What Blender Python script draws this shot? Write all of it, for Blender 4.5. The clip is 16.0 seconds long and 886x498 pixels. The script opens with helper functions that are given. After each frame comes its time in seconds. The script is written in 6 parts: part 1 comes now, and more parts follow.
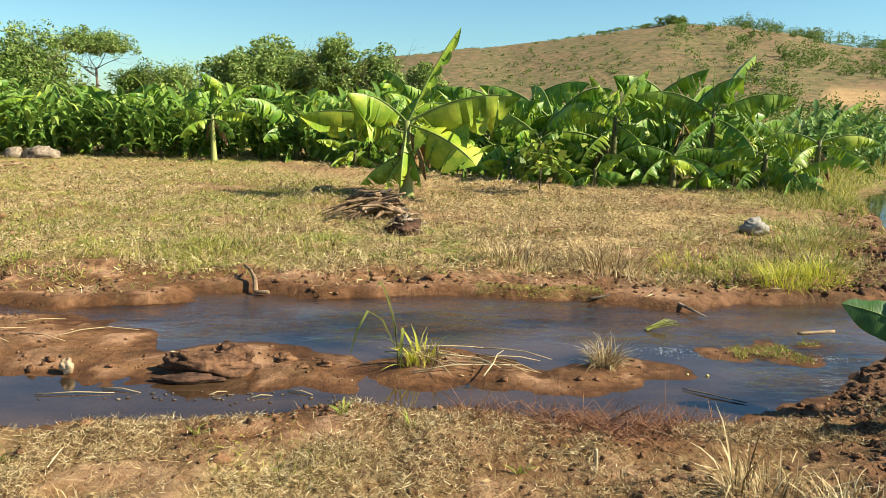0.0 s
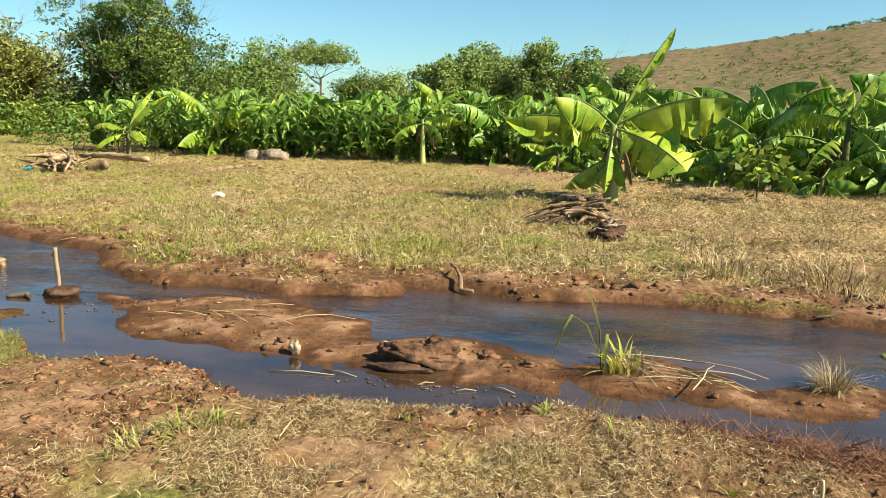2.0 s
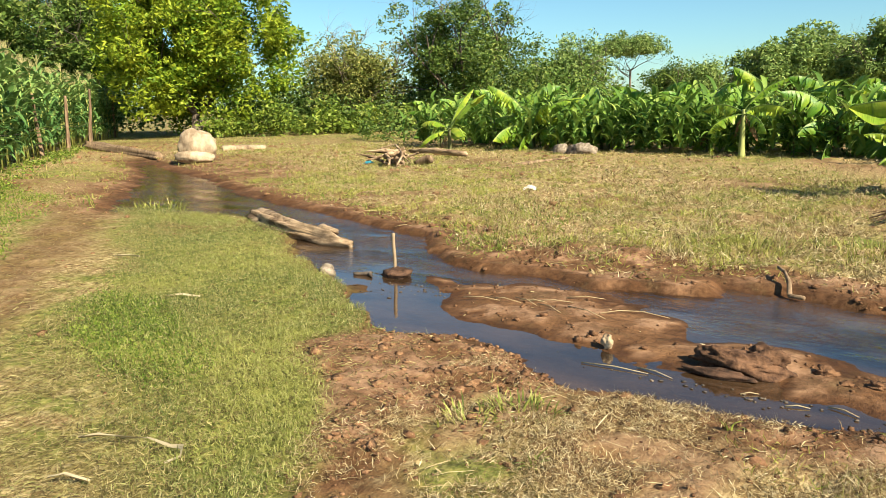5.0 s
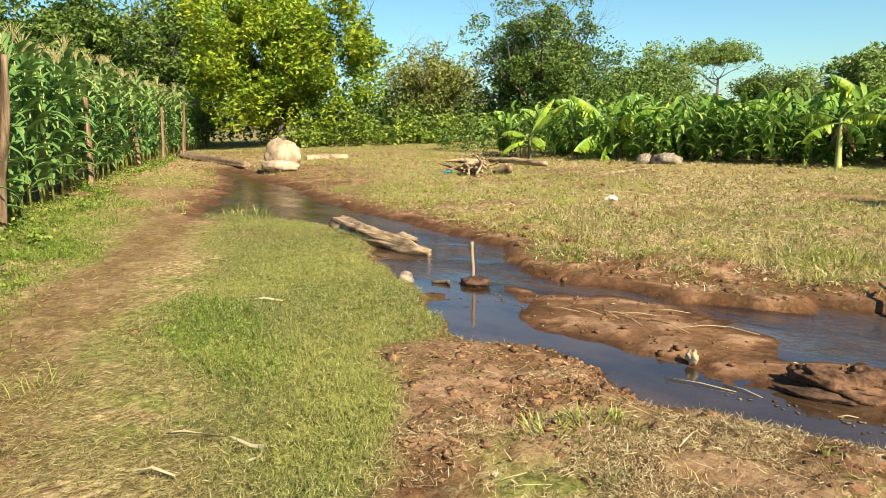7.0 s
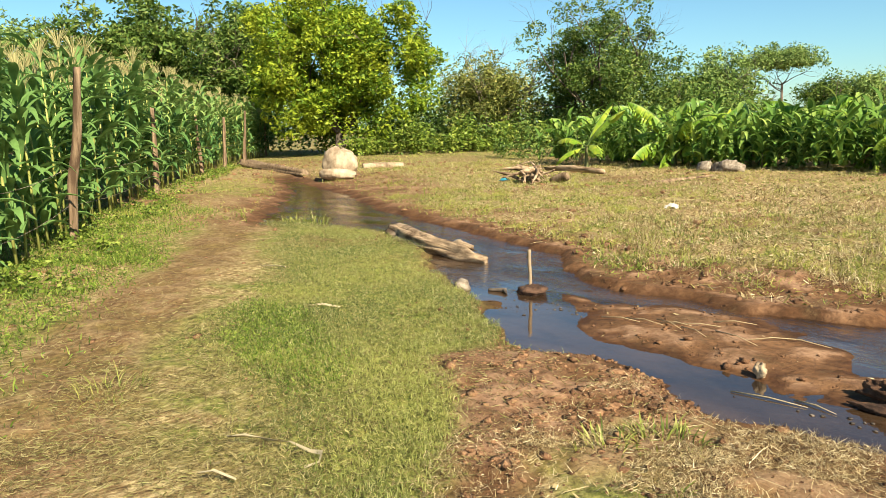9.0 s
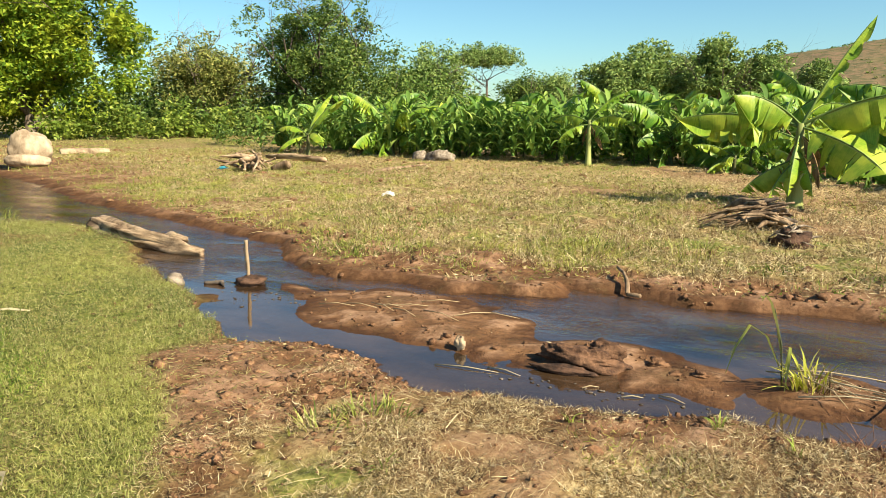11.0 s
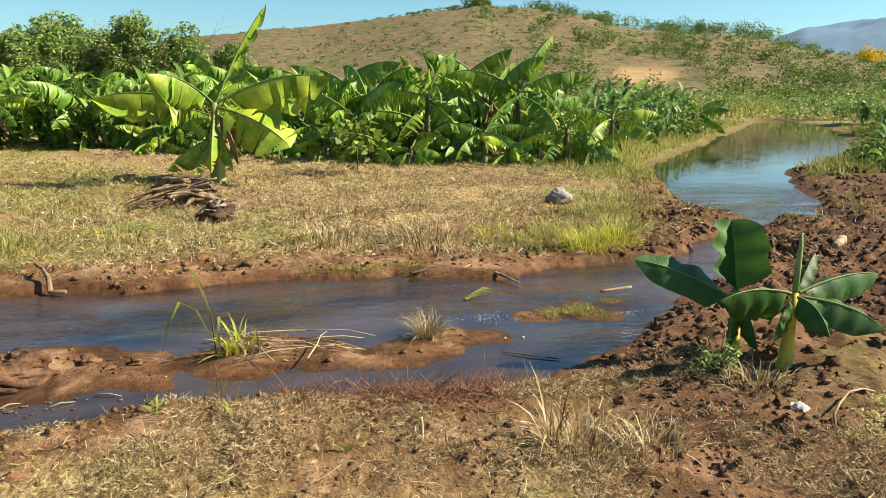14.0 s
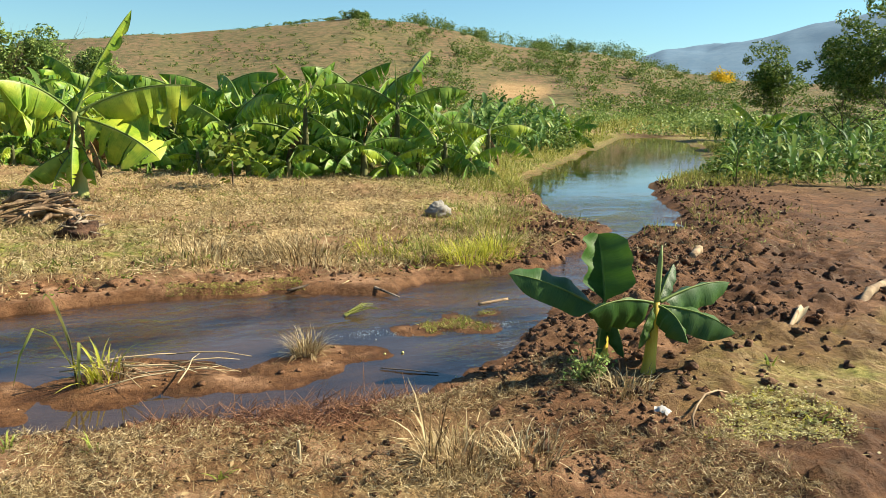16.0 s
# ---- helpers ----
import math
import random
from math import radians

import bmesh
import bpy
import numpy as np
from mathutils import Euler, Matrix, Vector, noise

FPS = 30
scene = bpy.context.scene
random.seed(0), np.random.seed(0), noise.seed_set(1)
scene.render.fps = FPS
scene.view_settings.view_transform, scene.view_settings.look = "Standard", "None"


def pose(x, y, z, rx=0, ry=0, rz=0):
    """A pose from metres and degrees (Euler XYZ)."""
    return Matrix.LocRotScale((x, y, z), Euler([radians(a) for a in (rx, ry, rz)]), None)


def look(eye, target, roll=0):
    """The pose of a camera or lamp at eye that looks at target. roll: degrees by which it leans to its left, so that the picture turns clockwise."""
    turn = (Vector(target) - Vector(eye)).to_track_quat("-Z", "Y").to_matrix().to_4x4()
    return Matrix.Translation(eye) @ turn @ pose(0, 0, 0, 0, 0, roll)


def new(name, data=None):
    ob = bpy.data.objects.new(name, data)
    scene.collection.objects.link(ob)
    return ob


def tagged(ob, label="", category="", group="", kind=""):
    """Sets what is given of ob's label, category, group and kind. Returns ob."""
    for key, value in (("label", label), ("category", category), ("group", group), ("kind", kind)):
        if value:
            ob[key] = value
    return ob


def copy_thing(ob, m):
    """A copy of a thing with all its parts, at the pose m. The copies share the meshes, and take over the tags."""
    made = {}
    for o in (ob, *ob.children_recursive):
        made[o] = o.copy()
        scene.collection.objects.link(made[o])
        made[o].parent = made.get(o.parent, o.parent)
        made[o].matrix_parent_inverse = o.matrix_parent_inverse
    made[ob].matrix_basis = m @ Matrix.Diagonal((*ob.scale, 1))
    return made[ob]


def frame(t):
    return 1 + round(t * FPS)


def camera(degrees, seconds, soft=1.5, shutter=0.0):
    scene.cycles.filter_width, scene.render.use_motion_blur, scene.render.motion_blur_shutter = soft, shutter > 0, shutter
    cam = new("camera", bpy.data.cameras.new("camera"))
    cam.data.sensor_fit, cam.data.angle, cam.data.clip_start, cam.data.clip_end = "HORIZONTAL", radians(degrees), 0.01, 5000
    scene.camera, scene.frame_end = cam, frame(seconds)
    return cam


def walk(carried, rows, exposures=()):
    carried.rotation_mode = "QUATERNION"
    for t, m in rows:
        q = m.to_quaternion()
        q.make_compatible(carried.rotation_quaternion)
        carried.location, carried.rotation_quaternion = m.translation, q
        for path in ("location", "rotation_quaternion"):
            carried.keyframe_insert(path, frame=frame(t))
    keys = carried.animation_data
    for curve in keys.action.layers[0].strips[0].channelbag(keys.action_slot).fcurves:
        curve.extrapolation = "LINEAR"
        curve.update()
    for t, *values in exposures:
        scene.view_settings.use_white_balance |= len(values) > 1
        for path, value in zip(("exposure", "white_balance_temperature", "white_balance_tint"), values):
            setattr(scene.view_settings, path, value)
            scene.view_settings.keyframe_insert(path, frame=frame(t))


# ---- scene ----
cam = camera(62.0, 16.0, 0.65)
PATH = [
    (0.0, (0.000, 0.000, 1.600), (0.097, 9.819, -0.290), 1.16),
    (0.5, (-0.029, 0.008, 1.601), (-0.730, 9.802, -0.291), 1.00),
    (1.0, (-0.048, -0.005, 1.596), (-1.427, 9.723, -0.261), 1.00),
    (1.5, (-0.059, -0.031, 1.594), (-2.069, 9.591, -0.246), 0.97),
    (2.0, (-0.059, -0.039, 1.592), (-2.584, 9.455, -0.278), 0.64),
    (2.5, (-0.072, -0.048, 1.593), (-3.591, 9.103, -0.377), -0.25),
    (3.0, (-0.078, -0.062, 1.595), (-4.154, 8.842, -0.429), -0.55),
    (3.5, (-0.081, -0.083, 1.597), (-4.813, 8.498, -0.400), -0.77),
    (4.0, (-0.115, -0.100, 1.595), (-5.372, 8.171, -0.393), -1.04),
    (4.5, (-0.149, -0.091, 1.594), (-5.798, 7.927, -0.356), -1.21),
    (5.0, (-0.150, -0.090, 1.593), (-6.239, 7.605, -0.334), -1.31),
    (5.2, (-0.157, -0.081, 1.596), (-6.397, 7.495, -0.318), -1.50),
    (5.9, (-0.162, -0.078, 1.593), (-6.791, 7.173, -0.274), -1.60),
    (6.6, (-0.166, -0.079, 1.583), (-6.966, 7.028, -0.221), -1.52),
    (7.5, (-0.179, -0.069, 1.568), (-7.216, 6.825, -0.152), -1.67),
    (8.0, (-0.191, -0.057, 1.559), (-7.428, 6.638, -0.114), -1.95),
    (8.2, (-0.211, -0.052, 1.564), (-7.569, 6.514, -0.093), -1.94),
    (8.7, (-0.219, -0.058, 1.565), (-7.685, 6.390, -0.068), -1.97),
    (9.3, (-0.197, -0.091, 1.573), (-7.463, 6.577, -0.080), -1.67),
    (9.8, (-0.165, -0.114, 1.580), (-6.963, 7.020, -0.119), -1.24),
    (10.3, (-0.132, -0.109, 1.585), (-6.133, 7.693, -0.180), -0.76),
    (10.5, (-0.125, -0.104, 1.588), (-5.812, 7.928, -0.182), -0.67),
    (11.0, (-0.088, -0.071, 1.587), (-4.632, 8.640, -0.277), -0.10),
    (11.5, (-0.073, -0.004, 1.559), (-3.168, 9.311, -0.352), -0.13),
    (12.0, (-0.066, 0.005, 1.558), (-1.910, 9.636, -0.401), -0.14),
    (12.5, (-0.016, 0.000, 1.566), (-0.619, 9.782, -0.424), 0.20),
    (13.0, (0.021, 0.005, 1.571), (0.700, 9.766, -0.495), 0.18),
    (13.5, (0.040, 0.012, 1.570), (1.755, 9.642, -0.510), 0.41),
    (14.0, (0.043, 0.014, 1.569), (2.481, 9.484, -0.527), 0.39),
    (14.5, (0.048, 0.019, 1.571), (3.143, 9.307, -0.467), 0.79),
    (15.0, (0.059, 0.011, 1.579), (3.669, 9.128, -0.383), 1.23),
    (15.5, (0.061, 0.006, 1.592), (3.818, 9.066, -0.355), 1.11),
    (16.0, (0.068, 0.010, 1.594), (4.019, 8.995, -0.319), 1.41),
]
walk(cam, [(t, look(eye, target, roll)) for t, eye, target, roll in PATH])

# ---- world, sun, exposure ----
SUN_FROM = Vector((0.74, -0.14, 0.60)).normalized()
scene.view_settings.exposure = 1.32
world = bpy.data.worlds.new("world")
scene.world = world
world.use_nodes = True
wn = world.node_tree
sky = wn.nodes.new("ShaderNodeTexSky")
sky.sky_type, sky.sun_disc = "NISHITA", False
sky.sun_elevation = math.asin(SUN_FROM.z)
sky.sun_rotation = math.atan2(SUN_FROM.x, SUN_FROM.y)
sky.air_density, sky.dust_density, sky.ozone_density = 1.0, 0.35, 3.0
clear = wn.nodes.new("ShaderNodeMix")
clear.data_type, clear.blend_type = "RGBA", "MULTIPLY"
clear.inputs[0].default_value, clear.inputs[7].default_value = 1.0, (0.76, 1.04, 1.06, 1)
wn.links.new(sky.outputs[0], clear.inputs[6])
wn.links.new(clear.outputs[2], wn.nodes["Background"].inputs[0])
wn.nodes["Background"].inputs[1].default_value = 0.055
sun = new("sun", bpy.data.lights.new("sun", "SUN"))
sun.data.energy, sun.data.angle, sun.data.color = 5.0, radians(0.55), (1.0, 0.90, 0.70)
sun.matrix_world = look(SUN_FROM * 50, (0, 0, 0))

# ---- numeric noise for relief and scattering ----
rng = np.random.default_rng(7)


def lattice(ix, iy, seed):
    n = (ix.astype(np.int64) * 374761393 + iy.astype(np.int64) * 668265263 + seed * 974711) & 0x7FFFFFFF
    n = ((n ^ (n >> 13)) * 1274126177) & 0x7FFFFFFF
    return ((n ^ (n >> 16)) & 0xFFFF) / 65535.0


def vnoise(x, y, seed=0):
    ix, iy = np.floor(x), np.floor(y)
    u, v = x - ix, y - iy
    u, v = u * u * (3 - 2 * u), v * v * (3 - 2 * v)
    a, b = lattice(ix, iy, seed), lattice(ix + 1, iy, seed)
    c, d = lattice(ix, iy + 1, seed), lattice(ix + 1, iy + 1, seed)
    return (a * (1 - u) + b * u) * (1 - v) + (c * (1 - u) + d * u) * v


def fbm(x, y, seed=0, octaves=4):
    x, y = np.asarray(x, float), np.asarray(y, float)
    total, amp, norm = 0.0, 1.0, 0.0
    for k in range(octaves):
        total = total + amp * (vnoise(x, y, seed + k * 17) - 0.5)
        norm += amp
        x, y, amp = x * 2.03 + 11.3, y * 2.03 + 5.7, amp * 0.5
    return total / norm * 2


def smooth(a, b, x):
    t = np.clip((x - a) / (b - a), 0, 1)
    return t * t * (3 - 2 * t)


def inside_by(x, y, poly):
    """Distance to the outline of a polygon, positive inside."""
    x, y = np.asarray(x, float), np.asarray(y, float)
    best = np.full(x.shape, 1e9)
    odd = np.zeros(x.shape, bool)
    for (ax, ay), (bx, by) in zip(poly, poly[1:] + poly[:1]):
        ex, ey = bx - ax, by - ay
        t = np.clip(((x - ax) * ex + (y - ay) * ey) / (ex * ex + ey * ey), 0, 1)
        best = np.minimum(best, (x - ax - t * ex) ** 2 + (y - ay - t * ey) ** 2)
        if ey != 0:
            odd ^= ((ay > y) != (by > y)) & (x < ex * (y - ay) / ey + ax)
    return np.where(odd, 1, -1) * np.sqrt(best)


# ---- plan of the stream: far shore, near shore, bars ----
FAR_SHORE = [(-24, 13.6), (-18.7, 11.3), (-14.6, 9.9), (-11.7, 8.5), (-8.8, 7.6), (-6.9, 7.1), (-5.7, 6.65), (-5.25, 6.05), (-4.8, 5.68),
             (-4.0, 5.55), (-3.4, 5.66), (-2.83, 5.58), (-2.4, 5.7), (-2.0, 5.78), (-2.02, 6.12), (-1.64, 6.22), (-1.3, 6.02), (-0.9, 6.02), (-0.3, 6.2),
             (0.4, 6.18), (1.2, 6.16), (1.6, 6.0), (2.15, 5.78), (2.7, 6.06), (3.4, 6.1), (3.9, 6.2), (4.3, 6.5), (5.4, 7.5), (6.1, 8.15), (5.85, 8.8), (6.5, 10.7),
             (8.4, 14.6), (12.4, 19.1), (19.6, 27.6), (24, 32.5), (27, 36)]
NEAR_SHORE = [(31, 36.5), (25.2, 27.4), (19.1, 20.1), (15.9, 16.5), (10.8, 13.0), (9.2, 10.9), (8.1, 9.0), (7.1, 7.75), (6.6, 7.95), (5.5, 7.1),
              (4.4, 5.88), (3.8, 5.36), (3.3, 4.95), (2.9, 4.55), (2.5, 4.14), (2.2, 3.98), (1.7, 3.68), (1.35, 3.54), (1.0, 3.5), (0.65, 3.6),
              (0.3, 3.78), (-0.3, 3.76), (-0.9, 3.66), (-1.4, 3.58), (-1.7, 3.54), (-2.05, 3.42), (-2.35, 3.55), (-2.55, 3.76), (-2.95, 3.8), (-3.45, 3.65),
              (-3.8, 3.68), (-4.7, 4.26), (-5.35, 4.62), (-6.3, 5.1), (-7.3, 5.9), (-9.4, 6.5), (-10.7, 6.3), (-11.6, 5.7), (-14.0, 7.3), (-17.9, 9.9), (-23.5, 12.6)]
STREAM = FAR_SHORE + NEAR_SHORE
BARS = [
    [(-4.45, 5.12), (-3.9, 5.2), (-3.3, 5.38), (-2.8, 5.46), (-2.35, 5.2), (-2.0, 4.9), (-1.75, 4.6), (-1.35, 4.8), (-0.92, 4.7), (-0.62, 4.52), (-0.44, 4.25),
     (-0.47, 3.98), (-0.8, 4.04), (-1.0, 3.97), (-1.1, 4.16), (-1.5, 4.13), (-1.87, 4.02), (-2.3, 4.08), (-2.8, 4.14), (-3.25, 4.16), (-3.72, 4.5)],
    [(-0.42, 4.32), (-0.24, 4.5), (0.12, 4.72), (0.42, 4.52), (0.73, 4.3), (0.88, 4.46), (1.2, 4.58), (1.46, 4.46), (1.54, 4.27), (1.1, 4.1), (0.84, 3.98), (0.43, 4.0), (0.15, 4.02), (-0.22, 4.05)],
    [(1.75, 4.92), (2.2, 4.86), (2.4, 5.06), (2.75, 4.98), (2.6, 4.72), (2.4, 4.58), (2.05, 4.6), (1.8, 4.7)],
]
# bare broken soil by the near shore, and the thick green turf beside it
CLODS = [(-3.5, 3.55), (-3.1, 3.72), (-2.55, 3.7), (-2.15, 3.4), (-2.2, 2.85), (-2.2, 2.3), (-1.85, 1.7), (-2.15, 1.5), (-2.72, 2.14), (-3.24, 2.52), (-3.74, 2.91)]
TURF = [(-3.8, 3.66), (-4.7, 4.24), (-5.35, 4.6), (-6.3, 5.05), (-7.3, 5.85), (-9.4, 6.4), (-10.6, 6.2), (-11.3, 5.75), (-10.0, 5.4), (-8.45, 4.25), (-6.9, 3.6), (-5.95, 2.8),
        (-5.4, 1.95), (-4.5, 1.8), (-3.6, 1.55), (-3.0, 1.3), (-2.2, 1.1), (-2.15, 1.7), (-2.72, 2.14), (-3.24, 2.52), (-3.74, 2.91), (-3.6, 3.4)]


def zones(x, y):
    """Masks between 0 and 1: bare soil, green turf, straw, and the distance into the stream."""
    wx, wy = x + 0.16 * fbm(x * 2.2, y * 2.2, 3), y + 0.16 * fbm(x * 2.2, y * 2.2, 9)
    s = inside_by(wx, wy, STREAM)
    clod = smooth(-0.1, 0.15, inside_by(wx, wy, CLODS))
    right = smooth(-0.3, 0.5, (wx - 1.7) * 0.9 - np.maximum(wy - 3.4, -2.0) * 0.55) * smooth(24, 14, np.hypot(x, y)) * (wy < wx * 1.2 + 1.5)
    fringe = smooth(-0.95, -0.3, s + 0.5 * fbm(x * 1.1, y * 1.1, 21)) * (1 - 0.9 * smooth(12, 17, np.hypot(x, y)) * (x > 4))
    tongue = smooth(1.4, 0.5, np.hypot((wx - 5.3) / 1.2, (wy - 8.2)))
    flat = smooth(1.15, 0.5, np.hypot((wx - 4.5) / 2.0, (wy - 2.95) / 0.75) + 0.4 * fbm(x * 1.6, y * 1.6, 29))
    right = right * (1 - 0.8 * flat)
    spit = smooth(1.25, 0.65, np.hypot((wx + 3.3) / 1.7, (wy - 6.25) / 0.65) + 0.3 * fbm(x * 1.5, y * 1.5, 24))
    bend = smooth(1.3, 0.6, np.hypot((wx + 17.0) / 4.8, (wy - 12.2 - 0.45 * (-wx - 17.0)) / 1.7))
    soil = np.clip(np.maximum.reduce([clod, right, fringe, tongue, bend, spit]), 0, 1)
    turf = smooth(-0.25, 0.25, inside_by(wx, wy, TURF)) * (1 - clod)
    path = smooth(0.75, 0.25, np.abs((wy - 2.45) - (wx + 7.0) * -0.67 - 0.4 * fbm(x * .5, y * .5, 2))) * (x < -3.2)
    near_bare = 0.8 * smooth(-0.3, 0.15, fbm(x * 1.5, y * 1.5, 44)) * smooth(4.2, 3.6, y) * smooth(-2.6, -2.0, x)
    far_bare = 0.7 * smooth(0.05, 0.4, fbm(x * 0.8, y * 0.8, 46)) * smooth(4.2, 5.5, y)
    soil = np.maximum.reduce([soil * (1 - turf), path * (1 - turf) * 0.68, near_bare * (1 - turf), far_bare])
    return soil, turf, s


def crust(x, y):
    """Plates of dry crumbly soil, 0 to 1."""
    return smooth(-0.05, 0.16, fbm(x * 4.2, y * 4.2, 81, 5))


def ground_z(x, y):
    x, y = np.asarray(x, float), np.asarray(y, float)
    soil, turf, s = zones(x, y)
    r = np.hypot(x, y)
    fine = smooth(40, 12, r)
    land = 0.02 + 0.05 * smooth(0.0, 0.3 - 0.22 * smooth(4.9, 5.4, y), -s) + 0.05 * smooth(0.2, 1.6, -s)
    land = land + (0.030 * fbm(x * 1.3, y * 1.3, 31) + (0.020 + 0.030 * smooth(5.5, 6.5, y)) * fbm(x * 3.1, y * 3.1, 35) * (1 - 0.6 * turf) + 0.030 * smooth(4.0, 3.4, y) * (x > -2.6) * np.abs(fbm(x * 6, y * 6, 42)) + 0.030 * smooth(5.5, 6.5, y) * np.abs(fbm(x * 6, y * 6, 43)) + 0.030 * turf * fbm(x * 5.5, y * 5.5, 36) + 0.024 * soil * crust(x, y) + 0.026 * soil * np.abs(fbm(x * 7, y * 7, 51))) * fine * smooth(0.05, 0.5, -s)
    turned = soil * smooth(2.0, 3.0, x - 0.1 * y) * smooth(-2.6, -0.8, s) * smooth(0.02, 0.35, -s) * (x > y * 0.6)
    land = land + turned * (0.10 * np.maximum(fbm(x * 3.2, y * 3.2, 33, 5), -0.2) + 0.07 * np.abs(fbm(x * 8, y * 8, 37)))
    rough = soil * smooth(1.6, 2.6, x - 0.1 * y) * smooth(0.05, 0.5, -s) * (x > y * 0.6) * smooth(14, 8, r)
    land = land + rough * (0.045 * fbm(x * 5.3, y * 5.3, 38) + 0.05 * np.maximum(fbm(x * 9, y * 9, 39), 0))
    land = np.maximum(land, 0.012)
    bed = -0.008 - 0.04 * smooth(0, 0.7, s) + 0.020 * fbm(x * 1.9, y * 1.9, 61)
    bed = np.minimum(bed, np.where(s > 0.25, -0.006, 0.02))
    z = np.where(s < 0, land, bed)
    rag = 0.16 * fbm(x * 2.3, y * 2.9, 41, 5)
    for k, bar in enumerate(BARS):
        near = (np.abs(x - bar[0][0]) < 5) & (np.abs(y - bar[0][1]) < 3)
        if near.any():
            d = np.full(x.shape, -1.0)
            d[near] = inside_by(x[near], y[near], bar)
            hump = -0.033 + 0.038 * smooth(-0.34, 0.06, d + rag) + 0.024 * smooth(-0.02, 0.42, d + 0.6 * rag) + (0.016 * fbm(x * 6, y * 6, 71) + 0.014 * fbm(x * 2.2, y * 2.2, 72) + 0.010 * crust(x, y)) * smooth(-0.2, 0.15, d)
            z = np.where(near, np.maximum(z, hump), z)
    return z


def height(x, y):
    return float(ground_z(np.array([x]), np.array([y]))[0])


# ---- mesh helpers ----
def mesh_of(name, verts, faces, uv=None, smooth_faces=False):
    """verts (n,3); faces an (m,k) array, or a list of such arrays."""
    me = bpy.data.meshes.new(name)
    verts = np.asarray(verts, np.float32)
    blocks = [np.asarray(f, np.int32) for f in (faces if isinstance(faces, list) else [faces]) if len(f)]
    me.vertices.add(len(verts))
    me.vertices.foreach_set("co", verts.ravel())
    loops = np.concatenate([b.ravel() for b in blocks])
    sizes = np.concatenate([np.full(len(b), b.shape[1], np.int32) for b in blocks])
    me.loops.add(len(loops))
    me.loops.foreach_set("vertex_index", loops)
    me.polygons.add(len(sizes))
    me.polygons.foreach_set("loop_start", np.concatenate([[0], np.cumsum(sizes)[:-1]]).astype(np.int32))
    me.polygons.foreach_set("loop_total", sizes)
    if smooth_faces:
        me.polygons.foreach_set("use_smooth", np.ones(len(sizes), bool))
    if uv is not None:
        layer = me.uv_layers.new(name="UVMap")
        layer.data.foreach_set("uv", np.asarray(uv, np.float32)[loops].ravel())
    me.update(calc_edges=True)
    return me


class Geo:
    """Gathers points and faces of one part."""

    def __init__(self):
        self.v, self.q, self.t, self.uv = [], [], [], []

    def tube(self, points, radii, sides=8, cap=True):
        points = [Vector(p) for p in points]
        base = len(self.v)
        for i, p in enumerate(points):
            way = (points[min(i + 1, len(points) - 1)] - points[max(i - 1, 0)]).normalized()
            side = way.orthogonal().normalized() if i == 0 else (side - way * side.dot(way)).normalized()
            up = way.cross(side)
            for k in range(sides):
                a = 2 * math.pi * k / sides
                r = radii[i] if not callable(radii) else radii(i, a)
                self.v.append(p + (side * math.cos(a) + up * math.sin(a)) * r)
                self.uv.append((k / sides, i / max(1, len(points) - 1)))
        for i in range(len(points) - 1):
            for k in range(sides):
                a, b = base + i * sides + k, base + i * sides + (k + 1) % sides
                self.q.append((a, b, b + sides, a + sides))
        if cap:
            for ring, c in ((0, points[0]), (len(points) - 1, points[-1])):
                self.v.append(c)
                self.uv.append((0.5, ring / max(1, len(points) - 1)))
                n = len(self.v) - 1
                for k in range(sides):
                    a, b = base + ring * sides + k, base + ring * sides + (k + 1) % sides
                    self.t.append((n, b, a) if ring == 0 else (n, a, b))
        return self

    def rows(self, grid, uvs=None):
        """Quads between rows of points."""
        base, n = len(self.v), len(grid[0])
        for i, row in enumerate(grid):
            for j, p in enumerate(row):
                self.v.append(Vector(p))
                self.uv.append(uvs[i][j] if uvs else (j / max(1, n - 1), i / max(1, len(grid) - 1)))
        for i in range(len(grid) - 1):
            for j in range(n - 1):
                a = base + i * n + j
                self.q.append((a, a + 1, a + n + 1, a + n))
        return self

    def mesh(self, name, smooth_faces=True):
        return mesh_of(name, [tuple(p) for p in self.v], [self.q, self.t], self.uv, smooth_faces)


def part(name, geo, material, parent=None, label="", smooth_faces=True):
    """Links a Geo or a mesh as one object, under a thing or a part."""
    me = geo.mesh(name, smooth_faces) if isinstance(geo, Geo) else geo
    me.materials.append(material)
    ob = new(name, me)
    if parent is not None:
        ob.parent = parent
    return tagged(ob, label)


def thing(name, label, category, m=None, group="", kind=""):
    ob = tagged(new(name), label, category, group, kind)
    ob.empty_display_size = 0.2
    if m is not None:
        ob.matrix_basis = m
    return ob


def lump(radius, seed, squash=(1, 1, 1), rough=0.35, n=10):
    """A rugged closed stone or clod as a Geo."""
    g = Geo()
    rings = []
    for i in range(n + 1):
        th = math.pi * i / n
        ring = []
        for k in range(n + 4):
            a = 2 * math.pi * k / (n + 4)
            d = Vector((math.sin(th) * math.cos(a), math.sin(th) * math.sin(a), math.cos(th)))
            r = radius * (1 + rough * noise.noise(d * 1.3 + Vector((seed * 7.1, seed, 0))) + rough * 0.6 * noise.noise(d * 3.1 + Vector((seed, 3, seed * 2.3))) + rough * 0.35 * noise.noise(d * 7.3 + Vector((seed * 3.3, 1, 2))))
            ring.append(Vector((d.x * squash[0], d.y * squash[1], d.z * squash[2])) * r)
        rings.append(ring + ring[:1])
    return g.rows(rings)


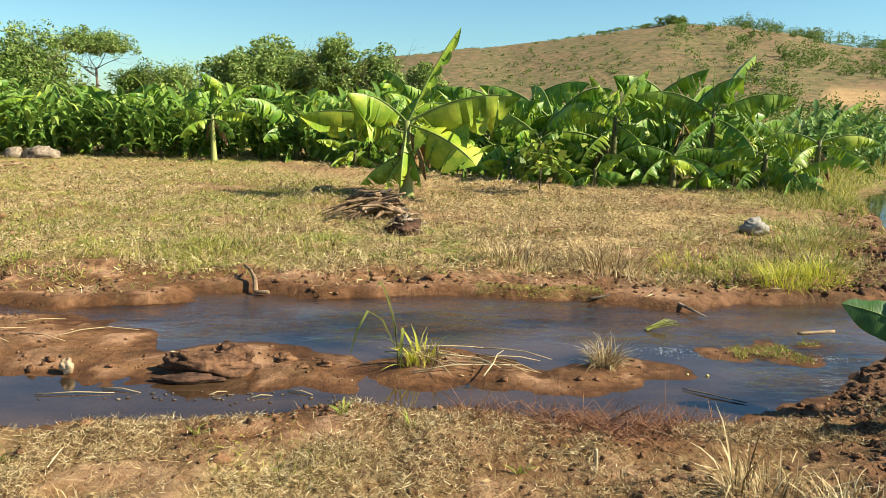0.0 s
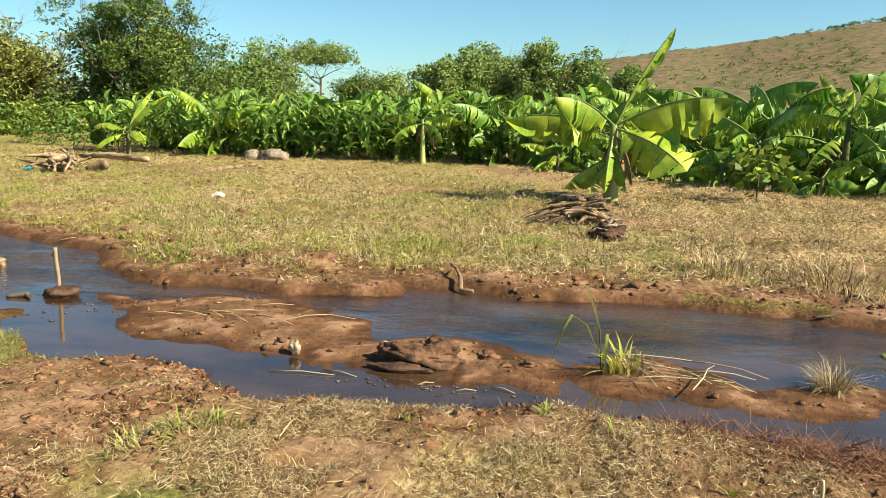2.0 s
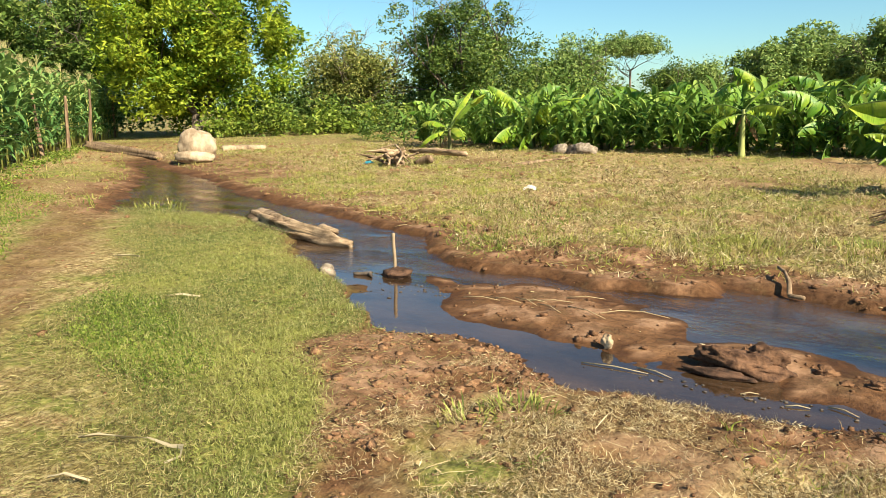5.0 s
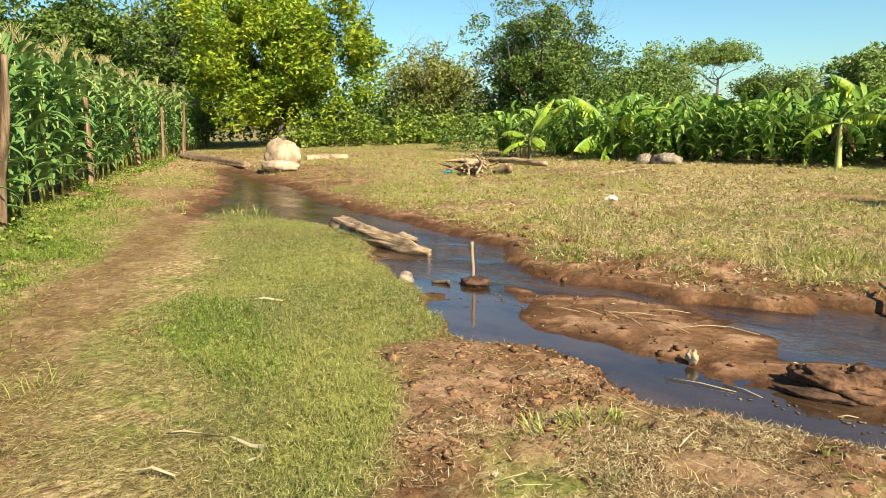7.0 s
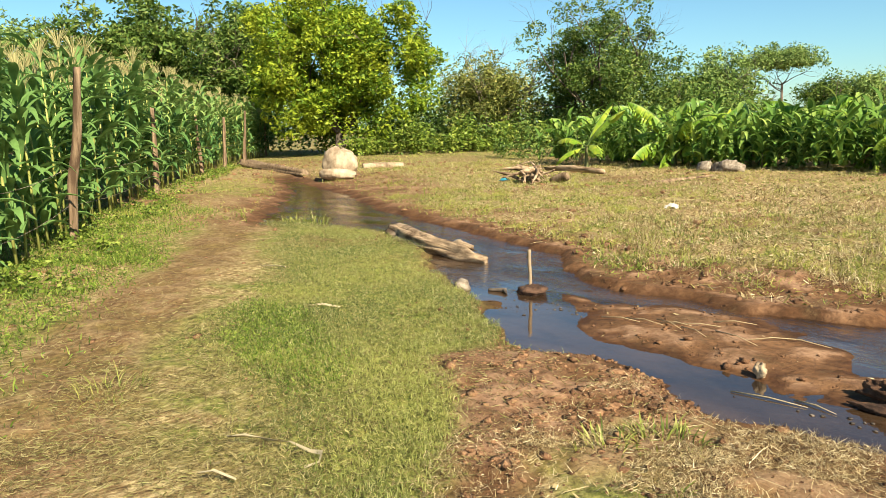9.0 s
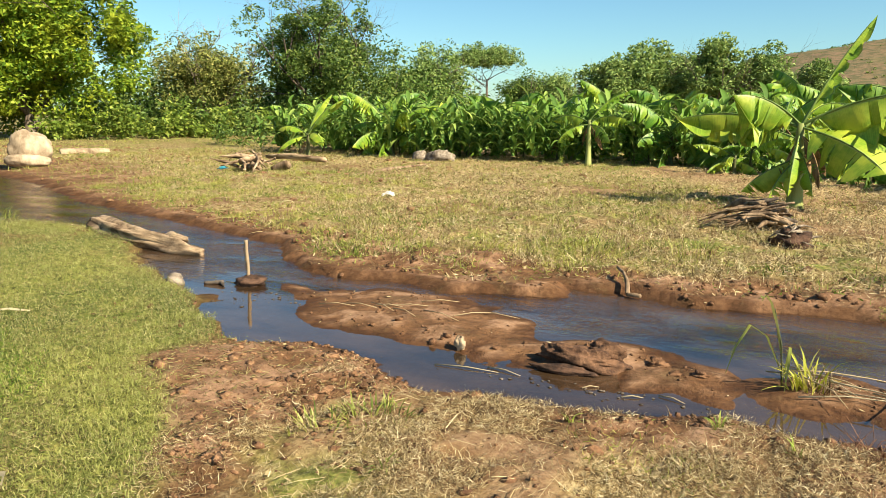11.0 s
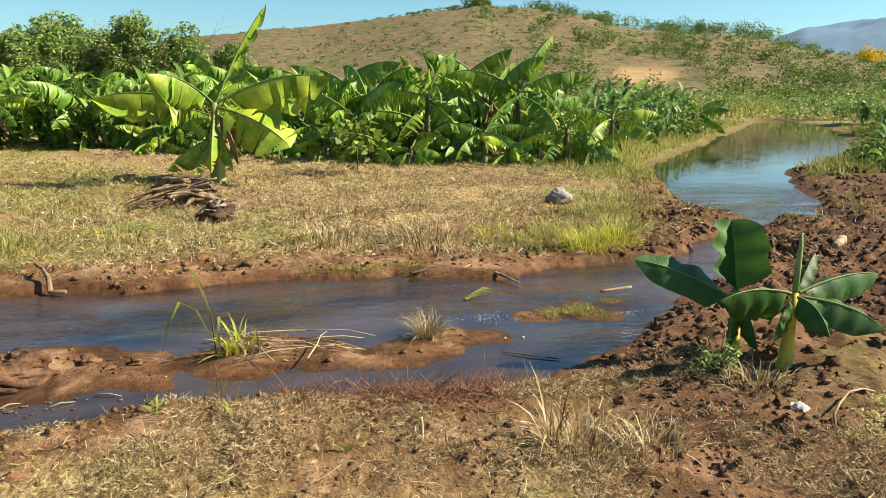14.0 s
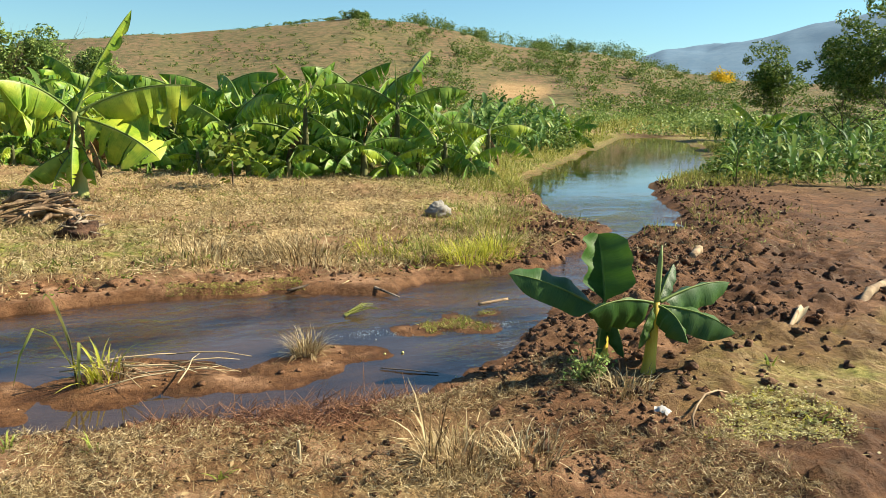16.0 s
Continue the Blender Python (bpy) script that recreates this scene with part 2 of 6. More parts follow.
# ---- materials ----
def material(name):
    m = bpy.data.materials.new(name)
    m.use_nodes = True
    nt = m.node_tree
    nt.nodes.clear()
    return m, nt


def node(nt, kind, sockets=None, attribute_name=""):
    n = nt.nodes.new(kind)
    if attribute_name:
        n.attribute_name = attribute_name
    for k, v in (sockets or {}).items():
        if isinstance(v, bpy.types.NodeSocket):
            nt.links.new(v, n.inputs[k])
        else:
            n.inputs[k].default_value = v
    return n


def ramp(nt, fac, stops):
    n = nt.nodes.new("ShaderNodeValToRGB")
    el = n.color_ramp.elements
    while len(el) < len(stops):
        el.new(0.5)
    for e, (p, c) in zip(el, stops):
        e.position, e.color = p, (*c, 1) if len(c) == 3 else c
    nt.links.new(fac, n.inputs[0])
    return n.outputs[0]


def tex(nt, scale, detail=4.0, rough=0.6, vector=None, stretch=None):
    if vector is None:
        vector = node(nt, "ShaderNodeTexCoord").outputs["Object"]
    if stretch:
        vector = node(nt, "ShaderNodeMapping", {"Vector": vector, "Scale": stretch}).outputs[0]
    return node(nt, "ShaderNodeTexNoise", {"Vector": vector, "Scale": scale, "Detail": detail, "Roughness": rough}).outputs[0]


def mixc(nt, fac, a, b, mode="MIX"):
    n = nt.nodes.new("ShaderNodeMix")
    n.data_type, n.blend_type = "RGBA", mode
    for sock, v in ((n.inputs[0], fac), (n.inputs[6], a), (n.inputs[7], b)):
        if isinstance(v, bpy.types.NodeSocket):
            nt.links.new(v, sock)
        else:
            sock.default_value = v if isinstance(v, (int, float)) else (*v, 1)
    return n.outputs[2]


def calc(nt, op, a, b=0.0):
    n = nt.nodes.new("ShaderNodeMath")
    n.operation = op
    for sock, v in zip(n.inputs, (a, b)):
        if isinstance(v, bpy.types.NodeSocket):
            nt.links.new(v, sock)
        else:
            sock.default_value = v
    return n.outputs[0]


def bump(nt, h, strength=0.4, distance=0.02):
    return node(nt, "ShaderNodeBump", {"Height": h, "Strength": strength, "Distance": distance}).outputs[0]


def finish(nt, color, rough=0.7, normal=None, translucent=0.0, spec=0.4, sheer=None):
    p = node(nt, "ShaderNodeBsdfPrincipled", {"Roughness": rough, "Specular IOR Level": spec})
    if isinstance(color, bpy.types.NodeSocket):
        nt.links.new(color, p.inputs["Base Color"])
    else:
        p.inputs["Base Color"].default_value = (*color, 1)
    if normal is not None:
        nt.links.new(normal, p.inputs["Normal"])
    out = p.outputs[0]
    if translucent:
        tr = node(nt, "ShaderNodeBsdfTranslucent")
        if isinstance(sheer or color, bpy.types.NodeSocket):
            nt.links.new(sheer or color, tr.inputs[0])
        mx = node(nt, "ShaderNodeMixShader", {0: translucent, 1: out, 2: tr.outputs[0]})
        out = mx.outputs[0]
    o = nt.nodes.new("ShaderNodeOutputMaterial")
    nt.links.new(out, o.inputs[0])


def blade_material(name, stops, translucent=0.3, rough=0.55, patch=0.0, patch_scale=0.6, other=(0.3, 0.24, 0.1)):
    """Leaves and blades that differ one from another."""
    m, nt = material(name)
    rnd = node(nt, "ShaderNodeNewGeometry").outputs["Random Per Island"]
    c = ramp(nt, rnd, stops)
    if patch:
        n = tex(nt, patch_scale, 3.0)
        c = mixc(nt, calc(nt, "MULTIPLY", ramp(nt, n, [(0.45, (0, 0, 0)), (0.60, (1, 1, 1))]), patch), c, other)
    fine = tex(nt, 25.0, 2.0)
    c = mixc(nt, 0.35, c, ramp(nt, fine, [(0.3, (0.45, 0.45, 0.45)), (0.7, (1, 1, 1))]), "MULTIPLY")
    finish(nt, c, rough, None, translucent * 0.8, 0.15)
    return m


def wood_material(name, dark, light, scale=6.0, stretch=(1, 1, 0.15), rough=0.85, strength=0.7):
    m, nt = material(name)
    n = tex(nt, scale, 6.0, 0.65, None, stretch)
    n2 = tex(nt, scale * 0.25, 3.0)
    c = ramp(nt, n, [(0.38, dark), (0.62, light)])
    c = mixc(nt, 0.5, c, ramp(nt, n2, [(0.35, (0.45, 0.42, 0.4)), (0.65, (1, 1, 1))]), "MULTIPLY")
    finish(nt, c, rough, bump(nt, n, strength, 0.02), 0, 0.2)
    return m


def ground_material():
    m, nt = material("soil_and_litter")
    at = {k: node(nt, "ShaderNodeAttribute", attribute_name=k).outputs["Fac"] for k in ("soil", "turf", "wet", "green")}
    pos = node(nt, "ShaderNodeTexCoord").outputs["Object"]
    big, mid = tex(nt, 0.45, 4.0, 0.6, pos), tex(nt, 3.0, 5.0, 0.65, pos)
    fine, grit = tex(nt, 16.0, 6.0, 0.7, pos), tex(nt, 70.0, 3.0, 0.7, pos)
    soil = ramp(nt, mid, [(0.30, (0.080, 0.038, 0.017)), (0.5, (0.142, 0.070, 0.031)), (0.70, (0.228, 0.120, 0.056))])
    soil = mixc(nt, 0.75, soil, ramp(nt, fine, [(0.32, (0.38, 0.36, 0.34)), (0.5, (0.9, 0.9, 0.9)), (0.66, (1.3, 1.3, 1.3))]), "MULTIPLY")
    crusty = node(nt, "ShaderNodeAttribute", attribute_name="crust").outputs["Fac"]
    pale = ramp(nt, fine, [(0.34, (0.20, 0.106, 0.057)), (0.64, (0.37, 0.225, 0.132))])
    soil = mixc(nt, calc(nt, "MULTIPLY", crusty, ramp(nt, mid, [(0.40, (0.1, 0.1, 0.1)), (0.58, (0.9, 0.9, 0.9))])), soil, pale)
    straw = ramp(nt, tex(nt, 30.0, 5.0, 0.75, pos, (1.0, 0.35, 1.0)), [(0.36, (0.085, 0.049, 0.021)), (0.5, (0.26, 0.174, 0.076)), (0.62, (0.53, 0.41, 0.21))])
    green = ramp(nt, fine, [(0.36, (0.045, 0.055, 0.010)), (0.52, (0.15, 0.17, 0.032)), (0.66, (0.32, 0.29, 0.08))])
    gfac = calc(nt, "MULTIPLY", at["green"], ramp(nt, mid, [(0.38, (0, 0, 0)), (0.6, (1, 1, 1))]))
    c = mixc(nt, gfac, straw, green)
    c = mixc(nt, calc(nt, "MULTIPLY", at["turf"], 0.8), c, green)
    sfac = calc(nt, "MULTIPLY", at["soil"], ramp(nt, mid, [(0.2, (0.6, 0.6, 0.6)), (0.45, (1, 1, 1))]))
    c = mixc(nt, sfac, c, soil)
    wet = calc(nt, "MULTIPLY", at["wet"], ramp(nt, mid, [(0.3, (1, 1, 1)), (0.75, (0.55, 0.55, 0.55))]))
    c = mixc(nt, wet, c, mixc(nt, 1.0, c, (0.44, 0.36, 0.28), "MULTIPLY"))
    rough = calc(nt, "SUBTRACT", 0.92, calc(nt, "MULTIPLY", wet, 0.26))
    h = calc(nt, "ADD", calc(nt, "MULTIPLY", fine, 1.0), calc(nt, "MULTIPLY", grit, 0.45))
    p = node(nt, "ShaderNodeBsdfPrincipled", {"Base Color": c, "Roughness": rough, "Specular IOR Level": 0.14, "Normal": bump(nt, h, 0.75, 0.032)})
    o = nt.nodes.new("ShaderNodeOutputMaterial")
    nt.links.new(p.outputs[0], o.inputs[0])
    return m


def water_material():
    m, nt = material("stream_water")
    pos = node(nt, "ShaderNodeTexCoord").outputs["Object"]
    flow = tex(nt, 8.0, 3.0, 0.6, pos, (0.9, 2.2, 1.0))
    rip = tex(nt, 17.0, 3.0, 0.65, pos, (0.9, 1.7, 1.0))
    calm = node(nt, "ShaderNodeAttribute", attribute_name="riffle").outputs["Fac"]
    patchy = ramp(nt, tex(nt, 1.3, 3.0, 0.6, pos, (0.7, 1.6, 1.0)), [(0.38, (0.15, 0.15, 0.15)), (0.62, (1, 1, 1))])
    h = calc(nt, "MULTIPLY", calc(nt, "ADD", flow, calc(nt, "MULTIPLY", rip, 0.30)), patchy)
    nb = nt.nodes.new("ShaderNodeBump")
    nb.inputs["Distance"].default_value = 0.05
    nt.links.new(h, nb.inputs["Height"])
    nt.links.new(calm, nb.inputs["Strength"])
    fres = node(nt, "ShaderNodeFresnel", {"IOR": 1.75, "Normal": nb.outputs[0]}).outputs[0]
    gl = node(nt, "ShaderNodeBsdfGlossy", {"Color": (1.0, 0.97, 0.97, 1), "Roughness": 0.025, "Normal": nb.outputs[0]})
    silt = ramp(nt, tex(nt, 0.9, 3.0, 0.6, pos, (0.7, 1.8, 1.0)), [(0.36, (0.05, 0.05, 0.05)), (0.64, (0.28, 0.28, 0.28))])
    tp = node(nt, "ShaderNodeBsdfTransparent", {"Color": (0.92, 0.78, 0.60, 1)})
    mud = node(nt, "ShaderNodeBsdfDiffuse", {"Color": (0.23, 0.135, 0.072, 1)})
    body = node(nt, "ShaderNodeMixShader", {0: silt, 1: tp.outputs[0], 2: mud.outputs[0]})
    mx = node(nt, "ShaderNodeMixShader", {0: fres, 1: body.outputs[0], 2: gl.outputs[0]})
    o = nt.nodes.new("ShaderNodeOutputMaterial")
    nt.links.new(mx.outputs[0], o.inputs[0])
    return m


def banana_leaf_material(name, low, high, yellow, ragged=0.5, pale_rib=(0.36, 0.42, 0.14)):
    m, nt = material(name)
    uv = node(nt, "ShaderNodeUVMap").outputs[0]
    sep = node(nt, "ShaderNodeSeparateXYZ", {0: uv})
    veins = node(nt, "ShaderNodeTexNoise", {"Vector": node(nt, "ShaderNodeMapping", {"Vector": uv, "Scale": (1.5, 60, 1)}).outputs[0], "Scale": 2.0, "Detail": 3.0}).outputs[0]
    patch = tex(nt, 2.2, 4.0, 0.65)
    c = ramp(nt, veins, [(0.3, low), (0.7, high)])
    c = mixc(nt, ramp(nt, patch, [(0.42, (0, 0, 0)), (0.66, (0.85, 0.85, 0.85))]), c, yellow)
    edge = calc(nt, "MULTIPLY", calc(nt, "ABSOLUTE", calc(nt, "SUBTRACT", sep.outputs[0], 0.5)), 2.0)
    dead = calc(nt, "MULTIPLY", ramp(nt, edge, [(0.86, (0, 0, 0)), (1.0, (1, 1, 1))]), ramp(nt, tex(nt, 9.0), [(0.5, (0, 0, 0)), (0.6, (ragged, ragged, ragged))]))
    c = mixc(nt, dead, c, (0.30, 0.20, 0.07))
    rib = ramp(nt, edge, [(0.03, (1, 1, 1)), (0.07, (0, 0, 0))])
    c = mixc(nt, calc(nt, "MULTIPLY", rib, 0.7), c, pale_rib)
    finish(nt, c, 0.46, bump(nt, veins, 0.3, 0.01), 0.24, 0.4)
    return m


M_ground = ground_material()
M_water = water_material()
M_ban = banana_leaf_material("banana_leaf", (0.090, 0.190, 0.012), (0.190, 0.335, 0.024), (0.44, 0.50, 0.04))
# darker copy of the leaf: shade of the dense rows put into its colour
M_ban_shade = banana_leaf_material("banana_leaf_painted_shade", (0.052, 0.145, 0.013), (0.122, 0.270, 0.024), (0.31, 0.42, 0.038), 0.4)
# lighter copy of the leaf: bright sunlight put into its colour
M_ban_sun = banana_leaf_material("banana_leaf_painted_sun", (0.125, 0.225, 0.014), (0.25, 0.39, 0.028), (0.50, 0.53, 0.05), 0.6)
# young leaf: shade on the side facing the stream is put into these dark greens
M_ban_young = banana_leaf_material("young_banana_leaf_shaded", (0.018, 0.060, 0.010), (0.045, 0.115, 0.016), (0.07, 0.15, 0.02), 0.1, (0.08, 0.16, 0.03))
M_ban_dry = wood_material("dry_banana_leaf", (0.12, 0.07, 0.03), (0.34, 0.22, 0.10), 8.0)
M_stem_pale = wood_material("pale_banana_stem", (0.18, 0.22, 0.06), (0.42, 0.44, 0.15), 5.0, (1, 1, 0.12), 0.6, 0.3)
M_stem = wood_material("banana_stem", (0.06, 0.065, 0.022), (0.19, 0.19, 0.07), 5.0, (1, 1, 0.12), 0.6, 0.3)
M_stem_yellow = wood_material("young_banana_stem", (0.48, 0.36, 0.035), (0.80, 0.60, 0.09), 7.0, (1, 1, 0.1), 0.5, 0.2)
M_rib = wood_material("leaf_rib", (0.10, 0.16, 0.03), (0.20, 0.28, 0.07), 6.0, (1, 1, 0.3), 0.5, 0.2)
M_grass = blade_material("green_grass", [(0.0, (0.06, 0.085, 0.014)), (0.35, (0.17, 0.21, 0.036)), (0.7, (0.33, 0.35, 0.08)), (1.0, (0.52, 0.46, 0.17))], 0.35, 0.5, 0.6, 0.9, (0.46, 0.42, 0.10))
M_turf = blade_material("turf_blade", [(0.0, (0.04, 0.060, 0.012)), (0.35, (0.125, 0.155, 0.038)), (0.75, (0.28, 0.30, 0.095)), (1.0, (0.52, 0.47, 0.23))], 0.35, 0.55, 0.5, 0.7, (0.44, 0.43, 0.11))
M_lime = blade_material("lime_grass", [(0.0, (0.24, 0.26, 0.02)), (0.5, (0.50, 0.50, 0.05)), (1.0, (0.70, 0.62, 0.14))], 0.4, 0.5)
M_straw = blade_material("dry_straw", [(0.0, (0.075, 0.043, 0.018)), (0.3, (0.22, 0.145, 0.064)), (0.65, (0.45, 0.345, 0.175)), (0.9, (0.60, 0.49, 0.28)), (1.0, (0.76, 0.66, 0.42))], 0.15, 0.7)
M_maize = blade_material("maize_leaf", [(0.0, (0.065, 0.135, 0.022)), (0.6, (0.16, 0.28, 0.045)), (1.0, (0.32, 0.41, 0.09))], 0.34, 0.68)
M_corn = blade_material("field_maize_leaf", [(0.0, (0.035, 0.095, 0.026)), (0.5, (0.115, 0.225, 0.058)), (0.9, (0.25, 0.36, 0.10)), (1.0, (0.36, 0.40, 0.14))], 0.28, 0.56)
M_corn_stalk = wood_material("maize_stalk", (0.26, 0.29, 0.06), (0.52, 0.50, 0.15), 5.0, (1, 1, 0.5), 0.55, 0.2)
M_turf_dry = blade_material("matted_dry_turf", [(0.0, (0.075, 0.050, 0.022)), (0.3, (0.17, 0.135, 0.050)), (0.6, (0.29, 0.235, 0.092)), (0.85, (0.45, 0.375, 0.175)), (1.0, (0.21, 0.24, 0.055))], 0.2, 0.65)
M_clover = blade_material("low_green_leaf", [(0.0, (0.05, 0.085, 0.012)), (0.5, (0.14, 0.21, 0.026)), (1.0, (0.32, 0.37, 0.07))], 0.32, 0.5)
M_tassel = blade_material("maize_tassel", [(0.0, (0.34, 0.31, 0.12)), (1.0, (0.56, 0.49, 0.23))], 0.2, 0.7)
M_bark = wood_material("bark", (0.05, 0.038, 0.028), (0.20, 0.155, 0.115), 5.0)
M_post = wood_material("rough_post_wood", (0.10, 0.062, 0.035), (0.36, 0.25, 0.15), 9.0, (1, 1, 0.10), 0.9, 0.9)
M_grey_wood = wood_material("weathered_wood", (0.065, 0.048, 0.035), (0.42, 0.34, 0.25), 9.0, (1, 1, 0.15), 0.9, 1.0)
M_log = wood_material("sunbleached_log", (0.12, 0.075, 0.042), (0.50, 0.36, 0.22), 9.0, (0.3, 1, 1), 0.85, 1.0)
M_pale = wood_material("pale_cut_wood", (0.20, 0.135, 0.08), (0.50, 0.38, 0.24), 5.0, (1, 1, 0.4), 0.85, 0.8)
M_cut = wood_material("pale_trunk_wood", (0.27, 0.195, 0.12), (0.50, 0.39, 0.26), 5.0, (1, 1, 0.6), 0.85, 0.5)
M_leaf_mango = blade_material("mango_leaf", [(0.0, (0.065, 0.135, 0.014)), (0.5, (0.20, 0.31, 0.026)), (1.0, (0.44, 0.50, 0.045))], 0.42, 0.5, 0.4, 0.5, (0.44, 0.43, 0.03))
M_leaf_dark = blade_material("dark_tree_leaf", [(0.0, (0.052, 0.098, 0.018)), (0.6, (0.125, 0.20, 0.038)), (1.0, (0.27, 0.32, 0.075))], 0.32, 0.5)
M_leaf_grey = blade_material("grey_green_leaf", [(0.0, (0.115, 0.185, 0.048)), (0.6, (0.235, 0.335, 0.088)), (1.0, (0.38, 0.45, 0.14))], 0.34, 0.55)
M_leaf_yellow = blade_material("yellowing_leaf", [(0.0, (0.09, 0.12, 0.025)), (0.6, (0.23, 0.25, 0.055)), (1.0, (0.42, 0.38, 0.12))], 0.32, 0.55)
M_leaf_bright = blade_material("weed_leaf", [(0.0, (0.085, 0.135, 0.02)), (0.6, (0.19, 0.27, 0.035)), (1.0, (0.37, 0.41, 0.08))], 0.36, 0.5)
M_flower = blade_material("yellow_blossom", [(0.0, (0.55, 0.36, 0.01)), (1.0, (0.85, 0.62, 0.03))], 0.3, 0.6)
M_twig = blade_material("red_brown_twig", [(0.0, (0.11, 0.046, 0.026)), (1.0, (0.34, 0.18, 0.10))], 0.0, 0.8)


def stone_material(name, a, b, scale=7.0):
    m, nt = material(name)
    n = tex(nt, scale, 6.0, 0.7)
    s = tex(nt, scale * 0.3, 3.0)
    c = ramp(nt, n, [(0.38, a), (0.62, b)])
    c = mixc(nt, 0.6, c, ramp(nt, s, [(0.35, (0.5, 0.46, 0.42)), (0.65, (1, 1, 1))]), "MULTIPLY")
    finish(nt, c, 0.9, bump(nt, n, 0.8, 0.03), 0, 0.25)
    return m


M_stone = stone_material("pale_stone", (0.15, 0.115, 0.08), (0.38, 0.31, 0.23), 12.0)
M_clod = stone_material("soil_clod", (0.10, 0.049, 0.024), (0.24, 0.125, 0.062), 14.0)
M_clod_mud = stone_material("mud_caked_wood", (0.060, 0.030, 0.017), (0.19, 0.100, 0.054), 16.0)
M_clod_wet = stone_material("damp_clod", (0.035, 0.020, 0.013), (0.13, 0.070, 0.042), 14.0)


def hill_material(name, grass, brown, bush, scale):
    m, nt = material(name)
    pos = node(nt, "ShaderNodeTexCoord").outputs["Object"]
    a, b = tex(nt, scale, 6.0, 0.65, pos), tex(nt, scale * 9, 5.0, 0.7, pos)
    c = ramp(nt, a, [(0.35, grass), (0.62, brown)])
    c = mixc(nt, ramp(nt, b, [(0.44, (0, 0, 0)), (0.56, (0.9, 0.9, 0.9))]), c, bush)
    bare = node(nt, "ShaderNodeAttribute", attribute_name="bare").outputs["Fac"]
    c = mixc(nt, bare, c, ramp(nt, b, [(0.3, (0.27, 0.17, 0.08)), (0.7, (0.38, 0.26, 0.13))]))
    finish(nt, c, 0.95, bump(nt, b, 0.6, 1.0), 0, 0.1)
    return m


M_hill = hill_material("dry_hillside", (0.150, 0.125, 0.056), (0.198, 0.126, 0.074), (0.090, 0.088, 0.040), 0.05)
# blue haze of distance is put into the mountain's base colours
M_mountain = hill_material("haze_tinted_mountain", (0.125, 0.20, 0.28), (0.135, 0.21, 0.285), (0.115, 0.19, 0.27), 0.004)


# ---- ground: one sheet to the horizon ----
def spread(lo, hi, step, out_lo, out_hi, grow_lo=1.085, grow_hi=1.085):
    mid = list(np.arange(lo, hi, step))
    a, s = [], step
    x = lo
    while x > out_lo:
        s *= grow_lo
        x -= s
        a.append(x)
    b, s, x = [], step, mid[-1]
    while x < out_hi:
        s *= grow_hi
        x += s
        b.append(x)
    return np.array(a[::-1] + mid + b)


gx = spread(-6.2, 7.0, 0.04, -3500, 3500, 1.08, 1.08)
gy = spread(1.3, 8.2, 0.04, -3500, 3500, 1.3, 1.065)
GX, GY = np.meshgrid(gx, gy)
fx, fy = GX.ravel(), GY.ravel()
fz = ground_z(fx, fy)
nx, ny = len(gx), len(gy)
idx = np.arange(nx * ny).reshape(ny, nx)
quads = np.stack([idx[:-1, :-1], idx[:-1, 1:], idx[1:, 1:], idx[1:, :-1]], -1).reshape(-1, 4)
me = mesh_of("ground", np.stack([fx, fy, fz], 1), quads, None, True)
g_soil, g_turf, g_s = zones(fx, fy)
g_wet = np.maximum(0.65 * smooth(-0.18, -0.03, g_s + 0.12 * fbm(fx * 2.7, fy * 2.7, 16)) * smooth(0.3, 0.1, g_s), smooth(0.024, 0.004, fz + 0.010 * fbm(fx * 3.1, fy * 3.1, 15)) * smooth(-1.2, -0.1, g_s))
g_wet = np.maximum(g_wet, 0.95 * g_soil * smooth(1.2, 2.2, fx) * (0.72 + 0.28 * np.clip(fbm(fx * 0.9, fy * 0.9, 14) * 2, -1, 1)) * (fy < fx * 1.3 + 1.6))
g_green = np.clip(smooth(-0.1, 0.35, fbm(fx * 0.35, fy * 0.35, 91)) + 0.7 * smooth(3.5, 5.5, fx) * (fy > 5) + smooth(25, 45, np.hypot(fx, fy)), 0, 1)
for key, val in (("soil", g_soil), ("turf", g_turf), ("wet", g_wet), ("green", g_green), ("crust", crust(fx, fy) * (1 - g_wet))):
    me.attributes.new(key, "FLOAT", "POINT").data.foreach_set("value", val.astype(np.float32))
tagged(part("ground", me, M_ground), "brown soil with straw litter and green patches along a stream", "ground", "", "structure")

# ---- water ----
wx = np.concatenate([np.linspace(-25, -7, 30), np.arange(-6.8, 8, 0.12), np.linspace(8.2, 33, 60)])
wy = np.concatenate([np.arange(3.2, 9, 0.12), np.linspace(9.2, 38, 60)])
WX, WY = np.meshgrid(wx, wy)
idx = np.arange(WX.size).reshape(WX.shape)
quads = np.stack([idx[:-1, :-1], idx[:-1, 1:], idx[1:, 1:], idx[1:, :-1]], -1).reshape(-1, 4)
cx, cy = WX.ravel()[quads].mean(1), WY.ravel()[quads].mean(1)
keep = inside_by(cx, cy, STREAM) > -0.9
quads = quads[keep]
used, inv = np.unique(quads.ravel(), return_inverse=True)
px, py = WX.ravel()[used], WY.ravel()[used]
me = mesh_of("stream_water", np.stack([px, py, np.zeros(len(px))], 1), inv.reshape(-1, 4), None, True)
run = smooth(4.7, 5.2, py - 0.02 * px) * smooth(9.5, 7.0, py) + smooth(1.6, 2.3, px) * smooth(12, 8, py) + smooth(-5.0, -8, px)
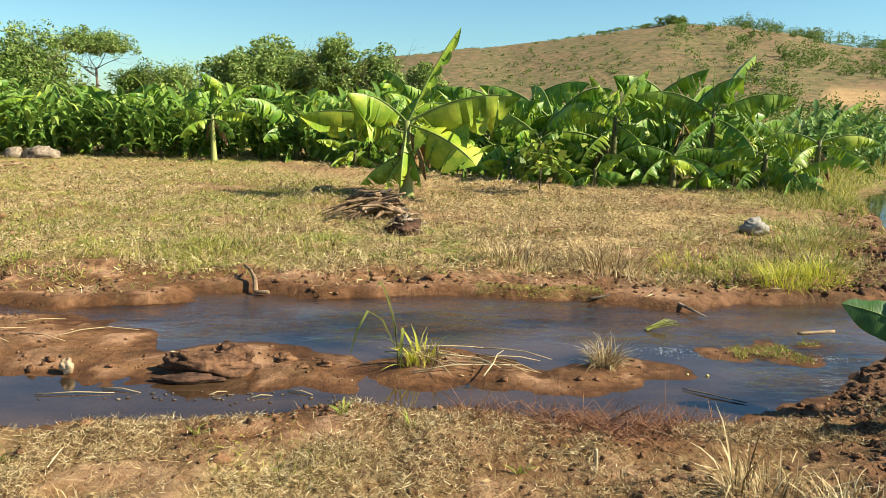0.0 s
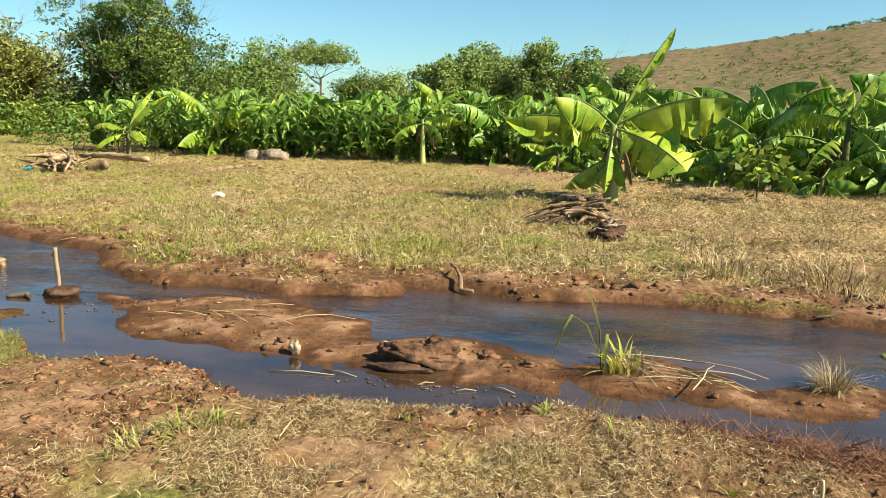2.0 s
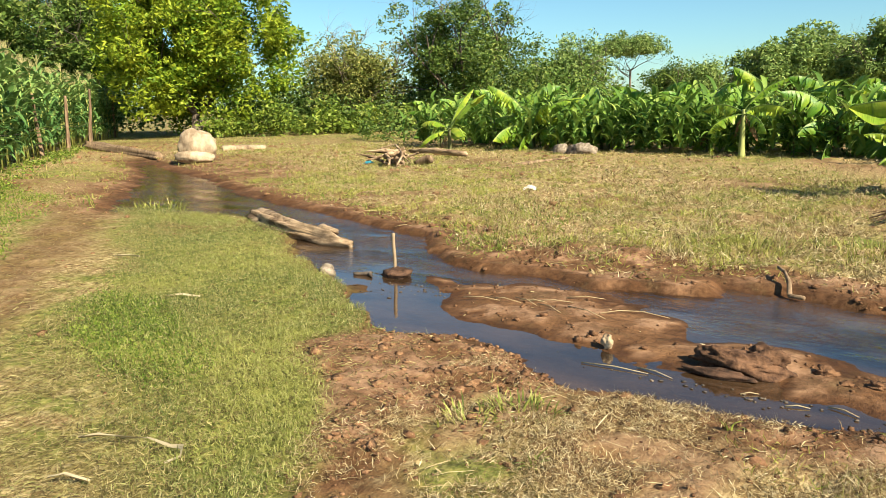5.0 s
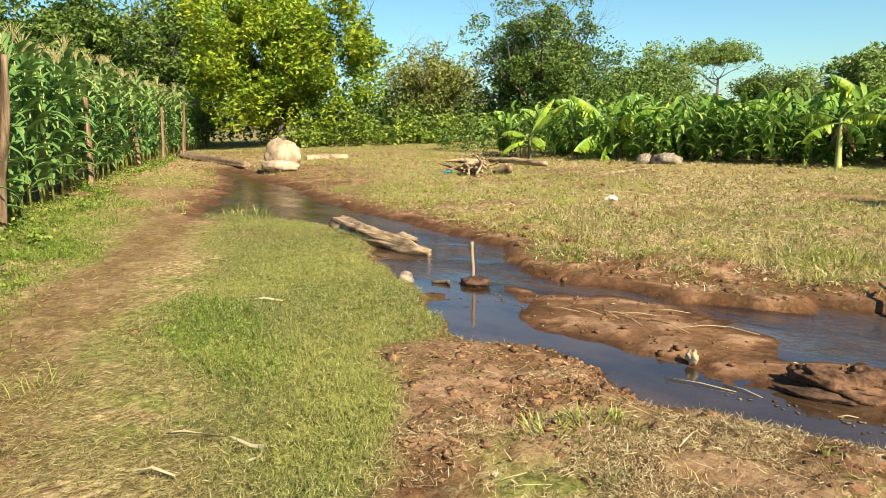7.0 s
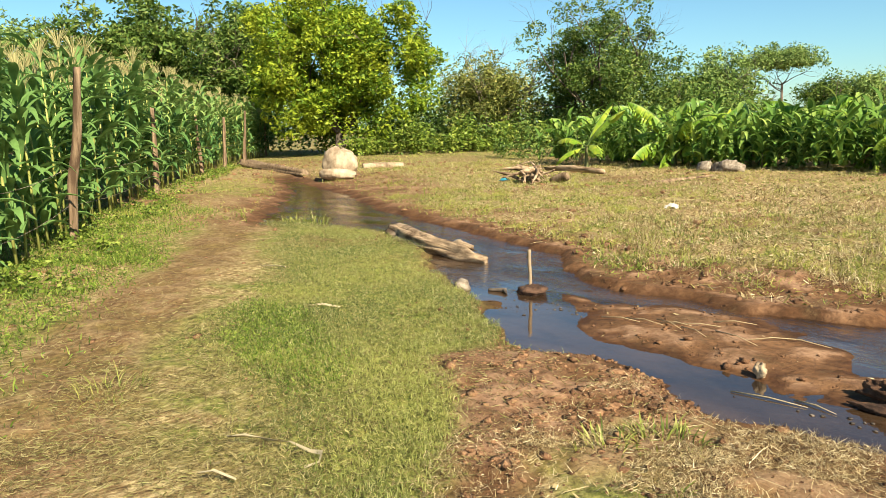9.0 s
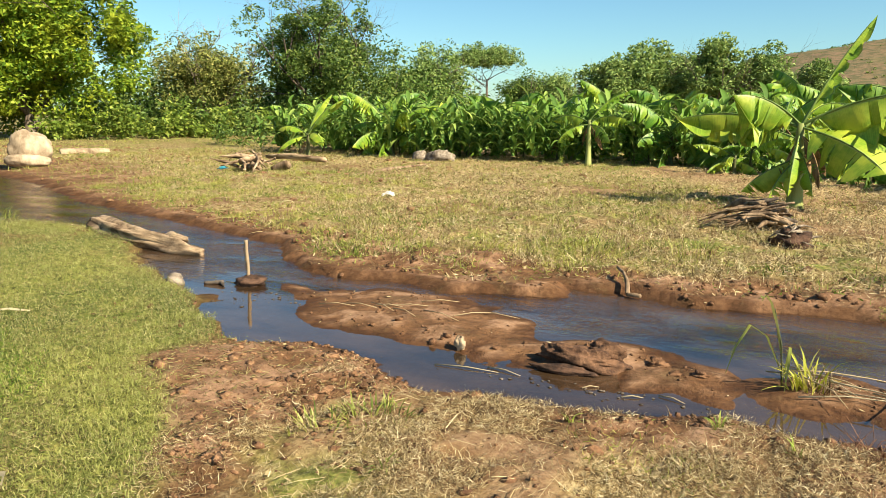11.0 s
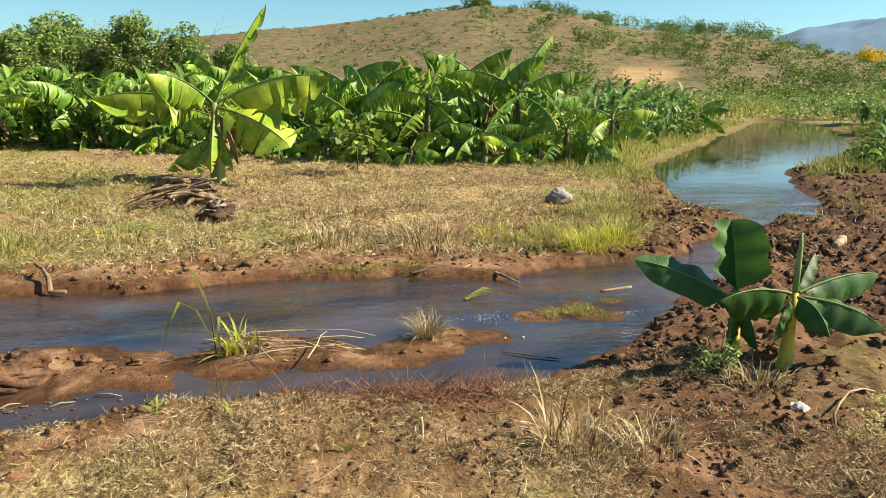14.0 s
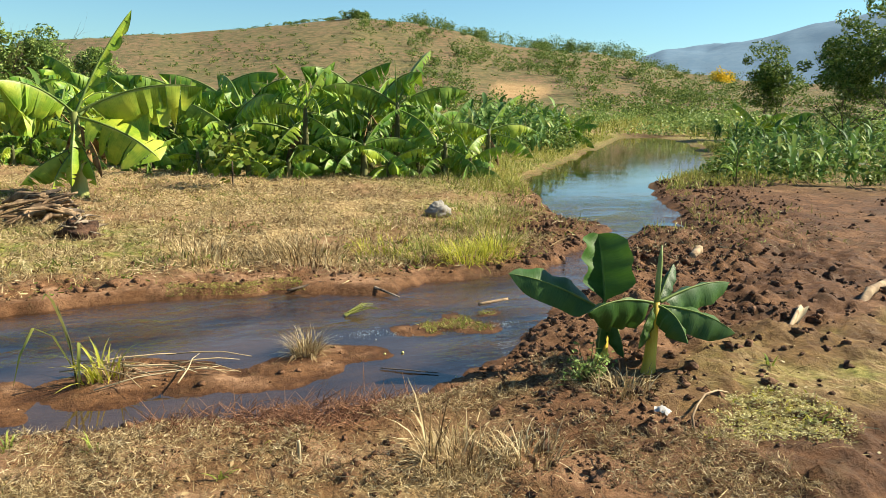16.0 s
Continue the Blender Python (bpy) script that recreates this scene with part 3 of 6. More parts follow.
me.attributes.new("riffle", "FLOAT", "POINT").data.foreach_set("value", np.clip(0.02 + 0.46 * run, 0, 0.48).astype(np.float32))
tagged(part("stream_water", me, M_water), "shallow muddy stream reflecting blue sky", "water", "", "structure")


# ---- hills ----
def ridge_mesh(name, crest, r_foot, r_top, r_end, rough, seed, mat, bare=None, steps=26):
    az = np.arange(crest[0][0], crest[-1][0] + 0.01, 0.35)
    el = np.interp(az, [c[0] for c in crest], [c[1] for c in crest])
    rr = np.concatenate([np.linspace(r_foot, r_top, steps), np.linspace(r_top * 1.04, r_end, 6)])
    A, R = np.meshgrid(np.radians(az), rr)
    top = 1.6 + r_top * np.tan(np.radians(el))
    s = smooth(r_foot, r_top, R) * np.where(R > r_top, smooth(r_end * 1.5, r_top, R), 1)
    X, Y = R * np.sin(A), R * np.cos(A)
    Z = -1.0 + (top[None, :] + 1.0) * s + rough * fbm(X / (r_top * 0.08), Y / (r_top * 0.08), seed) * s * (1 - 0.8 * (np.abs(R - r_top) < r_top * .03))
    idx = np.arange(X.size).reshape(X.shape)
    q = np.stack([idx[:-1, :-1], idx[:-1, 1:], idx[1:, 1:], idx[1:, :-1]], -1).reshape(-1, 4)
    me = mesh_of(name, np.stack([X.ravel(), Y.ravel(), Z.ravel()], 1), q, None, True)
    if bare:
        v = sum(smooth(1.15, 0.85, np.hypot((np.degrees(A) - a) / da, (R - r) / dr) + 0.25 * fbm(X / 6, Y / 6, 5)) for a, da, r, dr in bare)
        me.attributes.new("bare", "FLOAT", "POINT").data.foreach_set("value", np.clip(v, 0, 1).ravel().astype(np.float32))
    return part(name, me, mat)


HILL = [(-40, -0.4), (-26, -0.2), (-16, 0.3), (-9, 1.9), (-3.8, 3.35), (1.3, 4.0), (5.5, 4.3), (9.5, 5.0), (13.4, 5.65), (16.6, 6.05), (21, 5.5),
        (24, 5.2), (27, 4.4), (29, 4.1), (34.5, 3.85), (37.5, 3.3), (41, 2.5), (47, 2.0), (60, 1.5), (75, 0.8)]
tagged(ridge_mesh("hill", HILL, 110, 300, 420, 3.0, 13, M_hill, [(29.2, 2.2, 172, 13)]), "dry brown hillside with scattered shrubs", "hill", "", "structure")
RANGE = [(30, 1.5), (34, 3.0), (37.8, 3.7), (39.5, 4.3), (42.4, 4.4), (46.1, 5.1), (48.5, 5.7), (51.1, 6.2), (55, 6.6), (60, 5.8), (70, 4.0), (85, 2.0)]
tagged(ridge_mesh("mountain", RANGE, 1500, 2500, 3200, 26.0, 23, M_mountain), "distant mountain range coloured with blue haze", "mountain", "", "structure")


# ---- leaves and trees ----
def leaf_cards(centres, length, width, rs, upness=0.3, droop=0.0):
    """Many small pointed leaves as one mesh."""
    n = len(centres)
    d = rs.normal(size=(n, 3))
    d[:, 2] = d[:, 2] * 0.6 - droop
    d /= np.linalg.norm(d, axis=1)[:, None]
    up = rs.normal(size=(n, 3)) * 0.7
    up[:, 2] += upness
    side = np.cross(d, up)
    side /= np.linalg.norm(side, axis=1)[:, None] + 1e-9
    ln = length * rs.uniform(0.6, 1.3, n)[:, None]
    wd = width * rs.uniform(0.7, 1.3, n)[:, None]
    nrm = np.cross(side, d)
    V = np.stack([centres - d * ln * 0.5, centres + side * wd * 0.5 + nrm * wd * 0.12, centres + d * ln * 0.5 - nrm * wd * 0.1, centres - side * wd * 0.5 + nrm * wd * 0.12], 1)
    return V.reshape(-1, 3), np.arange(4 * n).reshape(n, 4)


def clumps(rs, count, per, size, shape):
    """Points of a crown built of clumps; shape(rs) gives the middle of a clump."""
    out = []
    for _ in range(count):
        c, r = shape(rs), size * rs.uniform(0.6, 1.35)
        p = rs.normal(size=(per, 3))
        p /= np.linalg.norm(p, axis=1)[:, None]
        p *= (rs.uniform(0.35, 1.0, per) ** 0.6)[:, None] * r
        p[:, 2] *= 0.75
        out.append(c + p)
    return np.concatenate(out)


def branch(g, start, way, length, radius, depth, rs, tips, spread_by=0.7, sides=5):
    pts, rad, p, d = [Vector(start)], [radius], Vector(start), Vector(way).normalized()
    n = 5
    for i in range(n):
        d = (d + Vector(rs.normal(size=3)) * 0.16 + Vector((0, 0, 0.05))).normalized()
        p = p + d * (length / n)
        pts.append(p.copy())
        rad.append(radius * (1 - 0.62 * (i + 1) / n))
    g.tube(pts, rad, sides, cap=False)
    tips.append(pts[-1])
    if depth > 0:
        for k in range(3 if depth > 1 else 4):
            i = int(rs.integers(2, n + 1))
            side = Vector(rs.normal(size=3))
            side = (side - d * side.dot(d)).normalized()
            branch(g, pts[i], d + side * rs.uniform(0.6, 1.2) * spread_by * 1.3, length * rs.uniform(0.5, 0.75), rad[i] * 0.7, depth - 1, rs, tips, spread_by, max(3, sides - 1))


def tree(label, x, y, tall, wide, mat, seed, leaves=9000, leaf=0.28, clump=0.9, low=0.25, trunk=0.22, clump_count=260, flat=False, sparse=1.0, category="tree", depth=2, bark=None, solid=0.45, leafy=1.0, reach=1.0):
    rs = np.random.default_rng(seed)
    ob = thing("tree", label, category, pose(x, y, height(x, y) - 0.05))
    g, tips = Geo(), []
    fork = tall * (0.55 if flat else max(0.12, low * 0.9))
    g.tube([(0, 0, -0.1), (0.05, 0.03, fork * 0.5), (0.0, 0.1, fork)], [trunk * 1.35, trunk, trunk * 0.8], 8)
    for k in range(6):
        a = k * 1.05 + rs.uniform(-0.3, 0.3)
        rise = 0.35 if flat else rs.uniform(0.5, 1.6) / reach
        branch(g, (0, 0.1, fork * rs.uniform(0.8, 1.0)), (math.cos(a), math.sin(a), rise), (tall - fork) * rs.uniform(0.5, 0.75) * reach, trunk * 0.38, depth, rs, tips, 0.7 if reach == 1 else 0.45)
    part("trunk", g, bark or M_bark, ob, "branching trunk with limbs")

    def shape(r):
        u = r.normal(size=3)
        u /= np.linalg.norm(u)
        u *= r.uniform(solid, 1.0) * (0.85 + 0.3 * math.sin(3 * math.atan2(u[1], u[0]) + seed))
        c0 = tall * (1 + low) / 2
        if flat:
            return np.array([u[0] * wide / 2, u[1] * wide / 2, tall * 0.78 + abs(u[2]) * tall * 0.20 - tall * 0.05 * (u[0] ** 2 + u[1] ** 2)])
        return np.array([u[0] * wide / 2, u[1] * wide / 2, c0 + u[2] * tall * (1 - low) / 2 * 0.92])
    if leafy < 1:
        inner = shape
        shape = lambda r: inner(r) * np.array([1, 1, leafy])
    pts = clumps(rs, clump_count, max(4, int(leaves / clump_count)), clump, shape)
    if sparse < 1:
        pts = pts[rs.uniform(size=len(pts)) < sparse]
    pts[:, 2] = np.maximum(pts[:, 2], 0.15)
    V, F = leaf_cards(pts, leaf, leaf * 0.36, rs, 0.6, 0.35)
    part("crown", mesh_of("crown", V, F), mat, ob, "leafy crown")
    return ob


def polar(az, r):
    return r * math.sin(radians(az)), r * math.cos(radians(az))


TREES = [
    # azimuth, distance, height, width, material, leaves, leaf size, clump size, low, label, options
    (-56.6, 44, 10.4, 10.4, M_leaf_mango, 66000, 0.31, 0.95, 0.05, "broad mango tree with bright yellow-green leaves", {"solid": 0.66, "clump_count": 270}),
    (-70.6, 60, 11.6, 12.5, M_leaf_dark, 32000, 0.50, 1.2, 0.0, "large dark green tree behind the maize", {"solid": 0.55, "clump_count": 340}),
    (-63.8, 62, 13.0, 9.0, M_leaf_dark, 24000, 0.46, 1.1, 0.0, "dark green tree behind the mango tree", {}),
    (-78.5, 66, 11.4, 11.0, M_leaf_grey, 11000, 0.40, 0.8, 0.3, "tall grey-green tree beyond the maize field", {}),
    (-90, 55, 9.0, 12.0, M_leaf_dark, 16000, 0.42, 1.1, 0.1, "tall dark tree beyond the maize field", {}),
    (-36.8, 46, 9.4, 10.0, M_leaf_dark, 30000, 0.26, 0.85, 0.04, "airy dark green thorn tree with open crown", {"clump_count": 150, "sparse": 0.85, "depth": 3, "solid": 0.35}),
    (-45.0, 47, 8.6, 9.0, M_leaf_yellow, 22000, 0.24, 0.75, 0.0, "half-bare shrubby tree with grey twigs and yellowing leaves", {"clump_count": 170, "sparse": 0.7, "depth": 4, "solid": 0.2, "bark": M_grey_wood, "leafy": 0.78, "reach": 0.76, "girth": 0.55}),
    (-28.4, 60, 6.8, 5.6, M_leaf_grey, 15000, 0.30, 0.8, 0.02, "rounded green tree behind the banana plants", {}),
    (-31.5, 57, 5.2, 4.5, M_leaf_dark, 9000, 0.30, 0.7, 0.02, "small dark tree behind the banana plants", {}),
    (-24.3, 92, 9.2, 9.0, M_leaf_grey, 17000, 0.34, 0.7, 0.5, "flat-topped spreading tree with open crown", {"flat": True, "depth": 3, "girth": 0.16}),
    (-21.6, 82, 5.4, 4.6, M_leaf_dark, 8000, 0.36, 0.8, 0.1, "small dark tree on the field's edge", {}),
    (-19.2, 84, 5.9, 5.5, M_leaf_grey, 8000, 0.36, 0.8, 0.1, "small rounded tree on the field's edge", {}),
    (-15.3, 100, 8.4, 8.0, M_leaf_grey, 10000, 0.62, 1.5, 0.1, "bushy green tree below the hill", {"clump_count": 64, "solid": 0.55}),
    (-12.4, 102, 9.9, 9.0, M_leaf_grey, 10000, 0.62, 1.5, 0.1, "bushy green tree below the hill", {"clump_count": 64, "solid": 0.55}),
    (-10.0, 108, 8.9, 8.0, M_leaf_grey, 10000, 0.62, 1.5, 0.1, "bushy green tree below the hill", {"clump_count": 64, "solid": 0.55}),
    (-7.8, 100, 10.9, 6.0, M_leaf_grey, 10000, 0.62, 1.2, 0.1, "tall bushy tree below the hill", {"clump_count": 64, "solid": 0.55}),
    (-4.6, 102, 9.4, 7.4, M_leaf_grey, 10000, 0.62, 1.4, 0.1, "bushy tree below the hill", {"clump_count": 64, "solid": 0.55}),
    (-1.5, 110, 7.6, 9.0, M_leaf_grey, 10000, 0.62, 1.4, 0.1, "low bushy tree below the hill", {"clump_count": 64, "solid": 0.55}),
    (51.9, 36, 6.5, 4.6, M_leaf_dark, 11000, 0.20, 0.5, 0.12, "slender airy tree on the stream bank", {"girth": 0.09, "clump_count": 100, "sparse": 0.9, "depth": 3, "solid": 0.3, "reach": 0.6}),
    (47.1, 44, 5.8, 3.6, M_leaf_dark, 8000, 0.20, 0.45, 0.15, "slender airy tree on the stream bank", {"girth": 0.08, "clump_count": 80, "sparse": 0.9, "depth": 3, "solid": 0.3, "reach": 0.6}),
    (55.5, 34, 6.4, 4.8, M_leaf_dark, 11000, 0.20, 0.5, 0.12, "slender airy tree on the stream bank", {"girth": 0.09, "clump_count": 100, "sparse": 0.9, "depth": 3, "solid": 0.3, "reach": 0.6}),
    (43.7, 240, 14.5, 7.5, M_flower, 3000, 0.8, 1.4, 0.35, "tree covered in bright yellow blossom", {}),
]
for n, (az, r, tall, wide, mat, leaves, leaf, clump, low, label, opt) in enumerate(TREES):
    o = dict(opt)
    x, y = polar(az, r)
    tree(label, x, y, tall, wide, mat, 100 + n, leaves, leaf, clump, low, o.pop("girth", 0.2 + tall * 0.012), **o)


def shrubs(name, label, spots, mat, seed, per=70, category="shrubs", base=None):
    """Uncounted bushes as one mesh. spots: x, y, radius, height, leaf size."""
    rs = np.random.default_rng(seed)
    Vs, Fs, k = [], [], 0
    for x, y, rad, tall, leaf in spots:
        z0 = base(x, y) if base else 0.05
        p = rs.normal(size=(per, 3))
        p /= np.linalg.norm(p, axis=1)[:, None]
        p *= rs.uniform(0.55, 1.0, per)[:, None]
        p = p * np.array([rad, rad, tall * 0.55]) * (0.8 + 0.35 * np.sin(p[:, :1] * 5 + x)) + np.array([x, y, z0 + tall * 0.5])
        p[:, 2] = np.maximum(p[:, 2], z0)
        V, F = leaf_cards(p, leaf, leaf * 0.5, rs, 0.5, 0.1)
        Vs.append(V)
        Fs.append(F + k)
        k += len(V)
    return tagged(part(name, mesh_of(name, np.concatenate(Vs), np.concatenate(Fs)), mat), label, category, "", "stuff")


def hill_z(x, y):
    r, az = math.hypot(x, y), math.degrees(math.atan2(x, y))
    top = 1.6 + 300 * math.tan(radians(float(np.interp(az, [c[0] for c in HILL], [c[1] for c in HILL]))))
    s = float(smooth(110, 300, r))
    return max(0.0, -1.0 + (top + 1.0) * s)


rs = np.random.default_rng(3)
spots = []
for _ in range(5200):
    az, r = rs.uniform(-14, 60), rs.uniform(120, 298)
    x, y = polar(az, r)
    thick = 0.25 + 0.75 * float(smooth(0.0, 0.3, fbm(np.array([x / 40]), np.array([y / 40]), 77))[0])
    if 26.6 < az < 32 and 150 < r < 190:
        continue
    if rs.uniform() < thick * (1.0 if az > 17 else 0.4):
        w = rs.uniform(0.4, 1.2) if rs.uniform() < 0.8 else (rs.uniform(1.2, 3.2) if az > 17 else rs.uniform(1.0, 1.8))
        spots.append((x, y, w, w * rs.uniform(0.7, 1.0), 0.22 + 0.17 * w))
shrubs("hillside_scrub", "scattered grey-green scrub on the hillside", spots, M_leaf_dark, 4, 42, "scrub", hill_z)
spots = []
for k in range(64):
    az = rs.uniform(20.5, 38) if k > 9 else rs.uniform(16, 18.6)
    x, y = polar(az, rs.uniform(288, 300))
    w = rs.uniform(2.6, 5.6) if k > 9 else rs.uniform(2, 3)
    spots.append((x, y, w, w * rs.uniform(0.9, 1.5), 0.62))
shrubs("crest_trees", "dark trees along the hill crest", spots, M_leaf_dark, 5, 300, "trees", hill_z)
spots = []
for _ in range(520):
    x, y = polar(rs.uniform(-9, 40), rs.uniform(291, 300))
    w = rs.uniform(0.5, 1.5)
    spots.append((x, y, w, w * rs.uniform(0.7, 1.1), 0.5))
shrubs("crest_scrub", "fringe of low bushes along the hill crest", spots, M_leaf_dark, 15, 40, "scrub", hill_z)
spots = []
for _ in range(150):
    az, r = rs.uniform(17, 45), rs.uniform(115, 270)
    x, y = polar(az, r)
    if 26.6 < az < 32 and 150 < r < 190:
        continue
    w = rs.uniform(1.6, 4.2)
    spots.append((x, y, w, w * rs.uniform(0.9, 1.4), 0.48))
shrubs("hillside_trees", "dark green trees and thickets on the lower hillside", spots, M_leaf_dark, 6, 260, "trees", hill_z)


# ---- banana plants ----
def banana_leaf(length, width, azim, rise, droop, fold, rs, tears=6, petiole=0.16, twist=0.0, wave=0.03, out0=0.03):
    """A leaf with a rib and two half blades, torn across. Angles in degrees: azim round the stem, rise at the base, droop along it; fold of the halves below level."""
    g, rib = Geo(), Geo()
    n = 17
    p, e = Vector((0, 0, 0)), radians(rise)
    a = radians(azim)
    flat = Vector((math.cos(a), math.sin(a), 0))
    p = flat * out0
    spine, ways = [], []
    for i in range(n + 1):
        spine.append(p.copy())
        w = flat * math.cos(e) + Vector((0, 0, 1)) * math.sin(e)
        ways.append(w)
        p = p + w * (length / n)
        e -= radians(droop) / n * (0.5 + 1.0 * i / n)
    side0 = Vector((-math.sin(a), math.cos(a), 0))
    rib.tube(spine[:n:2], [min(0.022 * (0.6 + length * 0.4), 0.017 * length + 0.001) * (1 - 0.85 * i / n) for i in range(0, n, 2)], 4, False)
    for flank in (1, -1):
        cuts = sorted(rs.choice(np.arange(3, n - 1), size=min(tears, 11), replace=False).tolist()) if tears else []
        start = 0
        for cut in cuts + [n]:
            sag = radians(fold) + radians(rs.uniform(-8, 24) if tears else 0)
            rows_, uvs = [], []
            for i in range(start, cut + 1):
                s = i / n
                if s < petiole:
                    w = 0.012
                else:
                    u = (s - petiole) / (1 - petiole)
                    w = width * 0.5 * min(1, (u / 0.14) ** 0.6) * max(0.0, 1 - max(0, (u - 0.55) / 0.45) ** 2.8)
                nrm = side0.cross(ways[i]).normalized()
                if nrm.z < 0:
                    nrm = -nrm
                tw = radians(twist) * min(1, s / 0.25)
                row, ur = [], []
                for j in range(3):
                    f = j / 2
                    ang = sag * (0.55 + 0.75 * f) + wave * math.sin(s * 23 + f * 2)
                    gap = 1 - (rs.uniform(0.04, 0.26) * f if tears and i in (start, cut) else 0)
                    off = side0 * flank * math.cos(ang) * w * f * gap - nrm * math.sin(ang) * w * f * gap
                    if twist:
                        off = Matrix.Rotation(tw, 3, ways[i]) @ off
                    shift = ways[i] * ((0.030 if i == start else (-0.030 if i == cut else 0)) * f if tears and 0 < i < n else 0)
                    row.append(spine[i] + off + shift)
                    ur.append((0.5 + 0.5 * f * flank, s))
                rows_.append(row)
                uvs.append(ur)
            g.rows(rows_, uvs)
            start = cut
    return g, rib


def banana_stem(tall, radius, rs, flare=1.5, lean=(0, 0)):
    g = Geo()
    pts = [(lean[0] * s, lean[1] * s, tall * s - 0.05) for s in (0, 0.12, 0.35, 0.6, 0.8, 1.0)]
    g.tube(pts, [radius * flare, radius * 1.25, radius, radius * 0.85, radius * 0.7, radius * 0.5], 10)
    return g


def banana_plant(label, m, stem, radius, leaves, seed, mat=None, stem_mat=None, tears=7, dry=2, group="", category="banana plant", lean=(0, 0)):
    rs = np.random.default_rng(seed)
    ob = thing("banana_plant", label, category, m, group)
    part("stem", banana_stem(stem, radius, rs, 1.5, lean), stem_mat or M_stem, ob, "fleshy upright stem")
    for (zf, length, width, azim, rise, droop, fold, twist) in leaves:
        g, rib = banana_leaf(length, width, azim, rise, droop, fold, rs, tears if length > 0.7 else 0, 0.14 if length > 0.7 else 0.06, twist, 0.03 if length > 0.7 else 0.12)
        o = part("leaf", g, mat or M_ban, ob)
        part("midrib", rib, M_rib, o, "pale midrib")
        o.location = (lean[0] * zf, lean[1] * zf, stem * zf - 0.05)
    for k in range(dry):
        g, rib = banana_leaf(stem * rs.uniform(0.5, 0.75), 0.22, rs.uniform(0, 360), -35, 60, 60, rs, 5)
        o = part("dry_leaf", g, M_ban_dry, ob, "withered brown hanging leaf")
        part("midrib", rib, M_ban_dry, o)
        o.location = (0, 0, stem * rs.uniform(0.6, 0.85))
    return ob


def random_leaves(rs, n, size):
    out = []
    a0 = rs.uniform(0, 360)
    for k in range(n):
        young = k / n
        out.append((0.55 + 0.45 * young, size * rs.uniform(0.8, 1.15), size * rs.uniform(0.48, 0.66), a0 + k * 137.5 + rs.uniform(-20, 20),
                    -5 + 66 * young ** 1.3 + rs.uniform(-14, 12), rs.uniform(60, 115) * (1.1 - 0.5 * young), rs.uniform(48, 84), rs.uniform(-20, 20)))
    return out


# azimuths: 0 is +x, 90 away from the stream
HERO = [
    (1.0, 1.15, 1.46, 212, 42, 56, 80, 0), (0.96, 1.75, 0.96, 181, 18, 40, 82, 0), (0.99, 1.85, 1.40, -6, 30, 46, 84, 0),
    (0.95, 1.4, 1.0, -30, -12, 36, 14, 46), (1.0, 1.75, 0.32, 20, 66, 16, 84, 0), (0.88, 1.0, 0.40, -100, -50, 40, 40, 0),
    (0.6, 0.9, 0.56, 192, -22, 35, 48, 0), (0.96, 1.4, 0.80, 140, 42, 80, 70, 0), (0.94, 1.6, 0.80, 38, 34, 70, 70, 0), (1.0, 0.85, 0.36, 25, 60, 130, 76, 0), (0.97, 1.2, 0.7, 75, 40, 70, 70, 0),
    (0.7, 0.8, 0.4, -60, -40, 40, 40, 0), (0.6, 0.8, 0.4, -130, -35, 40, 40, 0),
]
hx, hy = -0.5, 12.1
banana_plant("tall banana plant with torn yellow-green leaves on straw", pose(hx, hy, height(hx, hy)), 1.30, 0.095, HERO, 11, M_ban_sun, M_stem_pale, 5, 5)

rs = np.random.default_rng(42)
MODELS = []
for k in range(6):
    size = 1.25 + 0.12 * k
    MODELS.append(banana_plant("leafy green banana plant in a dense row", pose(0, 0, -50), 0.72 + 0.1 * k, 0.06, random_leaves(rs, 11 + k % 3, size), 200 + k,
                               M_ban if k in (1, 4) else M_ban_shade, None, 10, 2, "banana plants"))
# nearest edge of the plantation, then the rows behind
SPOTS = [(2.2, 16.0, 1.0, 3), (3.6, 15.8, 1.05, 2), (5.3, 16.2, 1.2, 5), (6.7, 15.6, 1.0, 1), (4.4, 17.4, 1.1, 4), (1.2, 17.6, 1.0, 2), (5.9, 18.0, 1.1, 0),
         (-0.5, 18.4, 0.95, 1), (2.9, 18.8, 1.15, 5), (-2.2, 19.5, 1.0, 0), (-3.8, 20.0, 1.25, 3), (-7.1, 20.6, 1.0, 1), (-12.6, 20.4, 1.15, 4),
         (-10.4, 20.8, 1.0, 2), (-9.0, 22.0, 1.05, 3), (-5.4, 22.0, 1.15, 5), (-13.8, 22.4, 1.35, 2), (-15.6, 24.0, 1.4, 5), (-12.2, 24.5, 1.5, 3), (-17.5, 26.0, 1.4, 1), (7.6, 18.4, 0.9, 3)]
for _ in range(12):
    SPOTS.append((rs.uniform(-3, 8), rs.uniform(17.2, 20.5), rs.uniform(0.75, 1.0), int(rs.integers(0, 6))))
for _ in range(84):
    x = rs.uniform(-24, 7)
    y = rs.uniform(22.5, 44) + max(0, -x - 12) * 0.3
    SPOTS.append((x, y, rs.uniform(1.05, 1.5), int(rs.integers(0, 6))))
for _ in range(5):
    SPOTS.append((rs.uniform(13.5, 17), rs.uniform(24.5, 29), rs.uniform(0.6, 0.8), int(rs.integers(0, 6))))
for _ in range(8):
    SPOTS.append((rs.uniform(29, 40), rs.uniform(20, 28), rs.uniform(0.8, 1.0), int(rs.integers(0, 6))))
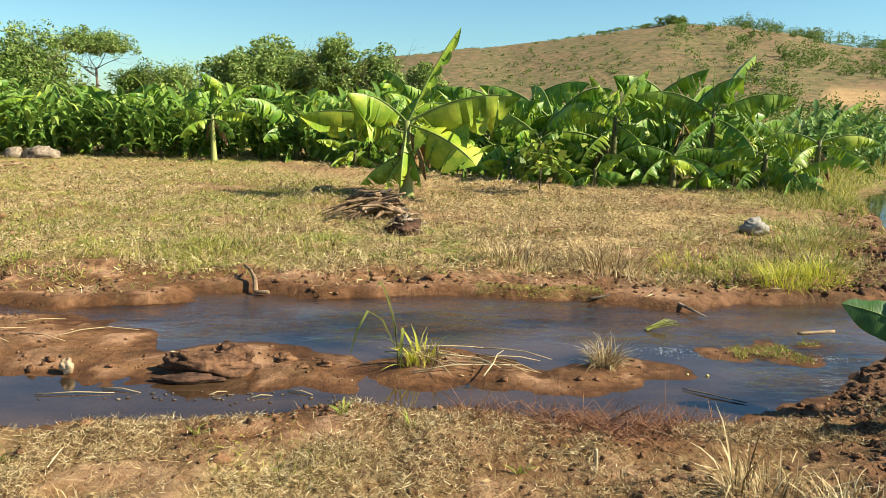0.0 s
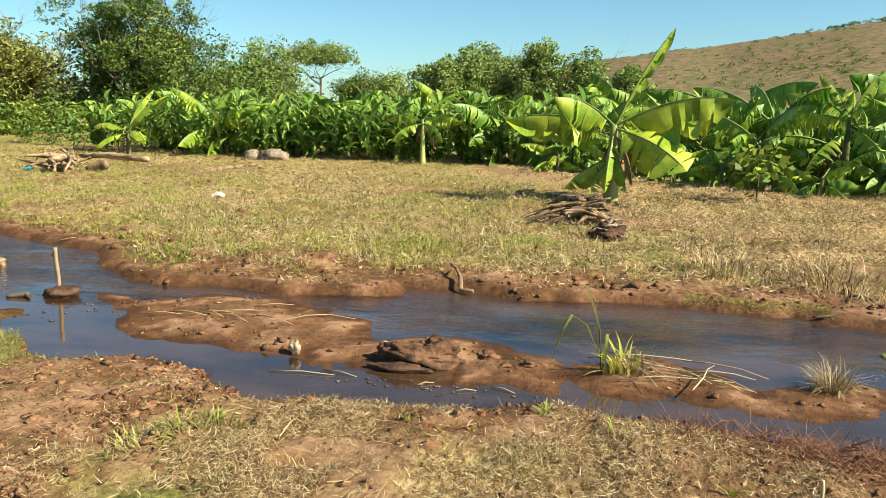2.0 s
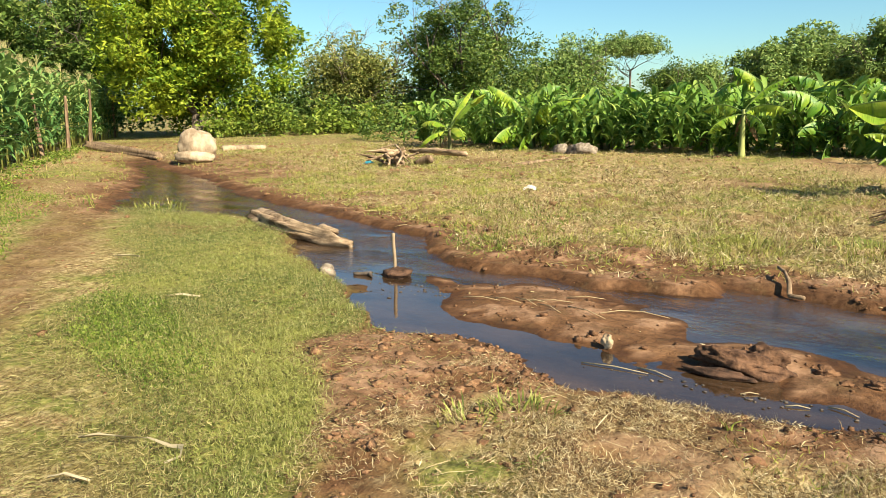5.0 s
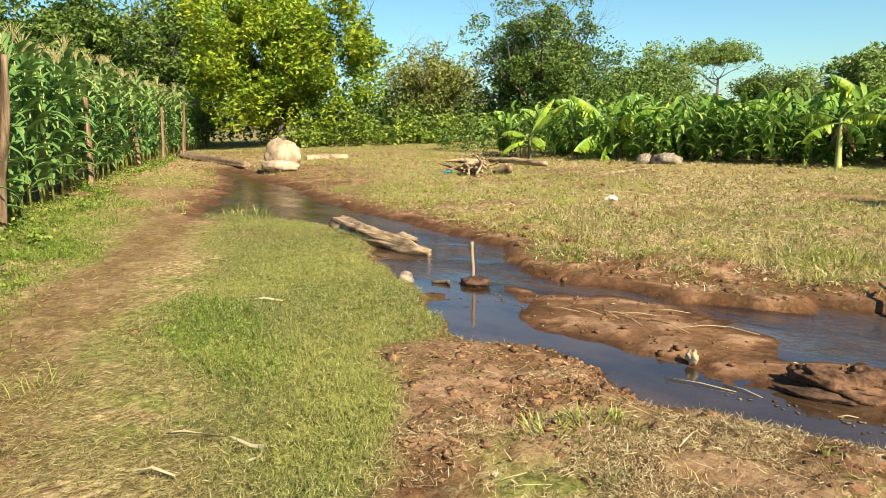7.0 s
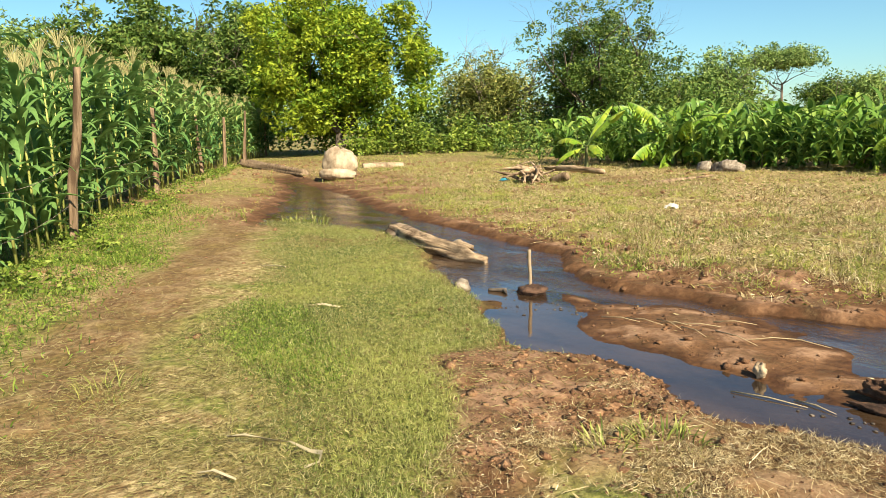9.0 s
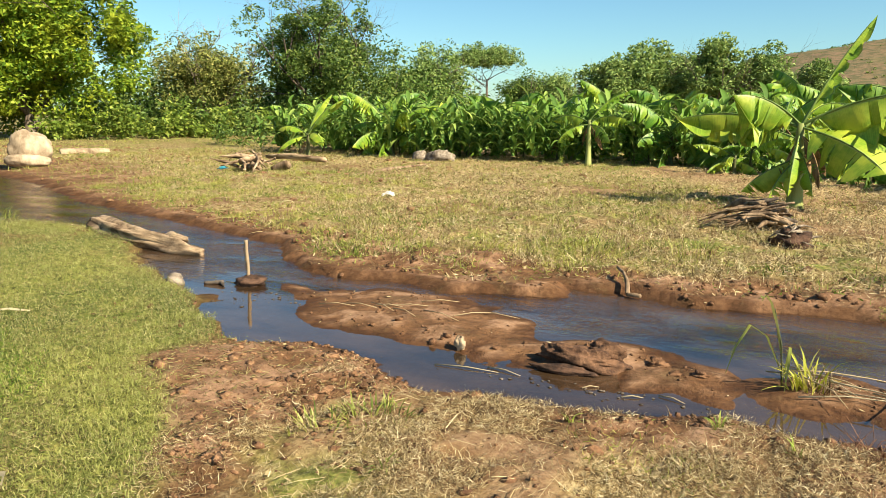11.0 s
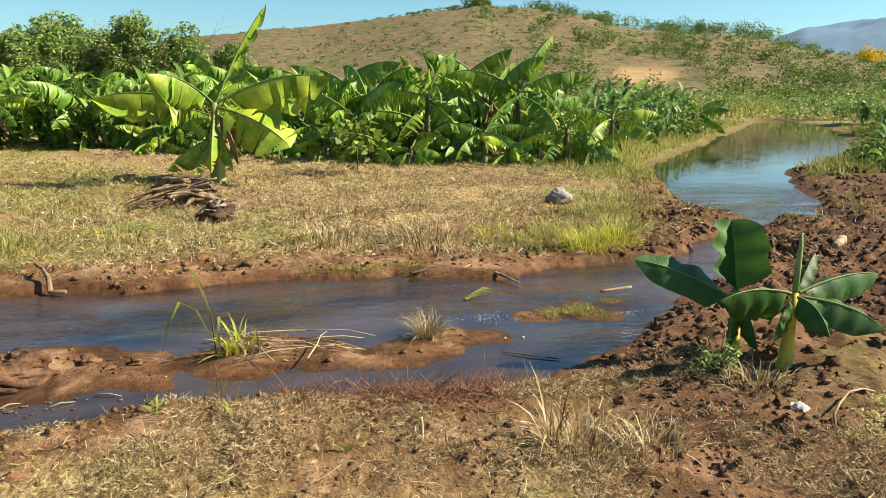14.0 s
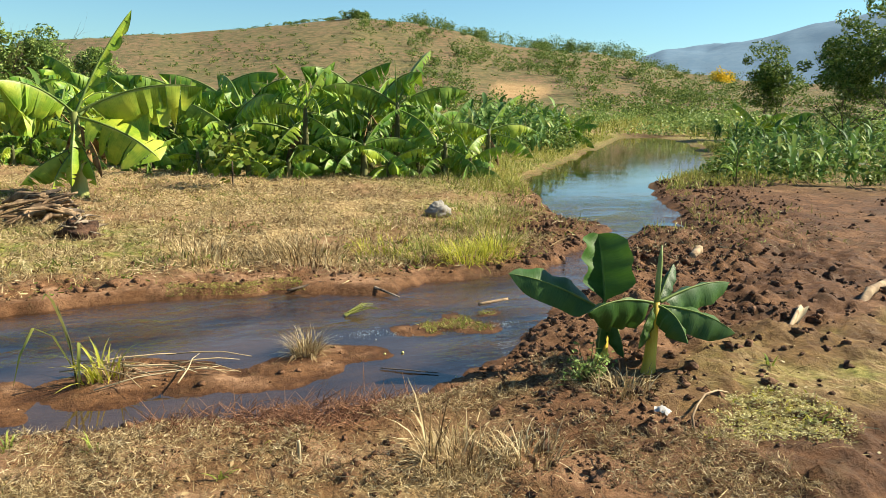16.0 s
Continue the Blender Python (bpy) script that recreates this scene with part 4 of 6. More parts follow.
for n, (x, y, sc, k) in enumerate(SPOTS):
    o = copy_thing(MODELS[k], pose(x, y, height(x, y), 0, 0, rs.uniform(0, 360)))
    sc *= 0.80 if x < -1.5 else 1.0
    o.scale = (sc, sc, sc)
for mdl in MODELS:
    for o in list(mdl.children_recursive) + [mdl]:
        bpy.data.objects.remove(o)

# single plants that stand out at the plantation's near edge
TALL = [(1.0, 1.5, 0.62, 25, 62, 34, 40, 30), (0.98, 1.6, 0.95, -10, 34, 62, 74, 0), (0.97, 1.7, 0.95, 178, 36, 70, 76, 0), (0.95, 1.5, 0.9, 8, 6, 60, 70, 0), (0.9, 1.3, 0.8, -60, -12, 60, 40, 20),
        (0.96, 1.4, 0.9, 150, 30, 80, 60, 0), (0.94, 1.4, 0.8, 60, 20, 70, 60, 0), (0.85, 1.2, 0.7, 205, -20, 50, 50, 0), (1.0, 0.9, 0.07, 95, 84, 6, 84, 0), (0.7, 1.1, 0.7, -30, -30, 45, 45, 0)]
SLIM = [(1.0, 1.15, 0.36, 15, 72, 50, 70, 0), (1.0, 0.95, 0.30, 170, 70, 40, 60, 0), (0.97, 1.1, 0.5, -85, 40, 150, 60, 0), (0.95, 1.2, 0.8, 160, 20, 70, 60, 0), (0.9, 1.1, 0.7, 10, 0, 60, 50, 0),
        (0.85, 1.0, 0.6, -50, -15, 60, 30, 20), (0.8, 1.0, 0.6, 200, -25, 50, 40, 0)]
EDGE = [(1.0, 1.25, 0.36, 20, 55, 50, 82, 0), (0.97, 1.15, 0.6, -5, 24, 70, 70, 0), (0.95, 1.1, 0.6, 172, 30, 80, 70, 0), (0.9, 1.1, 0.6, -40, 0, 70, 50, 0), (0.9, 1.0, 0.5, 210, -5, 70, 50, 0), (0.9, 1.0, 0.5, 80, 25, 70, 50, 0)]
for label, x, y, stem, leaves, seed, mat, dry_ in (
        ("tall banana plant with a bright upright leaf", 5.45, 14.8, 1.55, TALL, 31, M_ban_shade, 2), ("slim banana plant with folded yellow-green leaves", 3.55, 15.0, 1.45, SLIM, 32, M_ban, 1),
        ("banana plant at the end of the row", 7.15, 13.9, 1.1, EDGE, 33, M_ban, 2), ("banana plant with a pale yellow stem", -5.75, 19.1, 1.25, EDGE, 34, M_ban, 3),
        ("low banana plant with broad shade-toned leaves", 4.6, 14.4, 0.7, EDGE, 35, M_ban_shade, 0), ("low banana plant with broad shade-toned leaves", 6.3, 14.2, 0.75, SLIM, 36, M_ban_shade, 1)):
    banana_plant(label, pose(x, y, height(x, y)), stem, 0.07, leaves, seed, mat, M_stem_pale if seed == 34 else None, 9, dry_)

SUCKERS = random_leaves(rs, 7, 0.85)
for k, (x, y) in enumerate([(2.4, 15.0), (3.1, 14.5), (4.1, 14.7), (5.0, 14.0), (5.9, 14.7), (6.7, 13.8), (1.5, 15.6), (0.6, 16.0), (-0.6, 17.0), (-2.0, 18.0)]):
    turn = rs.uniform(0, 360)
    banana_plant("low banana sucker with broad leaves", pose(x, y, height(x, y), 0, 0, turn), rs.uniform(0.35, 0.55), 0.05, SUCKERS, 140 + k, M_ban if k % 3 == 0 else M_ban_shade, None, 6, 0, "banana suckers")

M_spear = wood_material("rolled_leaf", (0.20, 0.28, 0.09), (0.36, 0.44, 0.17), 6.0, (1, 1, 0.1), 0.5, 0.2)
# two young plants on the near bank
YOUNG_A = [(0.95, 0.60, 0.24, 158, 30, 26, 20, -48), (1.0, 0.46, 0.40, 70, 68, 26, -34, 0), (0.9, 0.26, 0.13, -140, -55, 35, 50, 0), (0.97, 0.30, 0.16, -75, -55, 25, 60, 0), (0.95, 0.34, 0.20, 20, 20, 60, 40, 0)]
YOUNG_B = [(1.0, 0.56, 0.26, 4, 18, 30, 40, 22), (0.96, 0.46, 0.28, -28, -4, 40, 30, 30), (1.0, 0.50, 0.36, -172, 16, 42, 56, -30), (0.94, 0.26, 0.14, -160, -45, 40, 60, 0),
           (1.0, 0.28, 0.12, 30, 50, 20, 40, 0), (0.97, 0.36, 0.22, -100, 5, 70, 50, 0)]
ax, ay, bx, by = 2.66, 3.50, 2.80, 3.24
banana_plant("young banana plant with broad dark green leaves in mud", pose(ax, ay, height(ax, ay)), 0.38, 0.034, YOUNG_A, 21, M_ban_young, M_stem_yellow, 0, 0, "young banana plants", "banana plant", (0.01, 0.0))
young = banana_plant("young banana plant with a yellow stem in mud", pose(bx, by, height(bx, by)), 0.47, 0.036, YOUNG_B, 22, M_ban_young, M_stem_yellow, 0, 0, "young banana plants", "banana plant", (0.05, 0.03))
part("rolled_leaf", Geo().tube([(0.05, 0.03, 0.40), (0.055, 0.035, 0.56), (0.062, 0.04, 0.68), (0.068, 0.045, 0.75)], [0.015, 0.017, 0.012, 0.003], 8), M_spear, young, "pale green rolled new leaf")
# small plant by the root pile, left of the rows
BABY = [(0.95, 0.9, 0.26, 170, 30, 70, 20, 0), (0.97, 1.0, 0.26, 20, 60, 50, 25, 0), (0.95, 0.8, 0.26, -30, 15, 80, 20, 0), (0.9, 0.7, 0.22, 215, -5, 70, 20, 0), (1.0, 0.9, 0.2, 60, 70, 40, 40, 0)]
cx, cy = -13.8, 17.6
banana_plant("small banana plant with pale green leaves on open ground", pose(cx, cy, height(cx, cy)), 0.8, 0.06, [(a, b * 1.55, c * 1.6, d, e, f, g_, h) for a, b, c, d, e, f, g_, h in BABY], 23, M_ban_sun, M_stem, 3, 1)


# ---- maize ----
def maize_leaf(g, z0, length, width, azim, rise, droop, rs):
    a, e = radians(azim), radians(rise)
    out, side = Vector((math.cos(a), math.sin(a), 0)), Vector((-math.sin(a), math.cos(a), 0))
    p, rows_ = Vector((0, 0, z0)), []
    for i in range(7):
        s = i / 6
        w = width * 0.5 * (0.6 + 1.1 * s if s < 0.35 else max(0.02, 1 - ((s - 0.35) / 0.65) ** 1.8))
        sw = side * w
        rows_.append([p - sw + Vector((0, 0, w * 0.5)), p, p + sw + Vector((0, 0, w * 0.5))])
        p = p + (out * math.cos(e) + Vector((0, 0, math.sin(e)))) * (length / 6)
        e -= radians(droop) / 6
    g.rows(rows_)


def maize_plant(label, tall, seed, leaves=12, tassel=True, group="", leaf_len=0.85, split=False, mat=None, bare=0.08, wide=0.11):
    rs = np.random.default_rng(seed)
    ob = thing("maize_plant", label, "maize plant", pose(0, 0, -50), group)
    g = Geo().tube([(0, 0, -0.05), (0.01, 0, tall * 0.45), (0.02, 0.02, tall * 0.88)], [0.021, 0.016, 0.006], 6)
    part("stalk", g, M_corn_stalk if tassel else M_stem, ob, "pale green jointed stalk")
    a0 = rs.uniform(0, 360)
    g = Geo()
    for k in range(leaves):
        if split and k:
            part("leaf", g, mat or M_maize, ob)
            g = Geo()
        s = (k + 1) / (leaves + 1)
        maize_leaf(g, tall * (bare + (0.86 - bare) * s), leaf_len * rs.uniform(0.75, 1.15) * (1 - 0.35 * abs(s - 0.5)), wide, a0 + k * 180 + rs.uniform(-40, 40), rs.uniform(48, 80), rs.uniform(50, 160), rs)
    part("leaf" if split else "foliage", g, mat or M_maize, ob, "long arching strap leaf" if split else "long arching strap leaves")
    if tassel:
        g = Geo()
        for k in range(13):
            a, s = rs.uniform(0, 6.28), rs.uniform(0.05, 0.75)
            h = tall * 0.86
            g.tube([(0.02, 0.02, h), (0.02 + math.cos(a) * s * 0.1, 0.02 + math.sin(a) * s * 0.1, h + 0.16), (0.02 + math.cos(a) * s * 0.28, 0.02 + math.sin(a) * s * 0.28, h + 0.30)], [0.005, 0.006, 0.003], 3, False)
        part("tassel", g, M_tassel, ob, "straw-coloured flowering tassel")
    return ob


CORN = [maize_plant("tall green maize plant with straw-coloured tassel", 2.5 + 0.12 * k, 300 + k, 20, True, "maize field plants", 0.72, False, M_corn, 0.06, 0.13) for k in range(5)]
CORN_NEAR = [maize_plant("tall green maize plant with straw-coloured tassel", 2.5 + 0.12 * k, 310 + k, 18, True, "maize field plants", 0.74, True, M_corn, 0.05, 0.13) for k in range(4)]
rs = np.random.default_rng(17)
fence = [(-7.6, 0.9), (-11.2, 2.6), (-18.8, 6.6), (-32.5, 15.2), (-44, 24)]


def along(line, d):
    for (x0, y0), (x1, y1) in zip(line, line[1:]):
        l = math.hypot(x1 - x0, y1 - y0)
        if d <= l:
            return x0 + (x1 - x0) * d / l, y0 + (y1 - y0) * d / l, (x1 - x0) / l, (y1 - y0) / l
        d -= l
    return x1, y1, 1, 0


corn_rows = []
for row in range(5):
    d = rs.uniform(0, 0.3)
    while d < 41:
        x, y, ux, uy = along(fence, d)
        off = 0.15 + row * 0.6 + rs.uniform(-0.12, 0.12)
        x, y = x - uy * off, y + ux * off
        if row > 1:
            corn_rows.append((x, y, rs.uniform(0.92, 1.1) * (1.0 if x > -14 else 1.2)))
            d += rs.uniform(0.3, 0.5)
            continue
        o = copy_thing(CORN_NEAR[int(rs.integers(0, 4))] if x > -19 and row < 2 else CORN[int(rs.integers(0, 5))], pose(x, y, height(x, y), rs.uniform(-3, 3), rs.uniform(-3, 3), rs.uniform(0, 360)))
        sc = rs.uniform(0.88, 1.08) * (1.0 if x > -14 else 1.2)
        o.scale = (sc, sc, sc)
        d += rs.uniform(0.34, 0.56) * (1 + row * 0.2)
YOUNGM = [maize_plant("knee-high young maize plant with arching leaves", 0.95 + 0.2 * k, 320 + k, 8, False, "young maize plants", 0.62) for k in range(4)]
spots = []
for _ in range(34):
    spots.append((rs.uniform(-16.5, -2.5), rs.uniform(19.6, 23.0), rs.uniform(0.9, 1.3)))
for _ in range(34):
    a, r = rs.uniform(43, 57), rs.uniform(16, 34)
    spots.append((*polar(a, r), rs.uniform(0.55, 0.95)))
for _ in range(18):
    a, r = rs.uniform(26, 33.5), rs.uniform(23, 30)
    spots.append((*polar(a, r), rs.uniform(0.8, 1.2)))
for _ in range(10):
    a, r = rs.uniform(36.5, 46), rs.uniform(37, 48)
    spots.append((*polar(a, r), rs.uniform(0.7, 1.0)))
for x, y, sc in spots:
    if inside_by(np.array([x]), np.array([y]), STREAM)[0] > -0.5:
        continue
    o = copy_thing(YOUNGM[int(rs.integers(0, 4))], pose(x, y, height(x, y), rs.uniform(-5, 5), rs.uniform(-5, 5), rs.uniform(0, 360)))
    o.scale = (sc, sc, sc)


def maize_thicket(name, label, spots, seed, sources, mat):
    """Uncounted young maize as one mesh."""
    rs2 = np.random.default_rng(seed)
    srcs = []
    for ob in sources:
        me = next(c for c in ob.children if c.name.startswith("foliage")).data
        co = np.empty(len(me.vertices) * 3, np.float32)
        me.vertices.foreach_get("co", co)
        q = np.empty(len(me.polygons) * 4, np.int32)
        me.loops.foreach_get("vertex_index", q)
        srcs.append((co.reshape(-1, 3), q.reshape(-1, 4)))
    Vs, Fs, k = [], [], 0
    for x, y, sc in spots:
        co, q = srcs[int(rs2.integers(0, len(srcs)))]
        a = rs2.uniform(0, 6.28)
        rot = np.array([[math.cos(a), -math.sin(a), 0], [math.sin(a), math.cos(a), 0], [0, 0, 1]])
        Vs.append(co @ rot.T * sc + np.array([x, y, 0.08]))
        Fs.append(q + k)
        k += len(co)
    return tagged(part(name, mesh_of(name, np.concatenate(Vs), np.concatenate(Fs)), mat), label, "maize", "", "stuff")


spots = [(rs.uniform(-17.5, -1.2), rs.uniform(19.4, 23.0), rs.uniform(0.9, 1.5)) for _ in range(330)]
maize_thicket("maize_strip", "dense strip of young maize before the banana plants", spots, 31, YOUNGM, M_maize)
maize_thicket("maize_rows", "inner rows of tall green maize", corn_rows[::2], 33, CORN, M_corn)
spots = []
for _ in range(300):
    a, r = rs.uniform(41, 60), rs.uniform(17, 46)
    x, y = polar(a, r)
    if inside_by(np.array([x]), np.array([y]), STREAM)[0] < -1.0 and x > y * 0.93:
        spots.append((x, y, rs.uniform(0.5, 1.0)))
for _ in range(200):
    a, r = rs.uniform(25, 34), rs.uniform(21.5, 33)
    x, y = polar(a, r)
    if inside_by(np.array([x]), np.array([y]), STREAM)[0] < -0.8:
        spots.append((x, y, rs.uniform(0.7, 1.3)))
maize_thicket("bank_maize", "dense young maize on the pond's banks", spots, 32, YOUNGM, M_corn)
for mdl in CORN + CORN_NEAR + YOUNGM:
    for o in list(mdl.children_recursive) + [mdl]:
        bpy.data.objects.remove(o)

# weeds and hedges that fill the fields
spots = []
for _ in range(420):
    x = rs.uniform(-24, 8)
    y = rs.uniform(19.8, 46) + max(0, -x - 12) * 0.3
    if x > -1 and y < 18.5:
        continue
    spots.append((x, y, rs.uniform(0.4, 0.9), rs.uniform(0.9, 1.9), 0.17))
for _ in range(60):
    spots.append((rs.uniform(0.5, 8), rs.uniform(17.5, 21), rs.uniform(0.4, 0.7), rs.uniform(0.6, 1.4), 0.24))
shrubs("field_weeds", "dense green weeds between the banana plants", spots, M_leaf_dark, 8, 110, "weeds")
spots = []
for _ in range(200):
    x, y = polar(rs.uniform(-54, -25), rs.uniform(42.5, 54))
    spots.append((x, y, rs.uniform(0.8, 1.6), rs.uniform(1.4, 3.2), 0.26))
for _ in range(330):
    x, y = polar(rs.uniform(-96, -26), rs.uniform(51, 58))
    spots.append((x, y, rs.uniform(1.2, 2.2), rs.uniform(3.0, 5.5), 0.34))
shrubs("hedge", "dark green undergrowth below the trees", spots, M_leaf_dark, 9, 105, "hedge")
spots = []
for _ in range(46):
    x, y = polar(rs.uniform(-56, -28), rs.uniform(40.5, 43.5))
    spots.append((x, y, rs.uniform(0.5, 1.0), rs.uniform(0.8, 2.2), 0.26))
shrubs("bright_undergrowth", "fresh green bushes in front of the trees", spots, M_leaf_bright, 29, 180, "bushes")
spots = []
for _ in range(110):
    x, y = polar(rs.uniform(25, 60), rs.uniform(44, 110))
    spots.append((x, y, rs.uniform(0.8, 2.0), rs.uniform(0.8, 2.2), 0.26))
shrubs("valley_scrub", "green scrub in the valley beyond the pond", spots, M_leaf_grey, 10, 170, "scrub")
spots = []
for _ in range(160):
    a, r = rs.uniform(26, 58), rs.uniform(16, 40)
    x, y = polar(a, r)
    if -2.5 < inside_by(np.array([x]), np.array([y]), STREAM)[0] + 2 < 1.2 or (a > 42 and r > 17 and x > y * 0.95) or a < 34:
        if inside_by(np.array([x]), np.array([y]), STREAM)[0] < -0.4 and (a < 34 and r > 22 or a > 41 and r > 17):
            spots.append((x, y, rs.uniform(0.3, 0.6), rs.uniform(0.4, 1.0), 0.16))
shrubs("bank_weeds", "leafy green weeds on the pond's banks", spots, M_leaf_dark, 12, 60, "weeds")


# ---- things of wood and stone ----
def knobbly(points, radii, seed, sides=12, rough=0.22, steps=6):
    """A weathered log or root: a tube with ridges and knots."""
    pts, rad = [], []
    for i in range(len(points) - 1):
        a, b = Vector(points[i]), Vector(points[i + 1])
        for k in range(steps):
            f = k / steps
            pts.append(a.lerp(b, f) + Vector((noise.noise((i + f, seed, 0)), noise.noise((i + f, seed, 5)), noise.noise((i + f, seed, 9)))) * radii[i] * 0.25)
            rad.append(radii[i] * (1 - f) + radii[i + 1] * f)
    pts.append(Vector(points[-1]))
    rad.append(radii[-1])
    return Geo().tube(pts, lambda i, a: rad[i] * (1 + rough * noise.noise((math.cos(a) * 1.8, math.sin(a) * 1.8, i * 0.8 / steps + seed)) + rough * 0.6 * noise.noise((math.cos(a) * 3.5, math.sin(a) * 3.5, i * 0.5 / steps + seed * 3.0)) + rough * 0.45 * noise.noise((math.cos(a) * 7, math.sin(a) * 7, i * 1.2 / steps + seed))), sides)


def simple(name, label, category, geo, mat, x=0.0, y=0.0, z=0.0, rz=0.0, rx=0.0, ry=0.0, group=""):
    ob = part(name, geo, mat)
    ob.matrix_basis = pose(x, y, z, rx, ry, rz)
    return tagged(ob, label, category, group)


# pale sawn block of a thick trunk beside the bend
block = thing("tree_trunk_block", "pale sawn block of a thick tree trunk by the bend", "trunk block", pose(-18.7, 12.2, height(-18.7, 12.2), 0, 0, 35))
o = part("block_body", lump(0.52, 3, (1.02, 0.56, 0.98), 0.17, 32), M_cut, block)
o.location.z = 0.42
o = part("burr", lump(0.36, 5, (1.55, 0.85, 0.55), 0.14, 24), M_cut, block)
o.location = (-0.05, -0.12, 0.16)

log = thing("fallen_log", "sunbleached fallen log lying half in the stream", "log", pose(0, 0, 0))
part("log_body", knobbly([(-8.5, 6.28, 0.11), (-7.9, 6.05, 0.10), (-7.2, 5.88, 0.08), (-6.5, 5.80, 0.05), (-6.15, 5.80, 0.03)], [0.11, 0.13, 0.12, 0.09, 0.04], 2, 26, 0.6, 12), M_log, log)
part("knot", knobbly([(-6.85, 5.90, 0.10), (-6.62, 5.86, 0.15), (-6.42, 5.84, 0.15)], [0.06, 0.065, 0.03], 4, 14, 0.5), M_log, log)
part("broken_end", knobbly([(-8.62, 6.32, 0.16), (-8.45, 6.26, 0.16), (-8.2, 6.17, 0.14)], [0.03, 0.06, 0.05], 7, 8, 0.4), M_log, log)
simple("log", "brown log lying across the stream's upper end", "log", knobbly([(-30.4, 14.9, 0.2), (-26.5, 14.0, 0.18), (-22.3, 13.2, 0.12)], [0.22, 0.20, 0.10], 5, 16, 0.8, 12), M_post)
simple("log", "pale flat log on the ground beyond the block", "log", knobbly([(-23.3, 16.3, 0.12), (-22.6, 17.7, 0.12)], [0.16, 0.13], 6, 10, 0.3), M_pale)
simple("log", "pale log stump on the path below the mango tree", "log", knobbly([(-38.5, 25.6, 0.2), (-38.0, 27.6, 0.22)], [0.34, 0.3], 9, 10, 0.3), M_pale)

# upright stick standing in a clod in the water
st = thing("upright_stick", "pale upright stick standing in a mud clod in the stream", "stick", pose(-4.77, 5.0, 0))
part("shaft", knobbly([(0, 0, -0.03), (0.004, 0, 0.2), (-0.004, 0, 0.41)], [0.019, 0.017, 0.016], 3, 8, 0.2), M_pale, st)
part("side_stub", knobbly([(0, 0, 0.33), (-0.05, 0.01, 0.335)], [0.011, 0.008], 4, 6, 0.2), M_pale, st)
o = part("clod", lump(0.12, 6, (1.25, 0.9, 0.48), 0.4, 12), M_clod_wet, st, "wet dark clod of mud and roots")
o.location = (0.035, -0.02, 0.02)
simple("stone", "rounded pale stone in the shallows", "stone", lump(0.085, 9, (1, 0.9, 0.85), 0.25, 10), M_stone, -5.36, 4.68, 0.03)
simple("stone", "small pale stone on the mud bar", "stone", lump(0.045, 14, (0.9, 0.8, 1.15), 0.5, 16), M_pale, -2.17, 4.17, height(-2.17, 4.17) + 0.04)
simple("stone", "grey boulder at the edge of the banana rows", "stone", lump(0.30, 17, (1.4, 0.8, 0.7), 0.4, 16), M_stone, -10.05, 18.9, 0.2)
simple("stone", "stone block at the edge of the banana rows", "stone", lump(0.24, 18, (1.0, 0.8, 0.9), 0.3, 10), M_stone, -10.75, 18.9, 0.2)
simple("bark_piece", "dark bark scrap in shallow water", "bark", knobbly([(-5.12, 4.80, 0.01), (-4.96, 4.86, 0.025), (-4.88, 4.80, 0.01)], [0.015, 0.022, 0.008], 8, 6, 0.4), M_bark)
dl = thing("mud_caked_log", "mud-caked driftwood log on the sand bar", "driftwood", pose(0, 0, 0))
o = part("log_body", lump(0.165, 11, (1.5, 0.62, 0.50), 0.42, 34), M_clod_mud, dl)
o.matrix_basis = pose(-1.36, 4.22, 0.05, 0, 4, 8)
o = part("upper_clod", lump(0.095, 13, (1.3, 0.9, 0.75), 0.6, 22), M_clod_mud, dl, "crumbling clod on top")
o.matrix_basis = pose(-1.24, 4.33, 0.08)
o = part("hollow_edge", lump(0.11, 15, (1.7, 0.4, 0.25), 0.4, 20), M_clod_wet, dl, "dark wet underside")
o.matrix_basis = pose(-1.42, 4.07, 0.02, 0, 0, 5)
for k, (x, y, r) in enumerate([(-0.92, 4.40, 0.05), (-0.66, 4.34, 0.035), (-0.80, 4.30, 0.03)]):
    simple("clod", "brown lump of mud on the sand bar", "clod", lump(r, 30 + k, (1.2, 1, 0.6), 0.6, 16), M_clod, x, y, height(x, y) + r * 0.3, 0, 0, 0, "clods on the bar")

# hooked stick on the far shore
hs = thing("hooked_stick", "crooked brown stick on the far shore", "stick", pose(0, 0, 0))
part("shaft", knobbly([(-1.52, 6.08, 0.03), (-1.55, 6.2, 0.10), (-1.62, 6.34, 0.16), (-1.72, 6.5, 0.17)], [0.018, 0.02, 0.016, 0.009], 15, 10, 0.5), M_post, hs)
part("foot", knobbly([(-1.52, 6.08, 0.03), (-1.40, 6.05, 0.035)], [0.020, 0.016], 17, 8, 0.5), M_post, hs)


